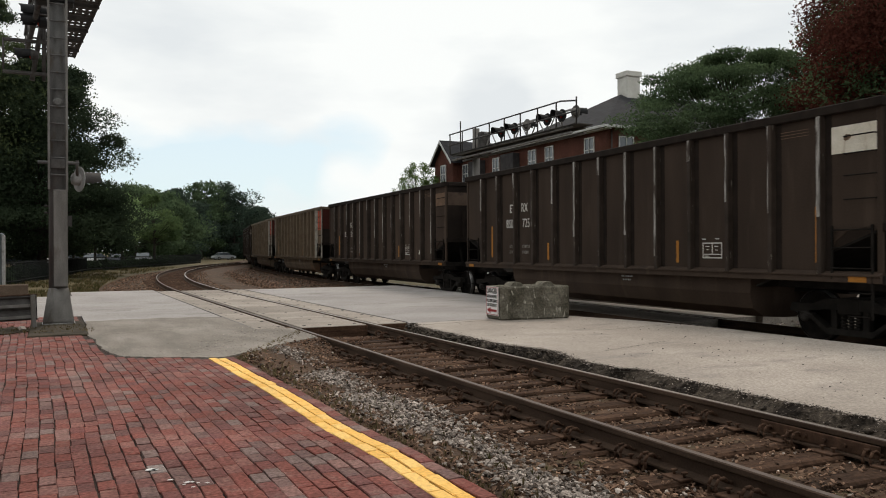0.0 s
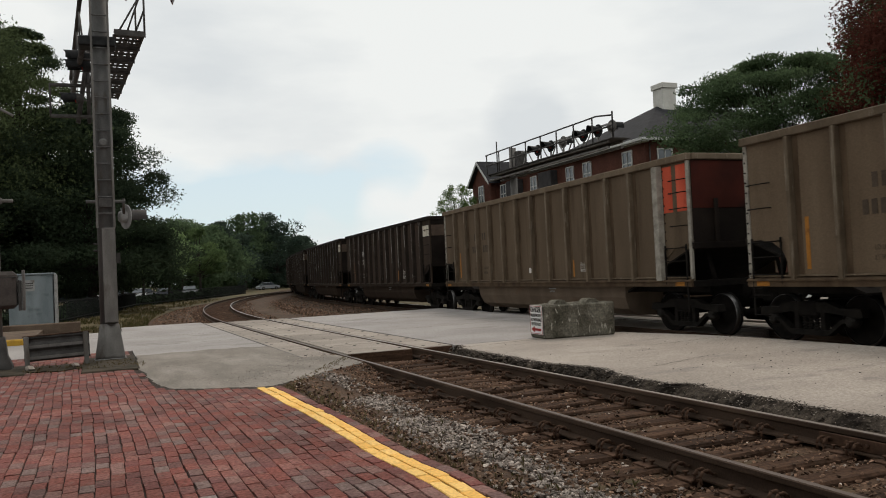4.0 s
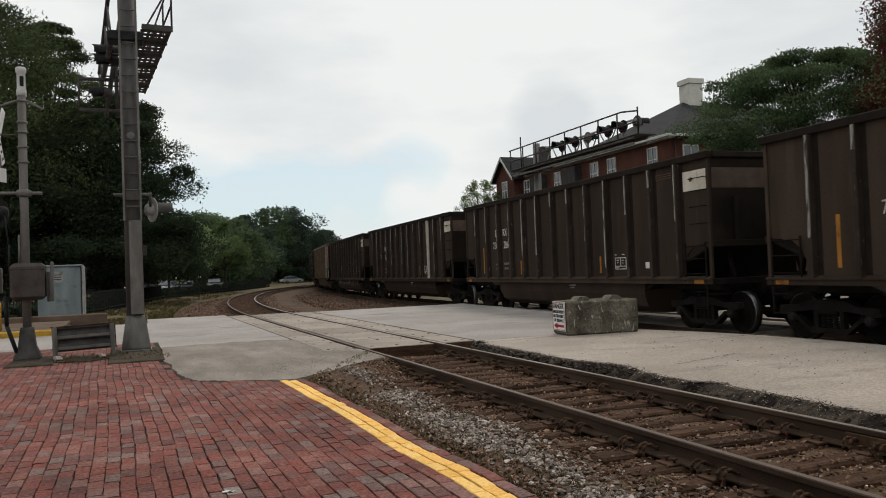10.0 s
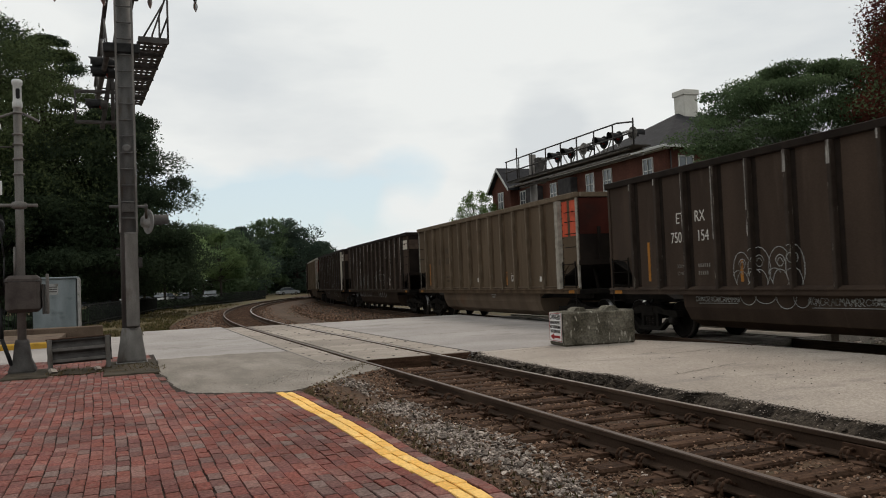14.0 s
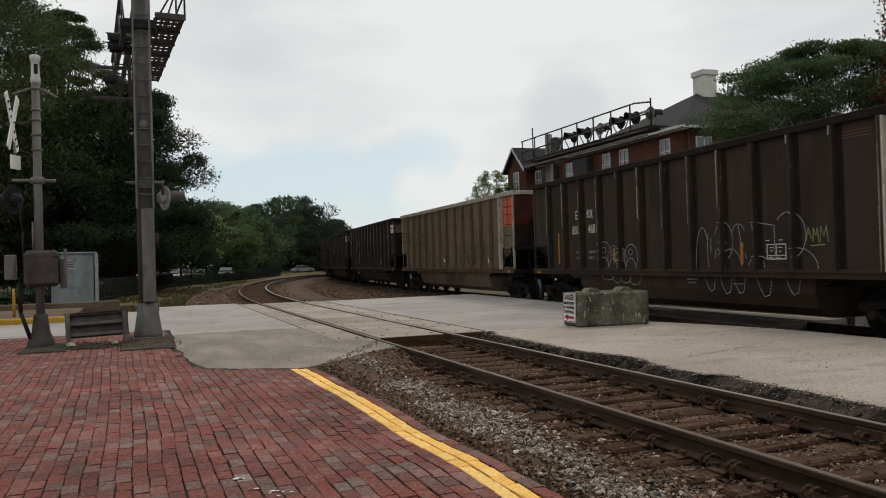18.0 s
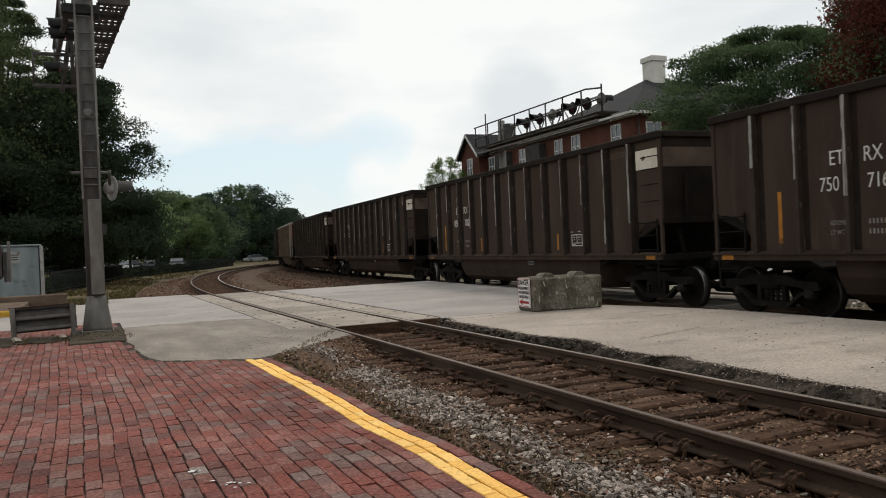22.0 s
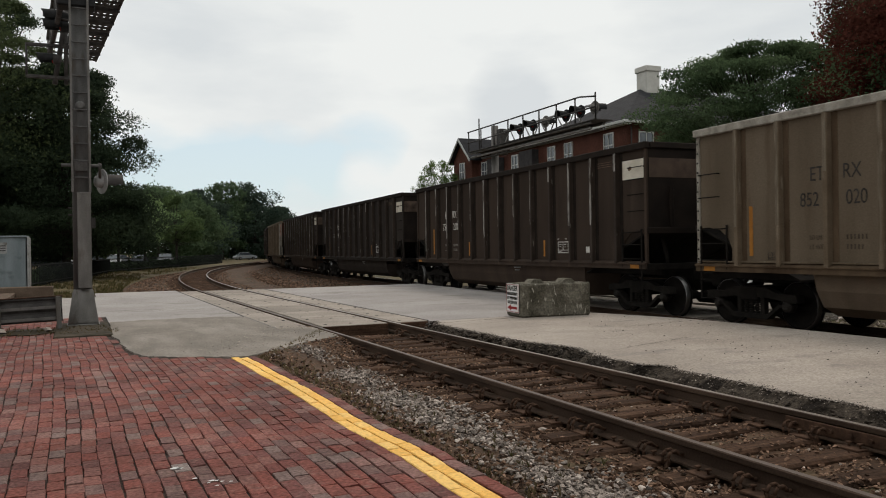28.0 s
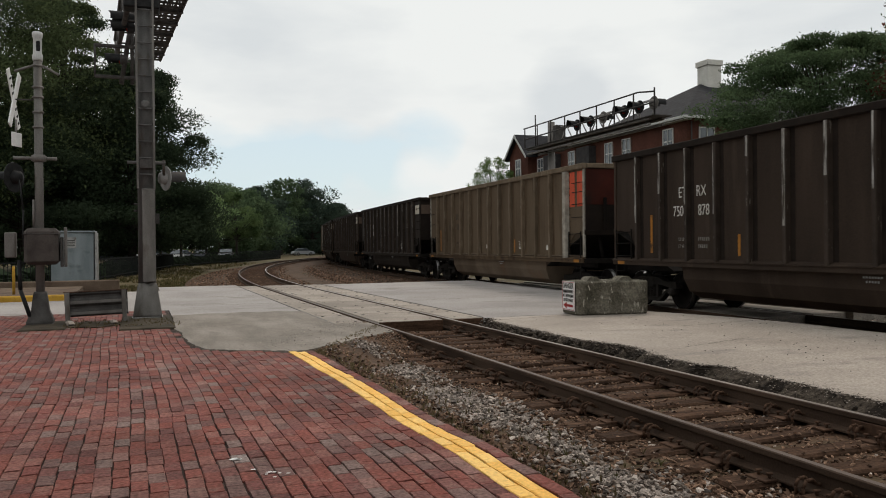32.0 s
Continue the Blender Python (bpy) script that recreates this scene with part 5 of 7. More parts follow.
part("wall", Geo().box(-9.2, -9.0, -8.2, 0.0, -3.3, 0.03), "facade", eave, "plain brick station wall")
bulb = Geo().lathe([(0.012, 0.0), (0.016, -0.02), (0.022, -0.045), (0.020, -0.065), (0.008, -0.095), (0.002, -0.105)], 10).mesh("bulb", M["bulb"])
sock = Geo().lathe([(0.010, 0.05), (0.016, 0.045), (0.016, 0.0), (0.012, -0.002)], 10).mesh("socket", M["black"])
for i in range(12):
    for x, y in ((-0.02 - 0.26 * i, 0.05), (0.06, -0.26 - 0.26 * i)):
        b = part("bulb", bulb, "bulb", eave, "clear pointed bulb on a black socket", pose(x, y, -0.018 + 0.012 * rnd.random(), rnd.uniform(-8, 8), rnd.uniform(-8, 8), 0) @ Matrix.Scale(0.65, 4))
        part("socket", sock, "black", b)
wire = Geo()
for i in range(12):
    wire.tube([(-0.02 - 0.26 * i, 0.05, 0.015), (-0.15 - 0.26 * i, 0.05, 0.0), (-0.28 - 0.26 * i, 0.05, 0.015)], 0.005, 5)
part("wire", wire, "black", eave)

# ---- far cantilever signal beyond the train ----
CX0 = 16.6
cant = thing("far_cantilever_signal", "grey cantilever walkway with crossing flashers beyond the train", "signal gantry", at=pose(0, 0, -0.34, 0, 0, -1) @ pose(CX0 + 0.1, -0.55, 0))
part("mast", Geo().cyl((0.3, 33.3, -0.4), (0.3, 33.3, 7.3), 0.19, 0.16, 16), "galv", cant)
part("mast_box", Geo().cbox(0.1, 0.5, 32.4, 32.75, 5.9, 7.05, 0.02), "galv_dark", cant)
for x in (-0.42, 0.14):
    for z in (5.92, 6.12):
        part("chord", Geo().cbox(x - 0.05, x + 0.05, 24.5, 34.3, z - 0.04, z + 0.04, 0.01), "galv", cant)
part("walkway", Geo().cbox(-0.55, 0.22, 24.1, 34.4, 6.16, 6.20, 0.005), "galv_dark", cant)
for i in range(9):
    yy = 24.1 + 10.3 * i / 8
    part("rail_post", Geo().cyl((-0.5, yy, 6.16), (-0.5, yy, 7.12), 0.03, n=8), "galv_dark", cant)
for z in (6.62, 7.12):
    part("handrail", Geo().cyl((-0.5, 24.1 if z < 7 else 25.1, z), (-0.5, 34.5, z), 0.03, n=8), "galv_dark", cant)
part("handrail", Geo().tube([(-0.5, 25.1, 7.12), (-0.5, 24.1, 6.98), (-0.5, 24.1, 6.2)], 0.03, 8), "galv_dark", cant)
for i in range(6):
    ya, yb = 26.0 + 1.3 * i, 26.65 + 1.3 * i
    part("truss_brace", Geo().tube([(0.3, ya, 6.15), (0.3, yb, 6.95), (0.3, ya + 1.3, 6.15)], 0.03, 6), "galv_pale", cant)
part("truss_top", Geo().cyl((0.3, 25.5, 6.95), (0.3, 33.3, 6.95), 0.045, n=8), "galv_pale", cant)
for yy, tn, pl in ((24.8, -84, "galv"), (25.7, 96, "black"), (26.7, 96, "black"), (28.2, -84, "galv"), (29.2, 96, "black"), (30.3, 96, "black")):
    hood_light(cant, -0.05, yy, 6.72, tn, plate=pl, size=0.24, reach=1.45)
    part("lamp_stem", Geo().cyl((-0.05, yy, 6.18), (-0.05, yy, 6.5), 0.04, n=8), "galv", cant)
part("stair_post", Geo().tube([(-0.2, 33.9, 6.2), (-0.2, 33.9, 7.7)], 0.03, 6), "galv_dark", cant)


# ---- brick building beyond the tracks ----
house = thing("brick_building", "three-storey red brick building with dark hipped roof and cream chimney", "building", kind="structure", at=pose(0, 0, -0.3, 0, 0, -1))
BX, BY0, BY1, BZ = 36.0, 48.4, 78.0, 10.75
part("wall", Geo().box(BX, BX + 0.4, BY0, BY1, -0.42, BZ), "facade", house, "red brick front")
part("wall", Geo().box(BX + 0.4, BX + 34, BY0, BY0 + 0.4, -0.42, BZ), "facade", house, "red brick side")
part("wall", Geo().box(BX + 0.4, BX + 34, BY1 - 0.4, BY1, -0.42, BZ), "facade", house)
part("wall", Geo().box(BX + 33.6, BX + 34, BY0 + 0.4, BY1 - 0.4, -0.42, BZ), "facade", house)
e = 0.6
MID = 65.0
ra, rb = (BX + 8.2, BY0 + 9.0, 15.35), (BX + 16, BY0 + 9.0, 15.35)
g = Geo().add([(BX - e, BY0 - e, BZ), (BX + 24, BY0 - e, BZ), (BX + 24, MID, BZ), (BX - e, MID, BZ), ra, rb], [(0, 4, 3), (0, 1, 5, 4), (1, 2, 5), (3, 4, 5, 2)])
roof = part("roof", g, "roof", house, "dark shingle hipped roof")
g = Geo().add([(BX - e, MID - 3, BZ), (BX - e, BY1 + e, BZ), (BX + 5, BY1 + e, 12.9), (BX + 5, MID - 3, 12.9), (BX + 11, MID - 3, BZ), (BX + 11, BY1 + e, BZ)], [(0, 1, 2, 3), (3, 2, 5, 4), (1, 5, 2), (0, 3, 4)])
part("wing_roof", g, "roof", house, "low dark shingle roof of the wing")
g = Geo()
g.cbox(BX - e - 0.1, BX - e + 0.05, BY0 - e, MID, BZ - 0.16, BZ + 0.04, 0.02)
g.cbox(BX - e + 0.05, BX + 24, BY0 - e - 0.1, BY0 - e + 0.05, BZ - 0.16, BZ + 0.04, 0.02)
g.box(BX - e + 0.05, BX, BY0 - e + 0.05, MID, BZ - 0.24, BZ - 0.18)
part("eaves_trim", g, "trim", house, "white eaves board")
ch = part("chimney", Geo().cbox(44.1, 45.5, 56.4, 57.8, 14.0, 17.1, 0.03), "chimney", roof, "tall cream chimney")
part("chimney_cap", Geo().cbox(43.98, 45.62, 56.28, 57.92, 16.75, 17.22, 0.04), "chimney", roof)
# gabled bays on the front
for yc, w, top in ((74.9, 4.3, 12.75),):
    gb = part("gable", Geo().prism([(yc - w / 2, -0.42), (yc - w / 2, BZ), (yc, top - 0.1), (yc + w / 2, BZ), (yc + w / 2, -0.42)], BX - 0.9, BX, "x"), "facade", house, "projecting brick gable")
    g = Geo()
    for sgn in (-1, 1):
        m0 = [(yc, top), (yc + sgn * (w / 2 + 0.5), BZ - 0.35), (yc + sgn * (w / 2 + 0.5), BZ - 0.15), (yc, top + 0.2)]
        g.prism(m0, BX - 1.35, BX + 6.0, "x")
    part("gable_roof", g, "roof", house, "dark gable roof")
    g = Geo()
    for sgn in (-1, 1):
        g.prism([(yc, top - 0.12), (yc + sgn * (w / 2 + 0.5), BZ - 0.48), (yc + sgn * (w / 2 + 0.5), BZ - 0.2), (yc, top + 0.16)], BX - 1.42, BX - 1.355, "x")
    part("barge_board", g, "trim", house, "white barge board")


def window(parent, y, z, x, w=1.1, h=1.7, turn=0):
    at = pose(x, y, z, 0, 0, turn)
    wf = Geo()
    for a, b, c, d in ((-w / 2 - 0.08, w / 2 + 0.08, h, h + 0.1), (-w / 2 - 0.08, w / 2 + 0.08, -0.1, 0), (-w / 2 - 0.08, -w / 2, 0, h), (w / 2, w / 2 + 0.08, 0, h),
                       (-w / 2, w / 2, h / 2 - 0.04, h / 2 + 0.04), (-0.025, 0.025, 0, h)):
        wf.box(-0.09, 0.02, a, b, c, d)
    wo = part("window", wf, "trim", parent, "white sash window", at)
    for k in (0, 1):
        part("pane", Geo().box(-0.035, -0.02, -w / 2, w / 2, k * h / 2 + (0.04 if k else 0), h / 2 * (k + 1) - (0 if k else 0.04)), "glass", wo)
    part("sill", Geo().cbox(-0.14, 0.0, -w / 2 - 0.15, w / 2 + 0.15, -0.18, -0.1, 0.01), "trim", wo)


for y in (50.6, 56.2, 58.9, 65.3, 71.6):
    for z in (8.4, 5.2, 2.0):
        window(house, y, z, BX)
for yc in (62.2, 68.6):
    part("bay", Geo().cbox(BX - 0.7, BX, yc - 1.15, yc + 1.15, -0.42, 10.2, 0.03), "slate", house, "dark slate-clad bay")
for yc in (74.9,):
    for z in (8.6, 5.2, 2.0):
        window(house, yc, z, BX - 0.9)
for x in (37.7, 43.0, 47.5, 52):
    for z in (8.4, 5.2, 2.0):
        window(house, BY0, z, x, 1.2, 1.6, 90)
dp = part("downpipe", Geo().cyl((BX + 0.35, BY0 - 0.08, -0.4), (BX + 0.35, BY0 - 0.08, BZ - 0.3), 0.05, n=8), "galv_dark", house)


# ---- trees ----
def tree(name, x, y, height, spread, low, leaves, leaf, size, seed, label, clumps=46, lean=0.0, flat=0.5, group="", shape=0.75, second=None, puff=1.0):
    """Trunk, limbs and a crown of leaf clumps with an uneven outline."""
    r = random.Random(seed)
    x, y, height = x + 0.0174 * y, y - 0.0174 * x, height - 0.0056 * math.hypot(x, y)
    base = -0.42
    ob = thing(name, label, "tree", group, at=pose(x, y, base))
    H = height - base
    wood = Geo()
    top = Vector((lean, 0, H * 0.62))
    pts = [Vector((0, 0, -0.2)), Vector((lean * 0.2, r.uniform(-.2, .2), H * 0.22)), Vector((lean * 0.6, r.uniform(-.3, .3), H * 0.42)), top]
    rad = [H * 0.022, H * 0.017, H * 0.012, H * 0.006]
    for i in range(3):
        wood.cyl(pts[i], pts[i + 1], rad[i], rad[i + 1], 9, False)
    centres = []
    for k in range(clumps):
        h = r.random()
        prof = math.sin(math.pi * (0.10 + 0.86 * h ** shape)) ** 0.6
        a, q = r.uniform(0, 6.283), math.sqrt(r.uniform(0.10, 1.0))
        c = Vector((math.cos(a) * spread * prof * q * r.uniform(0.8, 1.12) + lean * h, math.sin(a) * spread * prof * q, low + (H - low) * (0.04 + 0.93 * h)))
        centres.append((c, puff * r.uniform(0.16, 0.30) * spread * (0.7 + 0.5 * prof)))
    for c, q in centres:
        root = pts[1].lerp(pts[3], min(1, max(0, (c.z / H - 0.25) * 1.2)))
        mid = root.lerp(c, 0.5) + Vector((0, 0, -0.04 * (c - root).length))
        thin = min(1.0, 60 / clumps)
        wood.cyl(root, mid, H * 0.0055 * thin, H * 0.0035 * thin, 5, False)
        wood.cyl(mid, c, H * 0.0035 * thin, H * 0.001, 4, False)
    part("trunk", wood, "bark", ob)
    rg = np.random.RandomState(seed)

    def foliage(nm, mt, share, which):
        cs = [centres[i] for i in which]
        per = int(leaves * share / len(cs))
        allv = []
        for c, q in cs:
            d = rg.normal(size=(per, 3))
            d /= np.linalg.norm(d, axis=1)[:, None] + 1e-9
            rr = q * rg.uniform(0.25, 1.0, (per, 1)) ** 0.5 * (1 + 0.35 * rg.normal(size=(per, 1)) * 0.5)
            p = np.array(c) + d * rr * np.array([1.15, 1.15, flat])
            nrm = rg.normal(size=(per, 3)) + np.array([0, 0, 0.7])
            nrm /= np.linalg.norm(nrm, axis=1)[:, None]
            u = np.cross(nrm, rg.normal(size=(per, 3)))
            u /= np.linalg.norm(u, axis=1)[:, None] + 1e-9
            w = np.cross(nrm, u)
            s = size * rg.uniform(0.6, 1.35, (per, 1))
            allv.append(np.stack([p - u * s, p - w * s * 0.45 + nrm * s * 0.12, p + u * s, p + w * s * 0.45 + nrm * s * 0.12], 1))
        v = np.concatenate(allv).reshape(-1, 3).astype(np.float32)
        k = len(v) // 4
        me = bpy.data.meshes.new(nm)
        me.vertices.add(len(v))
        me.vertices.foreach_set("co", v.ravel())
        me.loops.add(4 * k)
        me.loops.foreach_set("vertex_index", np.arange(4 * k, dtype=np.int32))
        me.polygons.add(k)
        me.polygons.foreach_set("loop_start", np.arange(0, 4 * k, 4, dtype=np.int32))
        me.materials.append(M[mt])
        me.update(calc_edges=True)
        me.validate()
        part(nm, me, mt, ob)
    idx = list(range(clumps))
    if second:
        foliage("crown", leaf, 0.7, [i for i in idx if i % 3])
        foliage("crown_tint", second, 0.3, [i for i in idx if not i % 3])
    else:
        foliage("crown", leaf, 1.0, idx)
    return ob


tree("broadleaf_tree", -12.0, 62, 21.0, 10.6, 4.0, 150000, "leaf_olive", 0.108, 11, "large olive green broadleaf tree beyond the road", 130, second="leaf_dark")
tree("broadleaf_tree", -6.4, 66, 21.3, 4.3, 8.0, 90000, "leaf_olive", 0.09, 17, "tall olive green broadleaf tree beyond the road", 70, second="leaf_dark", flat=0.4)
# two low dark-leaved trees added for the shade beneath the tall crowns
tree("broadleaf_tree", -8.5, 60, 11.0, 6.0, 0.3, 80000, "leaf_dark", 0.105, 15, "low dark tree standing in for shade under the crowns", 70)
tree("broadleaf_tree", -18, 58, 10.0, 6.5, 0.3, 9000, "leaf_dark", 0.3, 16, "low dark tree standing in for shade under the crowns", 50)
tree("broadleaf_tree", -1.7, 64, 15.4, 6.2, 0.9, 150000, "leaf_dark", 0.108, 12, "dark green broadleaf tree beyond the road", 130, shape=0.5, puff=0.85, flat=0.6)
tree("broadleaf_tree", -22, 66, 20.0, 10.0, 1.0, 9000, "leaf_dark", 0.45, 13, "large dark green broadleaf tree beyond the road", 70)
tree("broadleaf_tree", -9, 82, 17.0, 9.0, 0.4, 18000, "leaf_dark", 0.34, 14, "large dark green broadleaf tree beyond the road", 60)
for i, (x, y, h, w, lf) in enumerate(((2.4, 86, 7.6, 3.2, "leaf_young"), (5.2, 92, 8.0, 3.4, "leaf_young"), (0.5, 96, 8.6, 3.6, "leaf_mid"), (9.2, 100, 8.6, 3.6, "leaf_mid"))):
    tree("young_tree", x, y, h, w, 2.9, 13000, lf, 0.115, 30 + i, "rounded mid-green young tree behind the fence", 40, group="young trees behind the fence", flat=0.6, puff=0.85)
for i, (x, y, h, w, lf) in enumerate(((9.5, 132, 12.2, 6.5, "leaf_far"), (14.5, 140, 11.4, 6.0, "leaf_far"), (25.0, 172, 16.7, 6.1, "leaf_far"), (32.5, 176, 16.9, 7.7, "leaf_slate"), (38.8, 182, 12.4, 4.8, "leaf_slate"), (3, 138, 12, 7, "leaf_mid"),
                                      (-6, 130, 13, 8, "leaf_dark"), (39, 190, 11.6, 5, "leaf_far"), (44, 200, 10.2, 6.5, "leaf_far"), (52, 205, 10.5, 7, "leaf_far"), (-16, 120, 14, 8, "leaf_dark"), (18.6, 152, 13.4, 5.6, "leaf_slate"), (28.8, 182, 14.0, 6.4, "leaf_slate"), (34.5, 188, 13.5, 5.5, "leaf_slate"))):
    tree("distant_tree", x, y, h, w, 0.2, 15000, lf, 0.26, 50 + i, "distant dark green tree along the line" if lf in ("leaf_dark", "leaf_slate") else "distant mid-green tree along the line", 60, group="distant trees", flat=0.75, puff=1.05)
tree("honey_locust_tree", 34.6, 33.8, 12.6, 6.9, 5.6, 125000, "leaf_locust", 0.08, 70, "feathery green tree in front of the brick building", 210, flat=0.34, shape=0.92, puff=0.58)
tree("red_leaf_tree", 36.6, 24.45, 17.0, 6.3, 5.2, 290000, "leaf_red", 0.088, 71, "tall dense tree with dark red and green leaves", 260, puff=0.72, flat=0.85, shape=0.68, second="leaf_locust")
tree("small_tree", 32.6, 75.5, 10.8, 2.8, 4.5, 14000, "leaf_light", 0.07, 72, "small light green tree by the building", 110, flat=1.1, puff=0.55)

# ---- dark fence and parked cars in the distance ----
fence = thing("iron_fence", "dark iron fence along the railway land", "fence", kind="structure")
LINE = [(-9.0, 33.5), (-4.6, 40.0), (-1.8, 48.7), (2.8, 77.0), (12.8, 102.0), (20.0, 123.0)]
bars, shrub = Geo(), Geo()
for (xa, ya), (xb, yb) in zip(LINE, LINE[1:]):
    n = int(math.hypot(xb - xa, yb - ya) / 0.22)
    for i in range(n):
        u = i / n
        x, y = xa + (xb - xa) * u, ya + (yb - ya) * u
        bars.box(x, x + 0.03, y, y + 0.03, -0.42, 0.88)
        for q in range(3):
            v, f = SHAPES[rnd.randrange(12)]
            sz = rnd.uniform(0.25, 0.6)
            shrub.add(v, f, False, Matrix.LocRotScale((x - rnd.uniform(0.5, 2.0), y + rnd.uniform(0, 1), rnd.uniform(-0.4, 0.3)), Euler((0, 0, rnd.uniform(0, 6))), (sz, sz, sz * 0.8)))
    for z in (0.78, -0.2):
        d = math.degrees(math.atan2(yb - ya, xb - xa))
        part("fence_rail", Geo().box(0, math.hypot(xb - xa, yb - ya), -0.02, 0.02, z, z + 0.06), "hedge", fence, at=pose(xa, ya, 0, 0, 0, d))
tagged(part("bars", bars, "hedge", fence), kind="stuff")
tagged(part("planting", shrub, "leaf_dark", fence, "dark low shrubs behind the bars"), kind="stuff")


def auto(x, y, turn, paint, label, big=1.0):
    ob = thing("parked_car", label, "car", "parked cars", at=pose(x, y, -0.42, 0, 0, turn) @ Matrix.Scale(big, 4))
    low = [(-2.15, 0.30), (-2.2, 0.62), (-2.05, 0.82), (-1.2, 0.92), (1.25, 0.95), (2.05, 0.80), (2.2, 0.55), (2.15, 0.30)]
    part("body", Geo().prism(low, -0.86, 0.86, "y"), paint, ob)
    part("cabin", Geo().prism([(-1.65, 0.9), (-1.0, 1.38), (0.5, 1.42), (1.3, 0.93)], -0.76, 0.76, "y"), "glass", ob)
    part("roof_panel", Geo().cbox(-0.95, 0.5, -0.7, 0.7, 1.39, 1.45, 0.02), paint, ob)
    for a in (-1.35, 1.35):
        for s in (-0.82, 0.82):
            w = part("wheel", Geo().lathe([(0.2, -0.1), (0.31, -0.1), (0.32, 0), (0.31, 0.1), (0.2, 0.1)], 14, pose(a, s, 0.32, 90, 0, 0)), "tyre", ob)
            part("rim", Geo().lathe([(0.19, -0.11), (0.19, 0.11)], 10, pose(a, s, 0.32, 90, 0, 0)), "galv", w)


for i, (x, y, tn, c) in enumerate(((30.2, 159, 15, "auto_silver"), (19.0, 152, 12, "auto_dark"), (14.6, 143, 5, "auto_white"), (10.2, 134, 8, "auto_dark"), (6.0, 126, 3, "auto_silver"), (-1.9, 120, 0, "auto_white"), (2.4, 122, 8, "auto_dark"), (34.6, 180, 12, "auto_dark"))):
    auto(x, y, tn, c, {"auto_silver": "silver parked car behind the fence", "auto_dark": "dark parked car behind the fence", "auto_white": "white parked car behind the fence"}[c])
for x, y, tn, c in ((-2.6, 112, 2, "auto_dark"), (0.9, 113, 80, "auto_silver"), (4.6, 114, 86, "auto_white"), (8.0, 116, 82, "auto_dark"), (11.6, 119, 80, "auto_silver")):
    auto(x, y, tn, c, {"auto_silver": "tall silver car parked behind the fence", "auto_dark": "tall dark car parked behind the fence", "auto_white": "tall white car parked behind the fence"}[c], 1.08)


# ---- the freight train ----
HALF, POSTS = 7.25, [-6.08 + 1.021 * i for i in range(13)]
LIGHT = ("tan", "cream")
PITCH, START, SPEED = 16.1324, 22.2641, 10.7231


def side_outline():
    half = [(HALF, 3.84), (HALF, 1.90), (6.95, 1.92), (6.62, 1.86), (6.40, 1.70), (6.30, 1.50), (6.30, 1.17)]
    return half + [(-x, z) for x, z in reversed(half)]


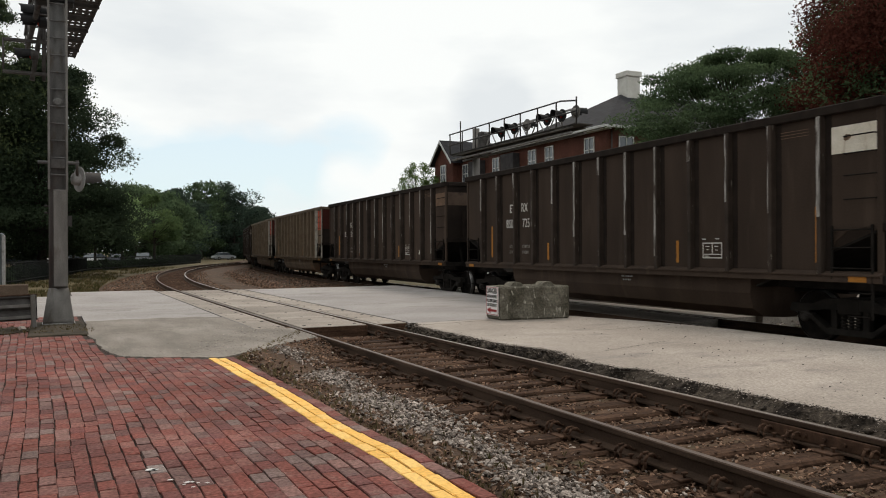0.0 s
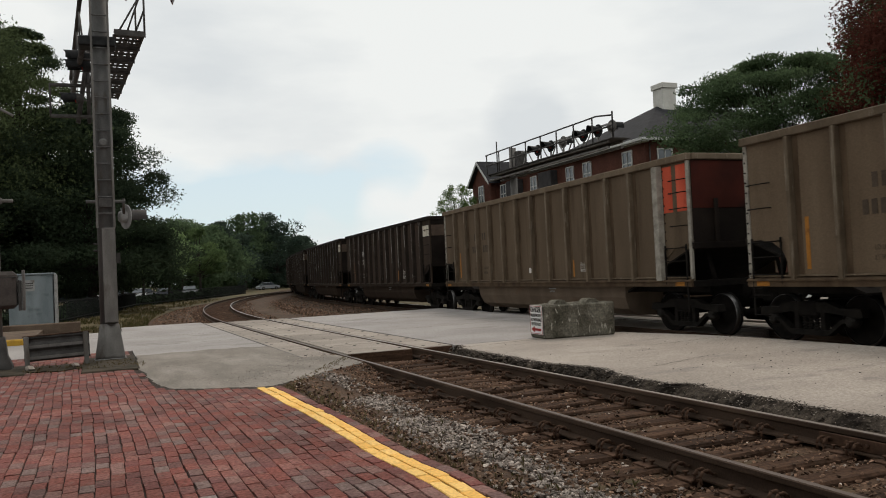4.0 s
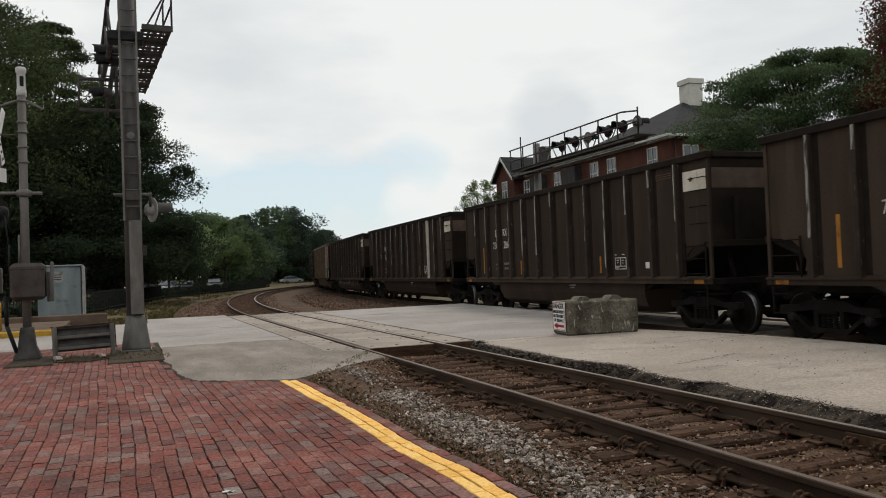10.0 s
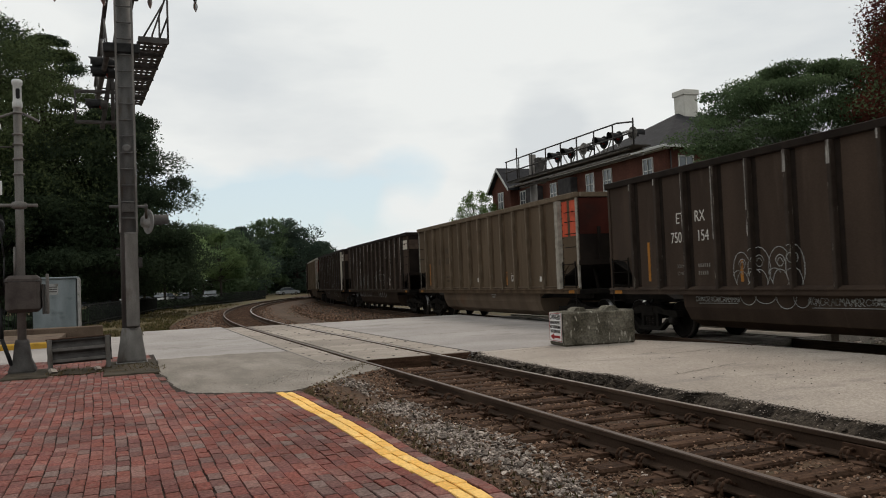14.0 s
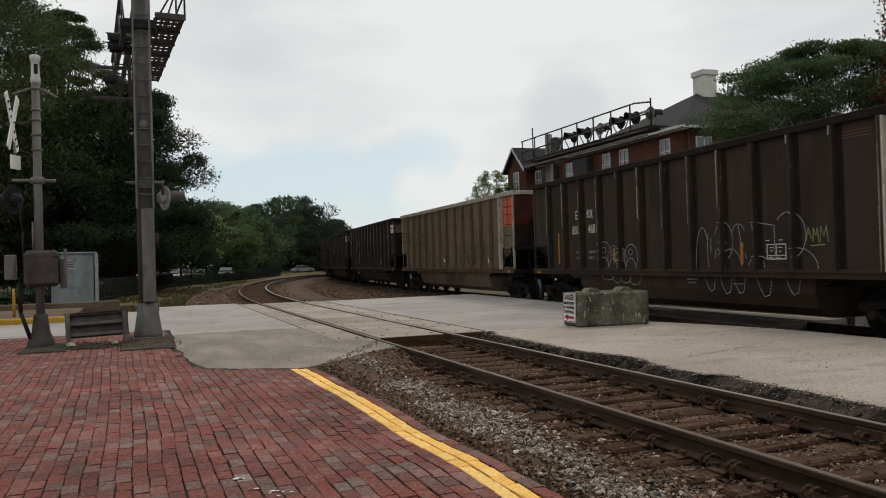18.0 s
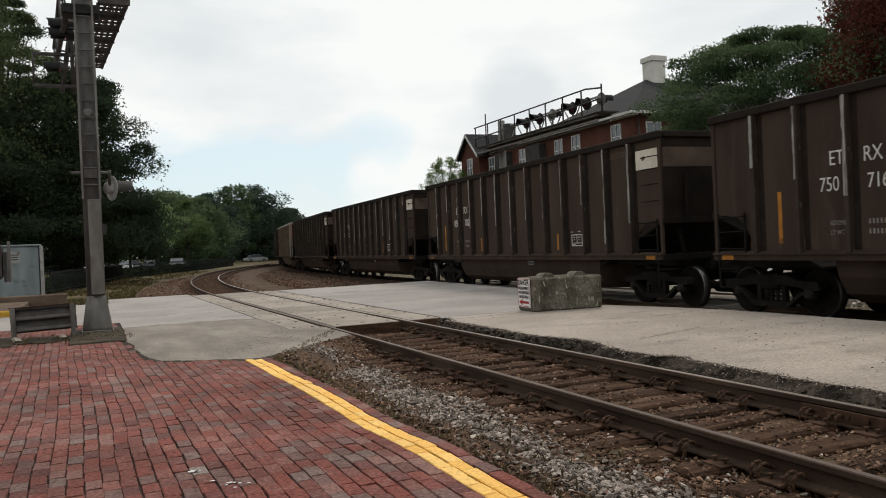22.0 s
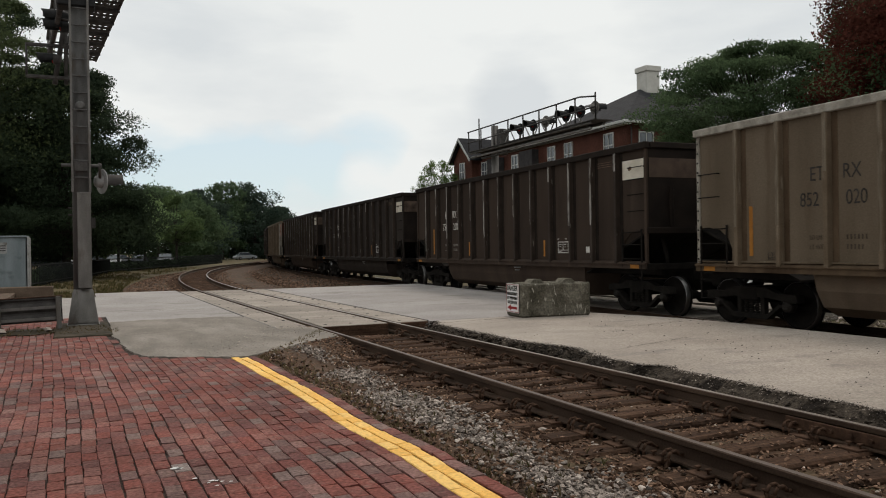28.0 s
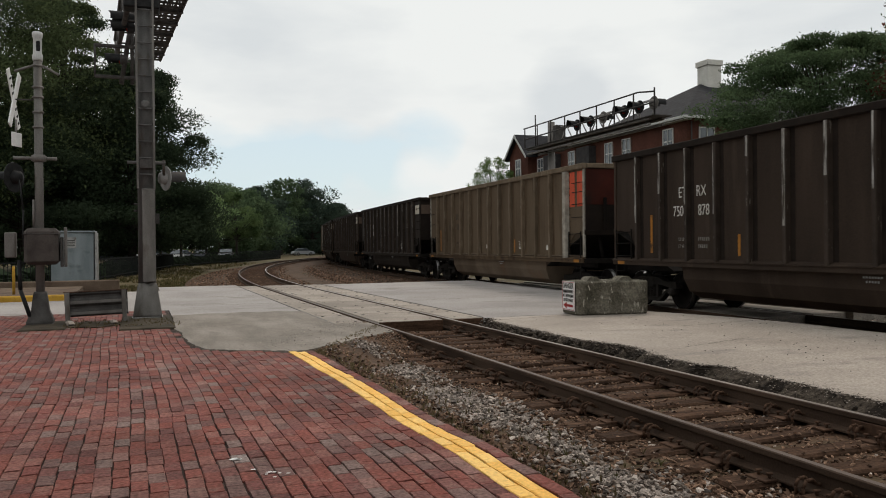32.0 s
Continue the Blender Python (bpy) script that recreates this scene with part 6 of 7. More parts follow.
def make_car_meshes():
    c = {}
    M["corner_pale"] = mat("pale_riveted_corner", (0.20, 0.18, 0.15), (0.36, 0.33, 0.28), scale=6, rough=0.7, bump=0.1, fine=0.3)
    for tone, paint, post, belly in (("brown", "car_brown", "post_brown", "car_brown"), ("dark", "car_dark", "post_brown", "car_dark"), ("tan", "car_tan", "post_tan", "tub_tan"), ("cream", "car_cream", "post_tan", "tub_tan")):
        c[tone, "side_near"] = Geo().prism(side_outline(), -1.53, -1.50, "y").mesh("side_sheet", M[paint])
        c[tone, "side_far"] = Geo().prism(side_outline(), 1.50, 1.53, "y").mesh("side_sheet", M[paint])
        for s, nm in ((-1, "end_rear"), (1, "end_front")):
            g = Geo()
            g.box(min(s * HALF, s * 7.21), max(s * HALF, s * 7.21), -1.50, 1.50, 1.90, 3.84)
            c[tone, nm] = g.mesh("end_wall", M["end_grime_shade"])
        g = Geo()
        for s in (-1, 1):
            g.cbox(-HALF - 0.03, HALF + 0.03, min(s * 1.47, s * 1.62), max(s * 1.47, s * 1.62), 3.71, 3.86, 0.015)
            g.cbox(min(s * 7.20, s * 7.32), max(s * 7.20, s * 7.32), -1.47, 1.47, 3.72, 3.855, 0.015)
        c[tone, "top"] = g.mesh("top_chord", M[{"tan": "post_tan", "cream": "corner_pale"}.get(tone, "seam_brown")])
        c[tone, "sill"] = Geo().prism([(-1.50, 1.06), (-1.60, 1.06), (-1.60, 1.155), (-1.63, 1.16), (-1.63, 1.185), (-1.532, 1.235), (-1.50, 1.235)], -HALF, HALF, "x").mesh("side_sill", M["seam_tan" if tone in LIGHT else paint])
        for q, (w0, half) in enumerate(((2.1, 0.034), (2.75, 0.034), (1.45, 0.026), (3.3, 0.034), (2.45, 0.018), (1.9, 0.034), (3.55, 0.015), (2.2, 0.009))):
            g = Geo().prism([(-0.052, 0.0), (-0.046, -0.105), (-0.034, -0.12), (0.034, -0.12), (0.046, -0.105), (0.052, 0.0)], 1.18, 3.71, "z")
            n0 = len(g.f)
            g.prism([(-0.047, -0.107), (-0.036, -0.1225), (2 * half - 0.034, -0.1225), (2 * half - 0.034, -0.118), (-0.036, -0.118), (-0.043, -0.105)], w0, 3.708, "z")
            n1 = len(g.f)
            # flange strip; the shadow beside the post is partly put into its dark colour
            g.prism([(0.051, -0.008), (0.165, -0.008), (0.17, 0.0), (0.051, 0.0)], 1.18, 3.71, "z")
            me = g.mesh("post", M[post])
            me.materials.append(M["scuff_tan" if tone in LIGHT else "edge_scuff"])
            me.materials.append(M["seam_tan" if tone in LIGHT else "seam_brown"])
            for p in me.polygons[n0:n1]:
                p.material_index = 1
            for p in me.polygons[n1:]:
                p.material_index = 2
            c[tone, "post", q] = me
        prof = [(-1.42, 1.07), (-1.40, 0.78), (-1.28, 0.50), (-1.0, 0.34), (-0.5, 0.31), (0.5, 0.31), (1.0, 0.34), (1.28, 0.50), (1.40, 0.78), (1.42, 1.07)]
        v, f, k = [], [], len(prof)
        for x0, slope in ((-4.5, 1), (-3.95, 0), (3.95, 0), (4.5, 1)):
            for yy, z in prof:
                shift = (1.07 - z) * 0.15 * slope * (1 if x0 < 0 else -1)
                v.append((x0 + shift if slope else x0, yy, z))
        for i in range(3):
            for j in range(k - 1):
                f.append((i * k + j, i * k + j + 1, (i + 1) * k + j + 1, (i + 1) * k + j))
        f += [tuple(range(k)), tuple(range(3 * k, 4 * k))]
        c[tone, "belly"] = Geo().add(v, f, False).mesh("hopper_belly", M[belly])
        c[tone, "corner"] = Geo().cbox(7.16, 7.25, -1.56, -1.50, 1.10, 3.72, 0.008).mesh("corner_post", M["corner_pale" if tone in LIGHT else paint])
    c["end_rib"] = Geo().cbox(HALF + 0.001, 7.30, -0.05, 0.05, 1.98, 2.9, 0.01).mesh("end_rib", M["end_grime_shade"])
    c["end_girt"] = Geo().cbox(HALF + 0.001, 7.32, -1.55, 1.55, 1.84, 1.98, 0.01).mesh("end_girt", M["end_grime_shade"])
    # pale strip added for the light that the sill's top catches
    c["ledge"] = Geo().cbox(-7.2, 7.2, -1.585, -1.531, 1.237, 1.268, 0.004).mesh("sill_ledge", M["post_tan"])
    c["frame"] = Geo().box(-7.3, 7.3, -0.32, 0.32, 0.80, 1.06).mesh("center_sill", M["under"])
    # near-black slope sheets: the open corner's shadow is put into their colour
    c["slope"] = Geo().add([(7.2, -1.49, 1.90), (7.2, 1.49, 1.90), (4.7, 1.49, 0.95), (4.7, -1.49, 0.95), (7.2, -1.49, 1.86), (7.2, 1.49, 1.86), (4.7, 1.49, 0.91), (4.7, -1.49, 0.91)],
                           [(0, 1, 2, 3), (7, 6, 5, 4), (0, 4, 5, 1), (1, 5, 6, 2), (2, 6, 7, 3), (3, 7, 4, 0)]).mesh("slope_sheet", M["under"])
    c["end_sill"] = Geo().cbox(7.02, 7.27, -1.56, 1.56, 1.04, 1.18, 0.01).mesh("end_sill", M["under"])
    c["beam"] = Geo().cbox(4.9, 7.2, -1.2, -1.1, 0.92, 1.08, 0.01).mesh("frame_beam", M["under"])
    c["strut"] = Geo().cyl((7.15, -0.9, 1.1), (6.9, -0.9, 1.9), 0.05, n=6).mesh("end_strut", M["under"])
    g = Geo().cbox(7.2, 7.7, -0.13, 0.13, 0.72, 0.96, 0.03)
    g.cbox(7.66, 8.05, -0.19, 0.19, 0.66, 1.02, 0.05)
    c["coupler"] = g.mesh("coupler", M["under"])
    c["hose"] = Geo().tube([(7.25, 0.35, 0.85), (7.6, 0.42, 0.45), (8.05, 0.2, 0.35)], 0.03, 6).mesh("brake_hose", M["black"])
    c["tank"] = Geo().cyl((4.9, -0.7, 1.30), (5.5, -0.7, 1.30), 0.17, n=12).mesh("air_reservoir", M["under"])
    # ladder of the open corner
    g = Geo()
    for a in (6.38, 7.10):
        g.cbox(a - 0.02, a + 0.02, -1.60, -1.57, 0.50 if a > 6.8 else 1.1, 1.95, 0.004)
    for z in (0.54, 0.90, 1.28, 1.60, 1.88):
        g.cyl((6.38 if z > 1.1 else 6.7, -1.60, z), (7.10, -1.60, z), 0.012, n=6)
    c["ladder"] = g.mesh("ladder", M["under"])
    g = Geo().tube([(6.62, -1.54, 0), (6.62, -1.61, 0), (7.15, -1.61, 0), (7.15, -1.54, 0)], 0.011, 6)
    c["grab"] = g.mesh("grab_iron", M["under"])
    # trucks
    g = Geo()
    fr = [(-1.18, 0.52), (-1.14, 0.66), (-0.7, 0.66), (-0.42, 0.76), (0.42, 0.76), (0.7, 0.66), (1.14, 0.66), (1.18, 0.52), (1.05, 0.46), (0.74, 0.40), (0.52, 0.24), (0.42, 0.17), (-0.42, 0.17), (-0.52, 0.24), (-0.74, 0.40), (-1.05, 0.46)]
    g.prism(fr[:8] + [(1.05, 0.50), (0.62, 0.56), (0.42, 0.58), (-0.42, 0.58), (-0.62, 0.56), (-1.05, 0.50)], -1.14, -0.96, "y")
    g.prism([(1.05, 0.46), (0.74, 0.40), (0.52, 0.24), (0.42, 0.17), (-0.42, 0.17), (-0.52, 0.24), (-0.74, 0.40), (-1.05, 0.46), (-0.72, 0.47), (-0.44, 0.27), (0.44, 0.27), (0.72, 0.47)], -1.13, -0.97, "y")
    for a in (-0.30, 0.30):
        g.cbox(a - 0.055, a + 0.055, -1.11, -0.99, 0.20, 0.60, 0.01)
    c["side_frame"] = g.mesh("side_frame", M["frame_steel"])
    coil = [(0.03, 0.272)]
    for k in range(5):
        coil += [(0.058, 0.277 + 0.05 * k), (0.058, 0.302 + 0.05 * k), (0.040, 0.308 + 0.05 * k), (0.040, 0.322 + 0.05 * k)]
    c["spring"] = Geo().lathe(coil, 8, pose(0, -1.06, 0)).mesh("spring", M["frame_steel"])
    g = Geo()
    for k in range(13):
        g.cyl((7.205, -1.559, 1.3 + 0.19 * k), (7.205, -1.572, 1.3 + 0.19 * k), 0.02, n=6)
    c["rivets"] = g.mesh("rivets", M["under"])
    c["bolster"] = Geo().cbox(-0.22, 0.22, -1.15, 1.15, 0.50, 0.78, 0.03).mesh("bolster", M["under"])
    wheel = Geo()
    tread = Geo()
    R = 0.44
    for s in (-1, 1):
        m = pose(0, s * 0.75, 0, -90 if s > 0 else 90, 0, 0)
        wheel.lathe([(0.09, 0.10), (0.12, 0.08), (0.16, 0.03), (0.34, 0.01), (0.385, 0.05), (R - 0.012, 0.06), (R - 0.012, -0.05), (R + 0.025, -0.06), (R + 0.025, -0.085), (0.37, -0.085), (0.34, -0.03), (0.14, -0.05), (0.09, -0.08)], 28, m)
        tread.lathe([(R - 0.013, 0.061), (R, 0.05), (R, -0.045), (R - 0.011, -0.05)], 28, m)
        del tread.f[-2:], tread.s[-2:]
    wheel.cyl((0, -1.0, 0), (0, 1.0, 0), 0.08, n=12)
    plain = len(wheel.f)
    wheel.add(tread.v, tread.f, True)
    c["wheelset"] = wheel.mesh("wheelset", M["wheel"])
    c["wheelset"].materials.append(M["tread"])
    for p in c["wheelset"].polygons[plain:]:
        p.material_index = 1
    cap = Geo()
    for s in (-1,):
        cap.lathe([(0.10, 0.95), (0.115, 0.98), (0.115, 1.10), (0.07, 1.14)], 12, pose(0, 0, 0, -90 if s > 0 else 90, 0, 0))
        for k in range(3):
            a = 2.094 * k
            cap.cyl((0.06 * math.cos(a), s * 1.12, 0.06 * math.sin(a)), (0.06 * math.cos(a), s * 1.16, 0.06 * math.sin(a)), 0.018, n=6)
    c["cap"] = cap.mesh("bearing_cap", M["bearing"])
    # markings
    c["patch"] = Geo().cbox(6.27, 7.15, -1.537, -1.531, 3.08, 3.51, 0.002).mesh("white_panel", M["car_patch"])
    c["patch_rust"] = Geo().cbox(6.27, 7.15, -1.537, -1.531, 3.08, 3.51, 0.002).mesh("faded_panel", M["car_patch_rust"])
    c["rust_stain"] = Geo().prism([(6.56, 3.29), (6.60, 3.27), (6.66, 3.285), (6.70, 3.32), (6.68, 3.36), (6.61, 3.375), (6.57, 3.34)], -1.540, -1.5375, "y").mesh("rust_stain", M["car_patch_rust"])
    # white panel carried round the end, its colour dimmed to shadow brown
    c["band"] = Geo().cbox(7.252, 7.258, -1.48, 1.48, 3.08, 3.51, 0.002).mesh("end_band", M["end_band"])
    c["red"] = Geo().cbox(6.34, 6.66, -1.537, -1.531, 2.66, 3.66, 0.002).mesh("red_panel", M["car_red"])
    c["red_end"] = Geo().cbox(7.252, 7.258, -1.48, 1.48, 2.70, 3.70, 0.002).mesh("red_end_panel", M["car_red_shaded"])
    c["strip_long"] = Geo().cbox(-0.045, 0.045, -1.537, -1.531, 1.36, 2.27, 0.002).mesh("reflector", M["reflector"])
    c["strip"] = Geo().cbox(-0.04, 0.04, -1.537, -1.531, 1.32, 1.76, 0.002).mesh("reflector", M["reflector"])
    c["tab"] = Geo().cbox(-0.16, 0.16, -1.607, -1.601, 1.07, 1.165, 0.002).mesh("amber_tab", M["reflector"])
    g = Geo()
    for a, b, z0, z1 in ((3.38, 3.90, 1.41, 1.43), (3.38, 3.90, 1.69, 1.71), (3.38, 3.40, 1.43, 1.69), (3.88, 3.90, 1.43, 1.69), (3.63, 3.65, 1.49, 1.69), (3.38, 3.90, 1.48, 1.495)):
        g.box(a, b, -1.537, -1.532, z0, z1)
    for a, z, w in ((3.46, 1.63, 0.10), (3.70, 1.63, 0.10), (3.48, 1.57, 0.06), (3.72, 1.56, 0.05), (3.43, 1.445, 0.12), (3.36, 1.77, 0.10), (3.72, 1.77, 0.10)):
        g.box(a, a + w, -1.537, -1.532, z, z + 0.016)
    for tone, mt in (("brown", "letters"), ("dark", "letters"), ("tan", "letters"), ("cream", "letters_black")):
        c[tone, "stencil"] = g.mesh("stencil_box", M[mt])
    g = Geo()
    for z, count in ((1.48, 5), (1.64, 6)):
        for q in range(count):
            g.box(-3.72 + 0.07 * q, -3.692 + 0.07 * q, -1.537, -1.532, z, z + 0.08)
    for tone, mt in (("brown", "letters_dim"), ("dark", "letters_dim"), ("tan", "letters_faint"), ("cream", "letters_faint")):
        c[tone, "data"] = g.mesh("data_marks", M[mt])
    g = Geo()
    for q in range(3):
        g.box(5.2, 5.9, -1.537, -1.532, 3.45 + 0.05 * q, 3.46 + 0.05 * q)
    c["scuffs"] = g.mesh("chalk_lines", M["car_patch_rust"])
    g = Geo()
    for q in (3, 5, 7, 9):
        for i in range(4):
            g.cbox(POSTS[q] + 0.19, POSTS[q] + 0.225, -1.537, -1.531, 2.75 + 0.09 * i, 2.79 + 0.09 * i, 0.002)
    c["bolt_holes"] = g.mesh("bolt_holes", M["seam_brown"])
    c["handle"] = Geo().prism([(-5.93, 0.86), (-5.82, 0.88), (-5.80, 0.905), (-5.87, 0.92)], -1.53, -1.515, "y").mesh("lever_handle", M["white_paint"])
    c["square"] = Geo().cbox(4.75, 4.91, -1.537, -1.531, 1.42, 1.57, 0.002).mesh("square_mark", M["letters"])
    g = Geo()
    for q in range(7):
        g.box(0.62 + 0.06 * q, 0.655 + 0.06 * q, -1.425, -1.42, 0.975, 1.01)
        if 0 < q < 6:
            g.box(0.62 + 0.06 * q, 0.65 + 0.06 * q, -1.425, -1.42, 0.90, 0.935)
    c["belly_text"] = g.mesh("belly_stencil", M["graffiti"])
    c["wide_post"] = Geo().prism([(-0.10, -0.10), (-0.09, -0.124), (0.09, -0.124), (0.12, -0.03), (0.13, 0.0), (-0.10, 0.0)], 1.19, 3.70, "z").mesh("wide_end_post", M["corner_pale"])
    c["white_post"] = Geo().prism([(-0.054, -0.10), (-0.042, -0.116), (0.042, -0.116), (0.054, -0.10), (0.058, 0.0), (-0.058, 0.0)], 1.19, 3.70, "z").mesh("pale_post_cover", M["car_patch"])
    return c


CM = make_car_meshes()
LETTER = {}


def lettering(body, size, mt):
    key = (body, size, mt)
    if key not in LETTER:
        LETTER[key] = text_mesh(body, size, mt, 0.002)
    return LETTER[key]


def ribbon(g, pts, width, y=-1.5425):
    """A flat painted line along points of (x, z) on the side; it runs on over the faces of the posts."""
    for (xa, za), (xb, zb) in zip(pts, pts[1:]):
        d = math.hypot(xb - xa, zb - za) + 1e-6
        nx, nz = -(zb - za) / d * width / 2, (xb - xa) / d * width / 2
        k = max(1, int(d / 0.025)) if y < -1.5 else 1
        for i in range(k):
            x0, x1, z0, z1 = xa + (xb - xa) * i / k, xa + (xb - xa) * (i + 1) / k, za + (zb - za) * i / k, za + (zb - za) * (i + 1) / k
            on = y < -1.5 and any(abs((x0 + x1) / 2 - p) < 0.040 for p in POSTS)
            w = -1.656 if on else y
            g.add([(x0 + nx, w, z0 + nz), (x1 + nx, w, z1 + nz), (x1 - nx, w, z1 - nz), (x0 - nx, w, z0 - nz)], [(0, 1, 2, 3)])


def arc(cx, cz, rx, rz, a0, a1, n=14):
    return [(cx + rx * math.cos(a0 + (a1 - a0) * i / n), cz + rz * math.sin(a0 + (a1 - a0) * i / n)) for i in range(n + 1)]


def bubbles(x0, x1, z0, z1, seed, mt="graffiti", width=0.014, below=True):
    """Rounded outline lettering standing on the sill, with lobes hanging onto the belly."""
    r = random.Random(seed)
    g = Geo()
    x = x0
    while x < x1 - 0.15:
        w = r.uniform(0.42, 0.75)
        h = (z1 - z0) * r.uniform(0.72, 1.0)
        lean = r.uniform(-0.08, 0.08)
        ribbon(g, [(px + lean * (pz - z0), pz) for px, pz in arc(x + w / 2, z0 + h * 0.45, w / 2, h * 0.55, -0.9, 4.0)], width)
        ribbon(g, arc(x + w * 0.5, z0, w * 0.36, h * 0.42, 0.1, 3.0, 9), width)
        kind = r.randrange(3)
        if kind == 0:
            ribbon(g, arc(x + w * 0.5, z0 + h * 0.68, w * 0.16, h * 0.12, 0, 6.3, 10), width)
        elif kind == 1:
            ribbon(g, [(x + w * 0.35, z0 + h * 0.85), (x + w * 0.42, z0 + h * 0.55), (x + w * 0.7, z0 + h * 0.6), (x + w * 0.68, z0 + h * 0.9)], width)
        else:
            for q in range(3):
                ribbon(g, arc(x + w * 0.52, z0 + h * 0.62, w * (0.20 - 0.05 * q), h * (0.17 - 0.04 * q), 3.14 * q, 3.14 * (q + 1), 8), width)
            ribbon(g, arc(x + w * 0.25, z0 + h * 0.25, w * 0.3, h * 0.2, 0.4, 2.9, 8), width)
        if below:
            ribbon(g, arc(x + w / 2, 1.04, w * 0.45, r.uniform(0.12, 0.26), 3.25, 6.2, 10), width, -1.4335)
        x += w * r.uniform(0.72, 0.92)
    return g.mesh("graffiti", M[mt])


def cloud(cx, cz, rx, rz, seed, mt="graffiti", width=0.030):
    """A lobed outline with a ring and hooks inside."""
    r = random.Random(seed)
    g = Geo()
    pts = []
    for i in range(61):
        a = 6.2832 * i / 60
        q = 0.82 + 0.2 * abs(math.sin(a * 3.5 + 0.4))
        pts.append((cx + rx * q * math.cos(a), cz + rz * q * math.sin(a)))
    ribbon(g, pts, width)
    for q in range(2):
        ribbon(g, arc(cx - rx * 0.35, cz + rz * 0.05, rx * (0.30 - 0.08 * q), rz * (0.56 - 0.14 * q), 3.14 * q + 0.5, 3.14 * (q + 1) + 0.5, 10), width)
    ribbon(g, arc(cx + rx * 0.05, cz + rz * 0.3, rx * 0.16, rz * 0.26, 0.5, 4.6, 10), width)
    ribbon(g, [(cx + rx * 0.1, cz - rz * 0.1), (cx + rx * 0.4, cz), (cx + rx * 0.36, cz + rz * 0.3), (cx + rx * 0.62, cz + rz * 0.22), (cx + rx * 0.6, cz - rz * 0.4)], width)
    for i in range(4):
        x = cx - rx * 0.75 + rx * 0.42 * i
        ribbon(g, arc(x + rx * 0.2, 1.04, rx * 0.2, r.uniform(0.15, 0.25), 3.2, 6.2, 9), width, -1.4335)
    return g.mesh("graffiti", M[mt])


def scribble(x0, x1, z0, z1, seed, mt, width=0.014, y=-1.5425):
    """A quick hand-style tag: rounded loops and slanted strokes with an underline."""
    r = random.Random(seed)
    g, x, h = Geo(), x0, z1 - z0
    while x < x1:
        w, kind = h * r.uniform(0.4, 0.75), r.randrange(4)
        b, t = z0 + h * r.uniform(0, 0.2), z1 - h * r.uniform(0, 0.2)
        if kind == 0:
            ribbon(g, arc(x + w / 2, (b + t) / 2, w / 2, (t - b) / 2, r.uniform(0.3, 1.0), 5.8, 12), width, y)
        elif kind == 1:
            ribbon(g, [(x, b), (x + w * 0.45, t), (x + w, b + 0.1 * h)], width, y)
            ribbon(g, [(x + w * 0.2, b + 0.4 * h), (x + w * 0.8, b + 0.42 * h)], width, y)
        elif kind == 2:
            ribbon(g, [(x, t), (x + 0.05 * w, b)], width, y)
            ribbon(g, arc(x + w * 0.2, b + 0.7 * (t - b), w * 0.6, 0.28 * (t - b), 1.5, -1.6, 9), width, y)
            ribbon(g, [(x + w * 0.2, b + 0.42 * (t - b)), (x + w, b)], width, y)
        else:
            ribbon(g, [(x, b), (x + w * 0.15, t), (x + w * 0.5, b + 0.35 * h), (x + w * 0.8, t), (x + w, b)], width, y)
        x += w * r.uniform(1.05, 1.3)
    ribbon(g, [(x0 + 0.1, z0 - 0.03), (x1 - 0.05, z0 - 0.015)], width, y)
    return g.mesh("graffiti", M[mt])


def throw_up(x0, width=0.014):
    """Three large rounded outline letters rising from the sill, their feet running on over the belly."""
    g = Geo()
    for cx, cz, rx, rz, a0, a1 in ((0.24, 1.26, 0.24, 0.86, 0.75, 3.14), (0.95, 1.80, 0.30, 0.40, 2.7, -1.1), (0.98, 1.70, 0.10, 0.09, 0.3, 5.6), (1.16, 1.24, 0.34, 0.40, 0.1, 3.0), (1.42, 1.92, 0.20, 0.22, 0.3, 3.2),
                                   (2.85, 1.86, 0.42, 0.44, 2.4, -1.2), (3.02, 1.24, 0.52, 0.38, 0.0, 1.9), (2.02, 1.22, 0.34, 0.26, 0.9, 2.9)):
        ribbon(g, [(x0 + px, pz) for px, pz in arc(cx, cz, rx, rz, a0, a1, 16)], width)
    for pts in (((0.44, 1.98), (0.40, 1.62), (0.44, 1.26)), ((0.54, 1.90), (0.52, 1.56)), ((1.42, 2.12), (1.50, 1.74), (1.58, 1.68)), ((1.88, 1.40), (1.88, 2.16), (2.46, 2.06)), ((1.96, 2.10), (2.0, 1.98)),
                ((2.46, 2.06), (2.46, 1.46), (2.62, 1.44)), ((0.66, 1.44), (0.70, 1.64)), ((1.62, 1.54), (1.64, 1.42)), ((2.14, 1.38), (2.16, 1.26))):
        ribbon(g, [(x0 + px, pz) for px, pz in pts], width)
    for a, b, low in ((0.16, 0.50, 0.74), (0.66, 1.04, 0.70), (1.10, 1.46, 0.72), (1.80, 2.22, 0.68), (2.62, 2.98, 0.74)):
        ribbon(g, [(x0 + a, 1.03), (x0 + a + 0.08, 0.86), (x0 + (a + b) / 2, low), (x0 + b - 0.06, low + 0.04), (x0 + b, 1.03)], width, -1.4335)
    ribbon(g, [(x0 + 1.04, 0.92), (x0 + 1.46, 0.92)], width, -1.4335)
    return g.mesh("graffiti", M["graffiti"])


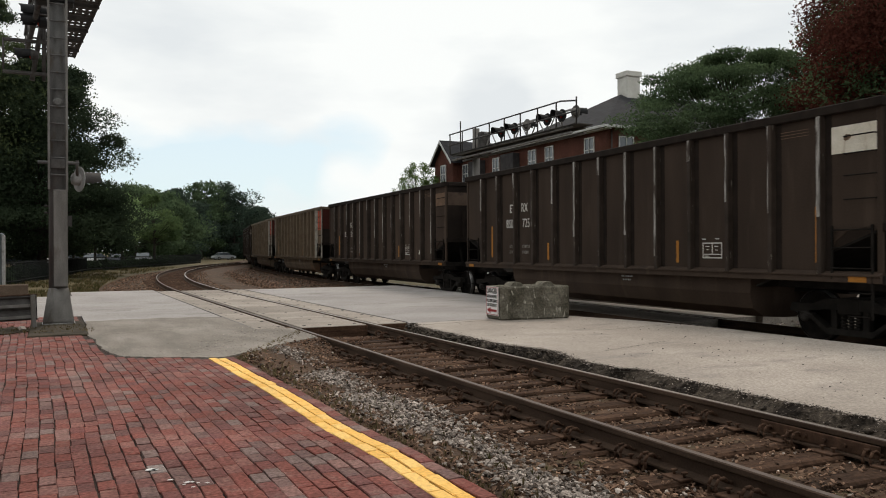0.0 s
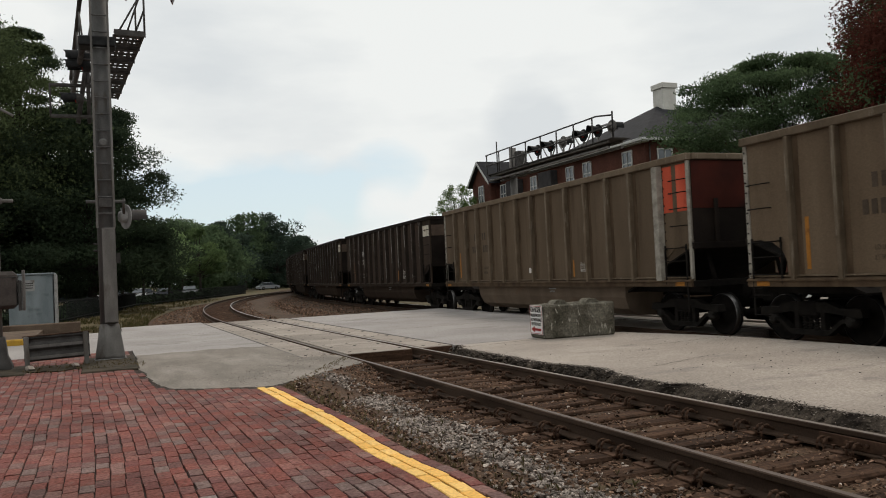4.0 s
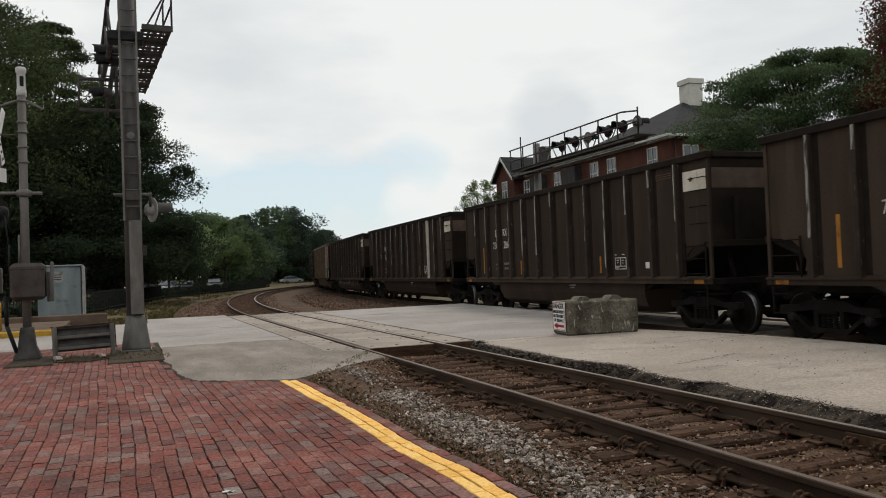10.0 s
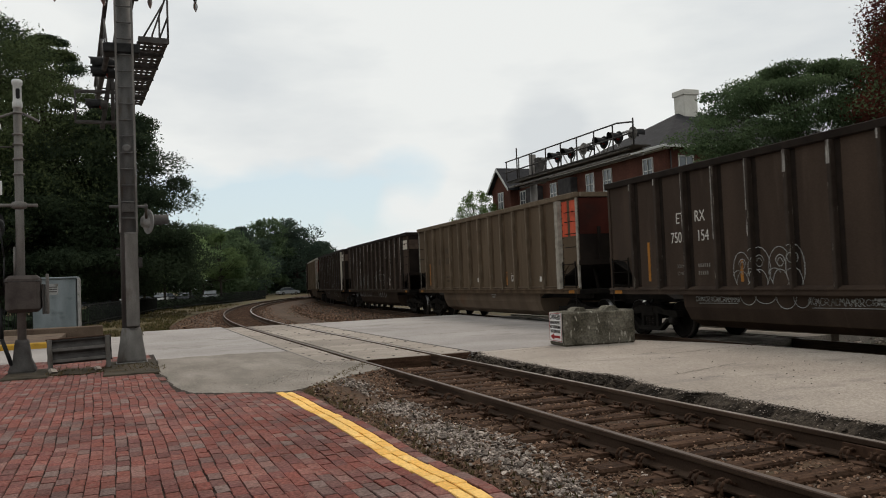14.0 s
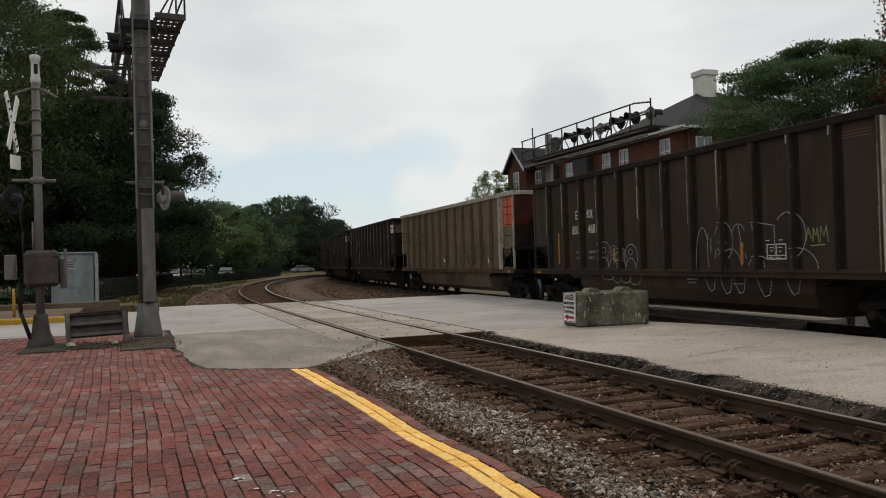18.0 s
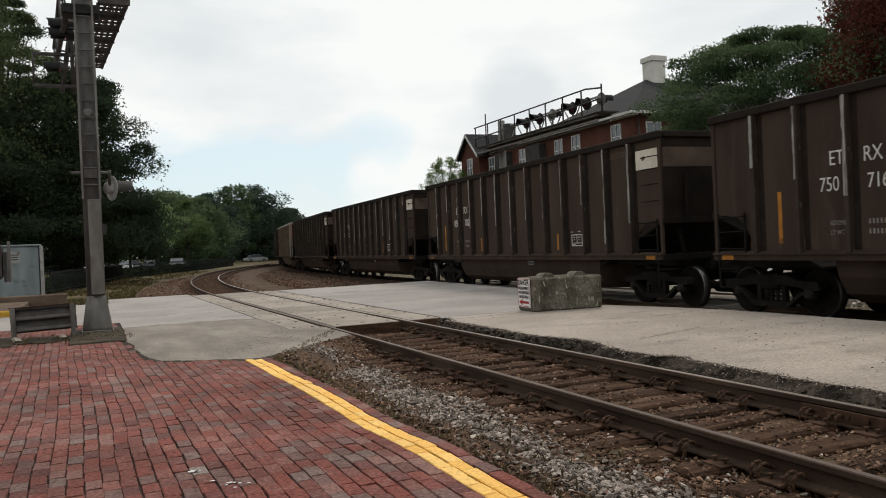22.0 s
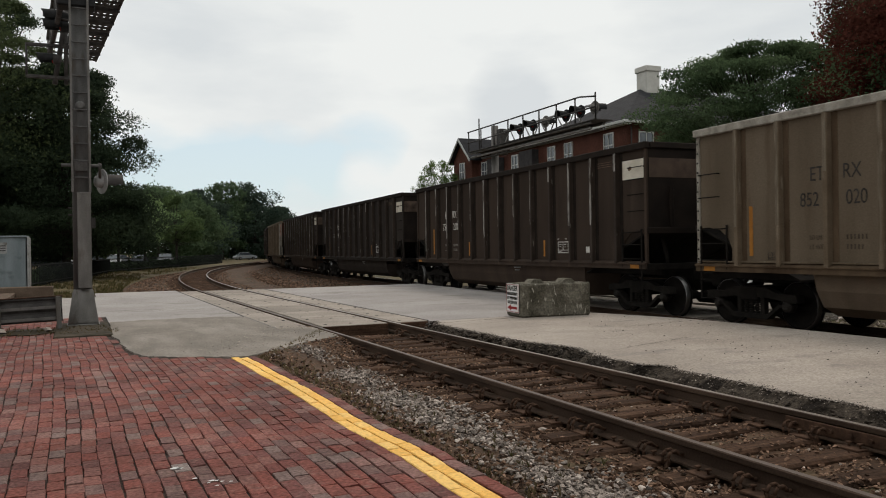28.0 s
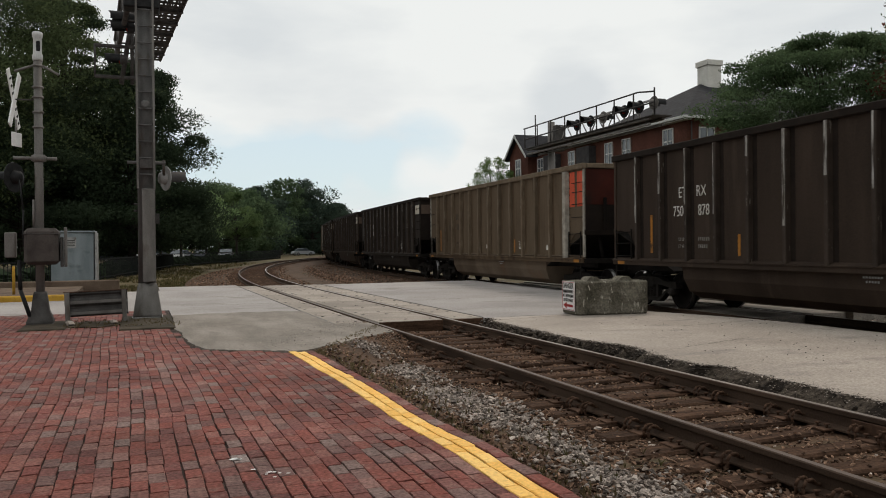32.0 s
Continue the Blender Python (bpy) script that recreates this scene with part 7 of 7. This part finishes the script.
def tag_letters(x0, z0):
    """Five wide underlined capital strokes."""
    g = Geo()
    shapes = ([(0, 1), (0.2, 0), (0.5, 0.7), (0.8, 0), (1, 1)], [(0.5, 0), (0.5, 1)], [(0, 1), (1, 1), (0, 0), (1, 0)], [(0, 0), (0.1, 1), (0.5, 0.4), (0.9, 1), (1, 0)],
              [(0.5 + 0.5 * math.cos(a * 0.52), 0.5 + 0.5 * math.sin(a * 0.52)) for a in range(13)])
    for i, sh in enumerate(shapes):
        x = x0 + 1.0 * i
        for pts in ([(x + 0.42 * p, z0 + 0.42 * q) for p, q in sh], [(x - 0.08, z0 - 0.1), (x + 0.5, z0 - 0.08)]):
            ribbon(g, pts, 0.028)
    return g.mesh("graffiti", M["graffiti"])


CARS = ["b850 725", "r850 327", "tbar", "tbar", "b750 537", "b750 397", "b750 216", "b750 206", "b750 332", "b750 154", "tbar", "b850 691", "b850 468", "t851 173",
        "b750 716", "b850 102", "b751 121", "b750 850", "t852 020", "b750 228", "b750 903", "b750 878", "tbar", "b750 000", "b750 000", "b750 000", "tbar", "b750 000", "b750 000", "b750 000", "b750 000"]
UNREAD = (23, 24, 25, 27, 28, 29, 30)
train, wheelsets = [], []


def freight_car(k, code):
    tan, number = code[0] == "t", code[1:]
    tone = "cream" if k in (13, 18) else "tan" if tan else "dark" if k in (20, 23, 27) else "brown"
    wear = random.Random(100 + k)
    words = "dusty tan coal hopper car with an orange-red end panel" if tan else "dark brown coal hopper car with scuffed side posts"
    if tone == "dark":
        words = "blackened dark brown coal hopper car with scuffed side posts"
    if k in (9, 11, 12):
        words = "dark brown coal hopper car with white graffiti"
    if k in (13, 18):
        words = "dusty tan coal hopper car with scrawled graffiti"
    if k == 8:
        words = "dark brown coal hopper car with one pale post"
    car = thing("freight_car", words, "freight car", "cars of the coal train")
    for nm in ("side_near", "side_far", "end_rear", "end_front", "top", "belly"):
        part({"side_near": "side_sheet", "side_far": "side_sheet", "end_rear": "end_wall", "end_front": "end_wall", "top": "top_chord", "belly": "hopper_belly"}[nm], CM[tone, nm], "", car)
    kinds = (3, 6, 6, 7, 7, 4) if k in (9, 12, 17, 20, 24) else (0, 1, 2, 3, 4, 5, 7)
    for x in POSTS:
        part("post", CM[tone, "post", wear.choice(kinds)], "", car, at=pose(x, -1.53, 0))
        part("post", CM[tone, "post", 3], "", car, at=pose(x, 1.53, 0, 0, 0, 180))
    if tan:
        part("sill_ledge", CM["ledge"], "", car, "thin pale strip for light on the sill top")
    for turn in (0, 180):
        part("side_sill", CM[tone, "sill"], "", car, at=pose(0, 0, 0, 0, 0, turn))
    for sx in (-1, 1):
        if tan:
            tagged(part("rivets", CM["rivets"], "", car, at=pose(0, 0, 0) if sx < 0 else pose(-0.845, 0.028, 0)), kind="stuff").scale = (sx, 1, 1)
        for sy in (-1, 1):
            part("corner_post", CM[tone, "corner"], "", car).scale = (sx, sy, 1)
    for nm in ("frame", "tank"):
        part({"frame": "center_sill", "tank": "air_reservoir"}[nm], CM[nm], "", car)
    for sx in (-1, 1):
        for nm, word in (("slope", "slope_sheet"), ("end_sill", "end_sill")):
            part(word, CM[nm], "", car, at=pose(0, 0, 0, 0, 0, 0 if sx > 0 else 180))
        for sy in (-1, 1):
            for nm, word in (("beam", "frame_beam"), ("strut", "end_strut")):
                part(word, CM[nm], "", car).scale = (sx, sy, 1)
    for turn in (0, 180):
        part("end_girt", CM["end_girt"], "", car, at=pose(0, 0, 0, 0, 0, turn))
        for yy in (-0.9, 0.0, 0.9):
            part("end_rib", CM["end_rib"], "", car, at=pose(0, 0, 0, 0, 0, turn) @ pose(0, yy, 0))
        part("coupler", CM["coupler"], "", car, at=pose(0, 0, 0, 0, 0, turn))
        part("brake_hose", CM["hose"], "", car, at=pose(0, 0, 0, 0, 0, turn))
    for turn in (0, 180):
        part("ladder", CM["ladder"], "", car, at=pose(0, 0, 0, 0, 0, turn))
        for z in (2.35, 2.72, 3.06, 3.33):
            part("grab_iron", CM["grab"], "", car, at=pose(0, 0, z, 0, 0, turn))
    lad = part("ladder", CM["ladder"], "", car)
    lad.scale = (-1, 1, 1)
    for x in (-6.3, 6.3):
        truck = part("truck", CM["bolster"], "", car, "dark three-piece truck", pose(x, 0, 0))
        for turn in (0, 180):
            part("side_frame", CM["side_frame"], "", truck, at=pose(0, 0, 0, 0, 0, turn))
            for x0 in (-0.13, 0.0, 0.13):
                part("spring", CM["spring"], "", truck, at=pose(0, 0, 0, 0, 0, turn) @ pose(x0, 0, 0))
        for a in (-0.89, 0.89):
            ws = part("wheelset", CM["wheelset"], "", truck, "steel wheelset with bright treads", pose(a, 0, 0.44))
            wheelsets.append((k, ws, a))
            for turn in (0, 180):
                part("bearing_cap", CM["cap"], "", truck, at=pose(a, 0, 0.44, 0, 0, turn))
    if tan:
        for dx in (0.0, 0.47):
            part("red_panel", CM["red"], "", car, "faded coral-red panel", pose(dx, 0, 0))
        for x, key in ((-5.80, "strip_long"), (5.98, "strip_long"), (2.28, "strip"), (-2.9, "strip")):
            part("reflector", CM[key], "", car, at=pose(x, 0, 0))
        part("pale_post", CM["wide_post"], "", car, "wide pale grey end post", pose(POSTS[12] + 0.02, -1.532, 0))
        for z in (2.50, 2.95):
            part("grab_iron", CM["grab"], "", car, at=pose(0, 0, z)).scale = (-1, 1, 1)
        if k not in (13, 18):
            part("label_plate", Geo().cbox(-0.36, -0.12, -1.537, -1.531, 1.46, 1.60, 0.002), "letters", car, "small white label")
        part("end_panel", CM["red_end"], "", car, "orange-red end panel coloured dark for soot and gap shade")
    else:
        part("corner_panel", CM["patch_rust" if code[0] == "r" else "patch"], "", car, "rust-stained panel" if code[0] == "r" else "chalky white panel")
        part("end_band", CM["band"], "", car, "white end band coloured brown for gap shade")
        part("rust_stain", CM["rust_stain"], "", car, "rust stain by the grab iron")
        for x, key in ((-5.55, "strip_long"), (-2.37, "strip"), (2.65, "strip"), (6.06, "strip_long")):
            part("reflector", CM[key], "", car, at=pose(x, 0, 0))
        part("chalk_lines", CM["scuffs"], "", car)
    for x in (-6.85, 6.85):
        part("amber_tab", CM["tab"], "", car, at=pose(x, 0, 0))
    part("lever_handle", CM["handle"], "", car, "small white release lever")
    if tone == "cream":
        tagged(part("bolt_holes", CM["bolt_holes"], "", car, "rows of small rusty holes"), kind="stuff")
        part("small_stencil", CM[tone, "stencil"], "", car, at=pose(-6.75, 0, 0.74)).scale = (0.4, 1, 0.4)
    if tan:
        part("stencil_box", CM[tone, "stencil"], "", car, at=pose(0.42, 0, 0.52)).scale = (0.66, 1, 0.66)
    else:
        part("stencil_box", CM[tone, "stencil"], "", car)
    part("data_marks", CM[tone, "data"], "", car)
    for body, z in (("LD LMT", 1.64), ("LT WT", 1.48)):
        part("lettering", lettering(body, 0.115, "letters_faint" if tan else "letters_dim"), "", car, at=pose(-4.46, -1.535, z, 90)).scale = (0.8, 1, 1)
    part("belly_stencil", CM["belly_text"], "", car)
    if k % 3 == 1:
        part("square_mark", CM["square"], "", car)
    if k == 6:
        part("square_mark", Geo().cbox(4.75, 4.93, -1.537, -1.531, 1.40, 1.57, 0.002), "teal_paint", car, "pale teal square mark")
    mt = "letters_black" if tan else "letters"
    if number != "bar" and k not in UNREAD:
        for body, x, z, sz in (("ET", -4.45, 2.62, 0.345), ("RX", -3.79, 2.62, 0.345), (number[:3], -4.66, 2.20, 0.34), (number[4:], -3.73, 2.20, 0.34)):
            ob = part("lettering", lettering(body, sz, mt), "", car, at=pose(x, -1.535, z, 90))
            ob.scale = (0.80, 1, 1)
    else:
        g = Geo()
        for x, z in ((-4.44, 2.62), (-4.26, 2.62), (-3.78, 2.62), (-3.60, 2.62), (-4.64, 2.20), (-4.47, 2.20), (-4.30, 2.20), (-3.71, 2.20), (-3.54, 2.20), (-3.37, 2.20)):
            g.box(x, x + 0.11, -1.537, -1.532, z, z + 0.24)
        part("number_bars", g, "letters_faint" if tan else mt, car)
    if k == 8:
        part("pale_post", CM["white_post"], "", car, "pale grey replacement post", pose(POSTS[10], -1.532, 0))
        part("dark_panel", Geo().cbox(0.15, 0.85, -1.537, -1.531, 2.0, 2.9, 0.002), "black", car)
    if k == 12:
        part("pale_post", CM["white_post"], "", car, "pale grey replacement post", pose(POSTS[12], -1.532, 0))
    if k == 9:
        part("graffiti", bubbles(-2.6, -0.9, 1.24, 2.0, 3), "", car)
        part("graffiti", throw_up(1.2), "", car)
        part("graffiti", scribble(1.75, 2.15, 1.55, 1.95, 8, "graffiti_amber", 0.02), "", car)
        part("graffiti", scribble(5.0, 5.55, 1.62, 1.9, 5, "graffiti"), "", car)
        part("graffiti", scribble(-4.0, -2.6, 0.90, 1.02, 6, "graffiti", 0.012, -1.434), "", car)
        part("graffiti", scribble(-0.8, 1.0, 0.86, 1.02, 7, "graffiti", 0.012, -1.434), "", car)
    if k == 11:
        part("graffiti", bubbles(-4.5, -1.3, 1.24, 2.12, 13, width=0.02), "", car)
        part("graffiti", scribble(-1.45, -1.15, 1.6, 1.9, 15, "graffiti", 0.012), "", car)
        part("graffiti", cloud(1.25, 1.72, 1.15, 0.52, 14), "", car)
    if k == 12:
        part("graffiti", bubbles(-3.25, -1.35, 1.24, 1.95, 23), "", car)
        part("graffiti", throw_up(1.15), "", car)
        part("graffiti", scribble(4.42, 4.92, 1.68, 2.0, 43, "graffiti_lime", 0.016), "", car)
    if k == 13:
        part("graffiti", scribble(-1.75, -1.05, 1.38, 1.9, 31, "graffiti_red", 0.016), "", car)
        part("label_plate", Geo().cbox(-0.50, -0.22, -1.537, -1.531, 1.46, 1.59, 0.002), "white_paint", car, "small white label")
        part("graffiti", scribble(-0.5, 0.6, 0.72, 0.98, 32, "letters_black", 0.028, -1.436), "", car)
        part("graffiti", scribble(0.75, 1.9, 0.72, 0.98, 35, "letters_black", 0.028, -1.436), "", car)
        part("graffiti", bubbles(1.6, 4.6, 1.30, 2.25, 33, "letters_black", 0.03, False), "", car)
        part("graffiti", scribble(5.0, 5.7, 1.9, 2.25, 34, "letters_black"), "", car)
    if k == 18:
        part("graffiti", tag_letters(-2.80, 1.62), "", car)
    return car


for k, code in enumerate(CARS):
    train.append(freight_car(k, code))


def travelled(t):
    return SPEED * t


def car_pose(k, t):
    s = START + PITCH * k - travelled(t) - HALF
    front, _ = on_track(s - 6.3, MAIN)
    rear, _ = on_track(s + 6.3, MAIN)
    mid, d = (front + rear) / 2, front - rear
    return pose(mid.x, mid.y, RAIL2, 0, 0, math.degrees(math.atan2(d.y, d.x)))


# ---- brick platform, laid brick by brick ----
BENDS = [(-9.0, 0.0), (4.2, 0.0), (6.4, -0.018), (8.0, -0.026), (9.5, -0.06), (10.9, -0.10), (13.0, -0.17), (16.0, -0.24), (20.0, -0.3)]
HEAVE = [(-9.0, 0.02), (4.2, 0.02), (4.7, 0.022), (5.2, 0.042), (5.8, 0.018), (6.4, -0.006), (7.2, 0.0), (30.0, 0.0)]


def glide(table, y):
    for (ya, a), (yb, b) in zip(table, table[1:]):
        if y <= yb:
            u = max(0.0, (y - ya) / (yb - ya))
            return a + (b - a) * u * u * (3 - 2 * u)
    return table[-1][1]


def bow(y, i):
    """How far the courses bend sideways along the platform; the heave at the edge dies out across the courses."""
    return glide(BENDS, y) + glide(HEAVE, y) * math.exp(-i / 7.0)


def brick_limit(y):
    if y < 10.9:
        return 9.0
    if y > 15.1:
        return 0.55
    pts = sorted(edge[:11], key=lambda p: p[1])
    for (xa, ya), (xb, yb) in zip(pts, pts[1:]):
        if ya <= y <= yb:
            return xa + (xb - xa) * (y - ya) / (yb - ya) - 0.01
    return 0.55


platform = thing("brick_platform", "uneven red clay brick platform with a yellow safety line", "platform", kind="structure")
g = Geo()
g.prism([(-9.0, -6), (2.275, -6), (2.27, 7.5), (2.24, 9.5), (2.15, 10.9), (1.1, 11.35), (0.72, 12.2), (0.62, 13.8), (0.55, 15.1), (0.58, 19.3), (-9.0, 19.3)], -0.42, -0.017, "z")
part("bedding", g, "joint", platform, "dark sandy bedding")
BW0, BL0 = 0.107, 0.214


def one_brick(w, l, wear):
    a, b, c = w / 2, l / 2, 0.005
    j = wear.uniform
    v = [(-a, -b, -0.03), (a, -b, -0.03), (a, b, -0.03), (-a, b, -0.03), (-a, -b, -c), (a, -b, -c), (a, b, -c), (-a, b, -c),
         (-a + c, -b + c, 0), (a - c, -b + c, 0), (a - c, b - c, 0), (-a + c, b - c, 0)]
    f = [(0, 1, 5, 4), (1, 2, 6, 5), (2, 3, 7, 6), (3, 0, 4, 7), (4, 5, 9, 8), (5, 6, 10, 9), (6, 7, 11, 10), (7, 4, 8, 11), (8, 9, 10, 11)]
    v = v[:4] + [(x + j(-0.0034, 0.0034), y + j(-0.0038, 0.0038), z + j(-0.0020, 0.0010)) for x, y, z in v[4:]]
    return v, f


worn = random.Random(5)
SHAPED = [one_brick(BW0 - worn.uniform(0.004, 0.009), BL0 - worn.uniform(0.003, 0.006), worn) for k in range(14)]
SHAPED_WIDE = [one_brick(BW0 - worn.uniform(0.010, 0.016), BL0 - worn.uniform(0.005, 0.008), worn) for k in range(8)]
bv, bf = SHAPED[0]
brick_me = {nm: [Geo().add(v, bf).mesh("brick", M[nm]) for v, f in shapes] for nm, shapes in (("paver", SHAPED), ("paver_yellow", SHAPED_WIDE))}
M["paver_pale"] = brick_mat("paint_spattered_paver", [(0.30, 0.24, 0.22), (0.36, 0.33, 0.31)], "object")
brick_me["paver_pale"] = [Geo().add(bv, bf).mesh("brick", M["paver_pale"])]
field, stripe = Geo(), Geo()
r = random.Random(21)
for i in range(66):
    xc = 2.285 - BW0 * (i + 0.5)
    y = -5.9 + (BL0 / 2 if i % 2 else 0) + r.uniform(-0.03, 0.03)
    while y < 19.2:
        x = xc + bow(y, i) + 0.012 * noise.noise((xc * 1.6, y * 0.9, 1)) + 0.006 * noise.noise((xc * 3.0, y * 2.6, 6))
        sink = -0.005 * max(0, noise.noise((x * 0.9, y * 0.9, 4)))
        if x + 0.06 < brick_limit(y) or y < 10.8:
            turn = math.degrees(math.atan2(-(bow(y + 0.1, i) - bow(y - 0.1, i)), 0.2)) + r.uniform(-0.8, 0.8)
            m = pose(x + r.uniform(-0.0035, 0.0035), y, r.uniform(-0.003, 0.002) + sink, r.uniform(-0.9, 0.9), r.uniform(-1.6, 1.6), turn)
            yellow = i in (1, 2)
            if x > -0.6 and 3.7 < y < 6.0:
                key = "paver_yellow" if yellow else "paver"
                if abs(x - 0.63) < 0.11 and abs(y - 5.51) < 0.07:
                    key = "paver_pale"
                part("brick", worn.choice(brick_me[key]), "", platform, at=m)
            else:
                (stripe if yellow else field).add(worn.choice(SHAPED_WIDE if yellow else SHAPED)[0], bf, False, m)
        y += BL0 + r.uniform(-0.004, 0.004)
blots = Geo()
for bx, by, q in ((0.575, 5.50, 0.036), (0.60, 5.49, 0.024), (0.66, 5.20, 0.016), (0.745, 5.10, 0.020), (0.775, 5.09, 0.014), (0.80, 5.055, 0.012), (0.85, 5.03, 0.013), (0.72, 5.06, 0.012), (0.76, 4.98, 0.013)):
    v = [(bx + q * r.uniform(0.7, 1.2) * math.cos(0.524 * j), by + 0.8 * q * r.uniform(0.7, 1.2) * math.sin(0.524 * j), 0.0045) for j in range(12)]
    blots.add(v, [tuple(range(12))])
tagged(part("paint_spots", blots, "white_paint", platform, "spilt white paint spots"), kind="stuff")
tagged(part("brick_field", field, "paver_field", platform, "red clay bricks"), kind="stuff")
M["paver_yellow_field"] = brick_mat("yellow_painted_paver_field", YB, "island", 0.7, 0.4)
tagged(part("brick_stripe", stripe, "paver_yellow_field", platform, "yellow painted bricks"), kind="stuff")


# ---- what moves ----
def motions():
    times = [0.5 * i for i in range(65)]
    for k, car in enumerate(train):
        walk(car, [(t, car_pose(k, t)) for t in times])
    for k, ws, a in wheelsets:
        near = [t for t in times if -12 < START + PITCH * k - travelled(t) - HALF < 62]
        if not near:
            continue
        rows = []
        first, last = frame(near[0]), frame(near[-1])
        for fr in [1] * (first > 1) + list(range(first, last + 1)) + [frame(32.0)] * (last < frame(32.0)):
            t = (min(max(fr, first), last) - 1) / FPS
            rows.append(((fr - 1) / FPS, pose(a, 0, 0.44, 0, math.degrees((travelled(t) - travelled(near[0])) / 0.44) % 360, 0)))
        walk(ws, rows)


motions()
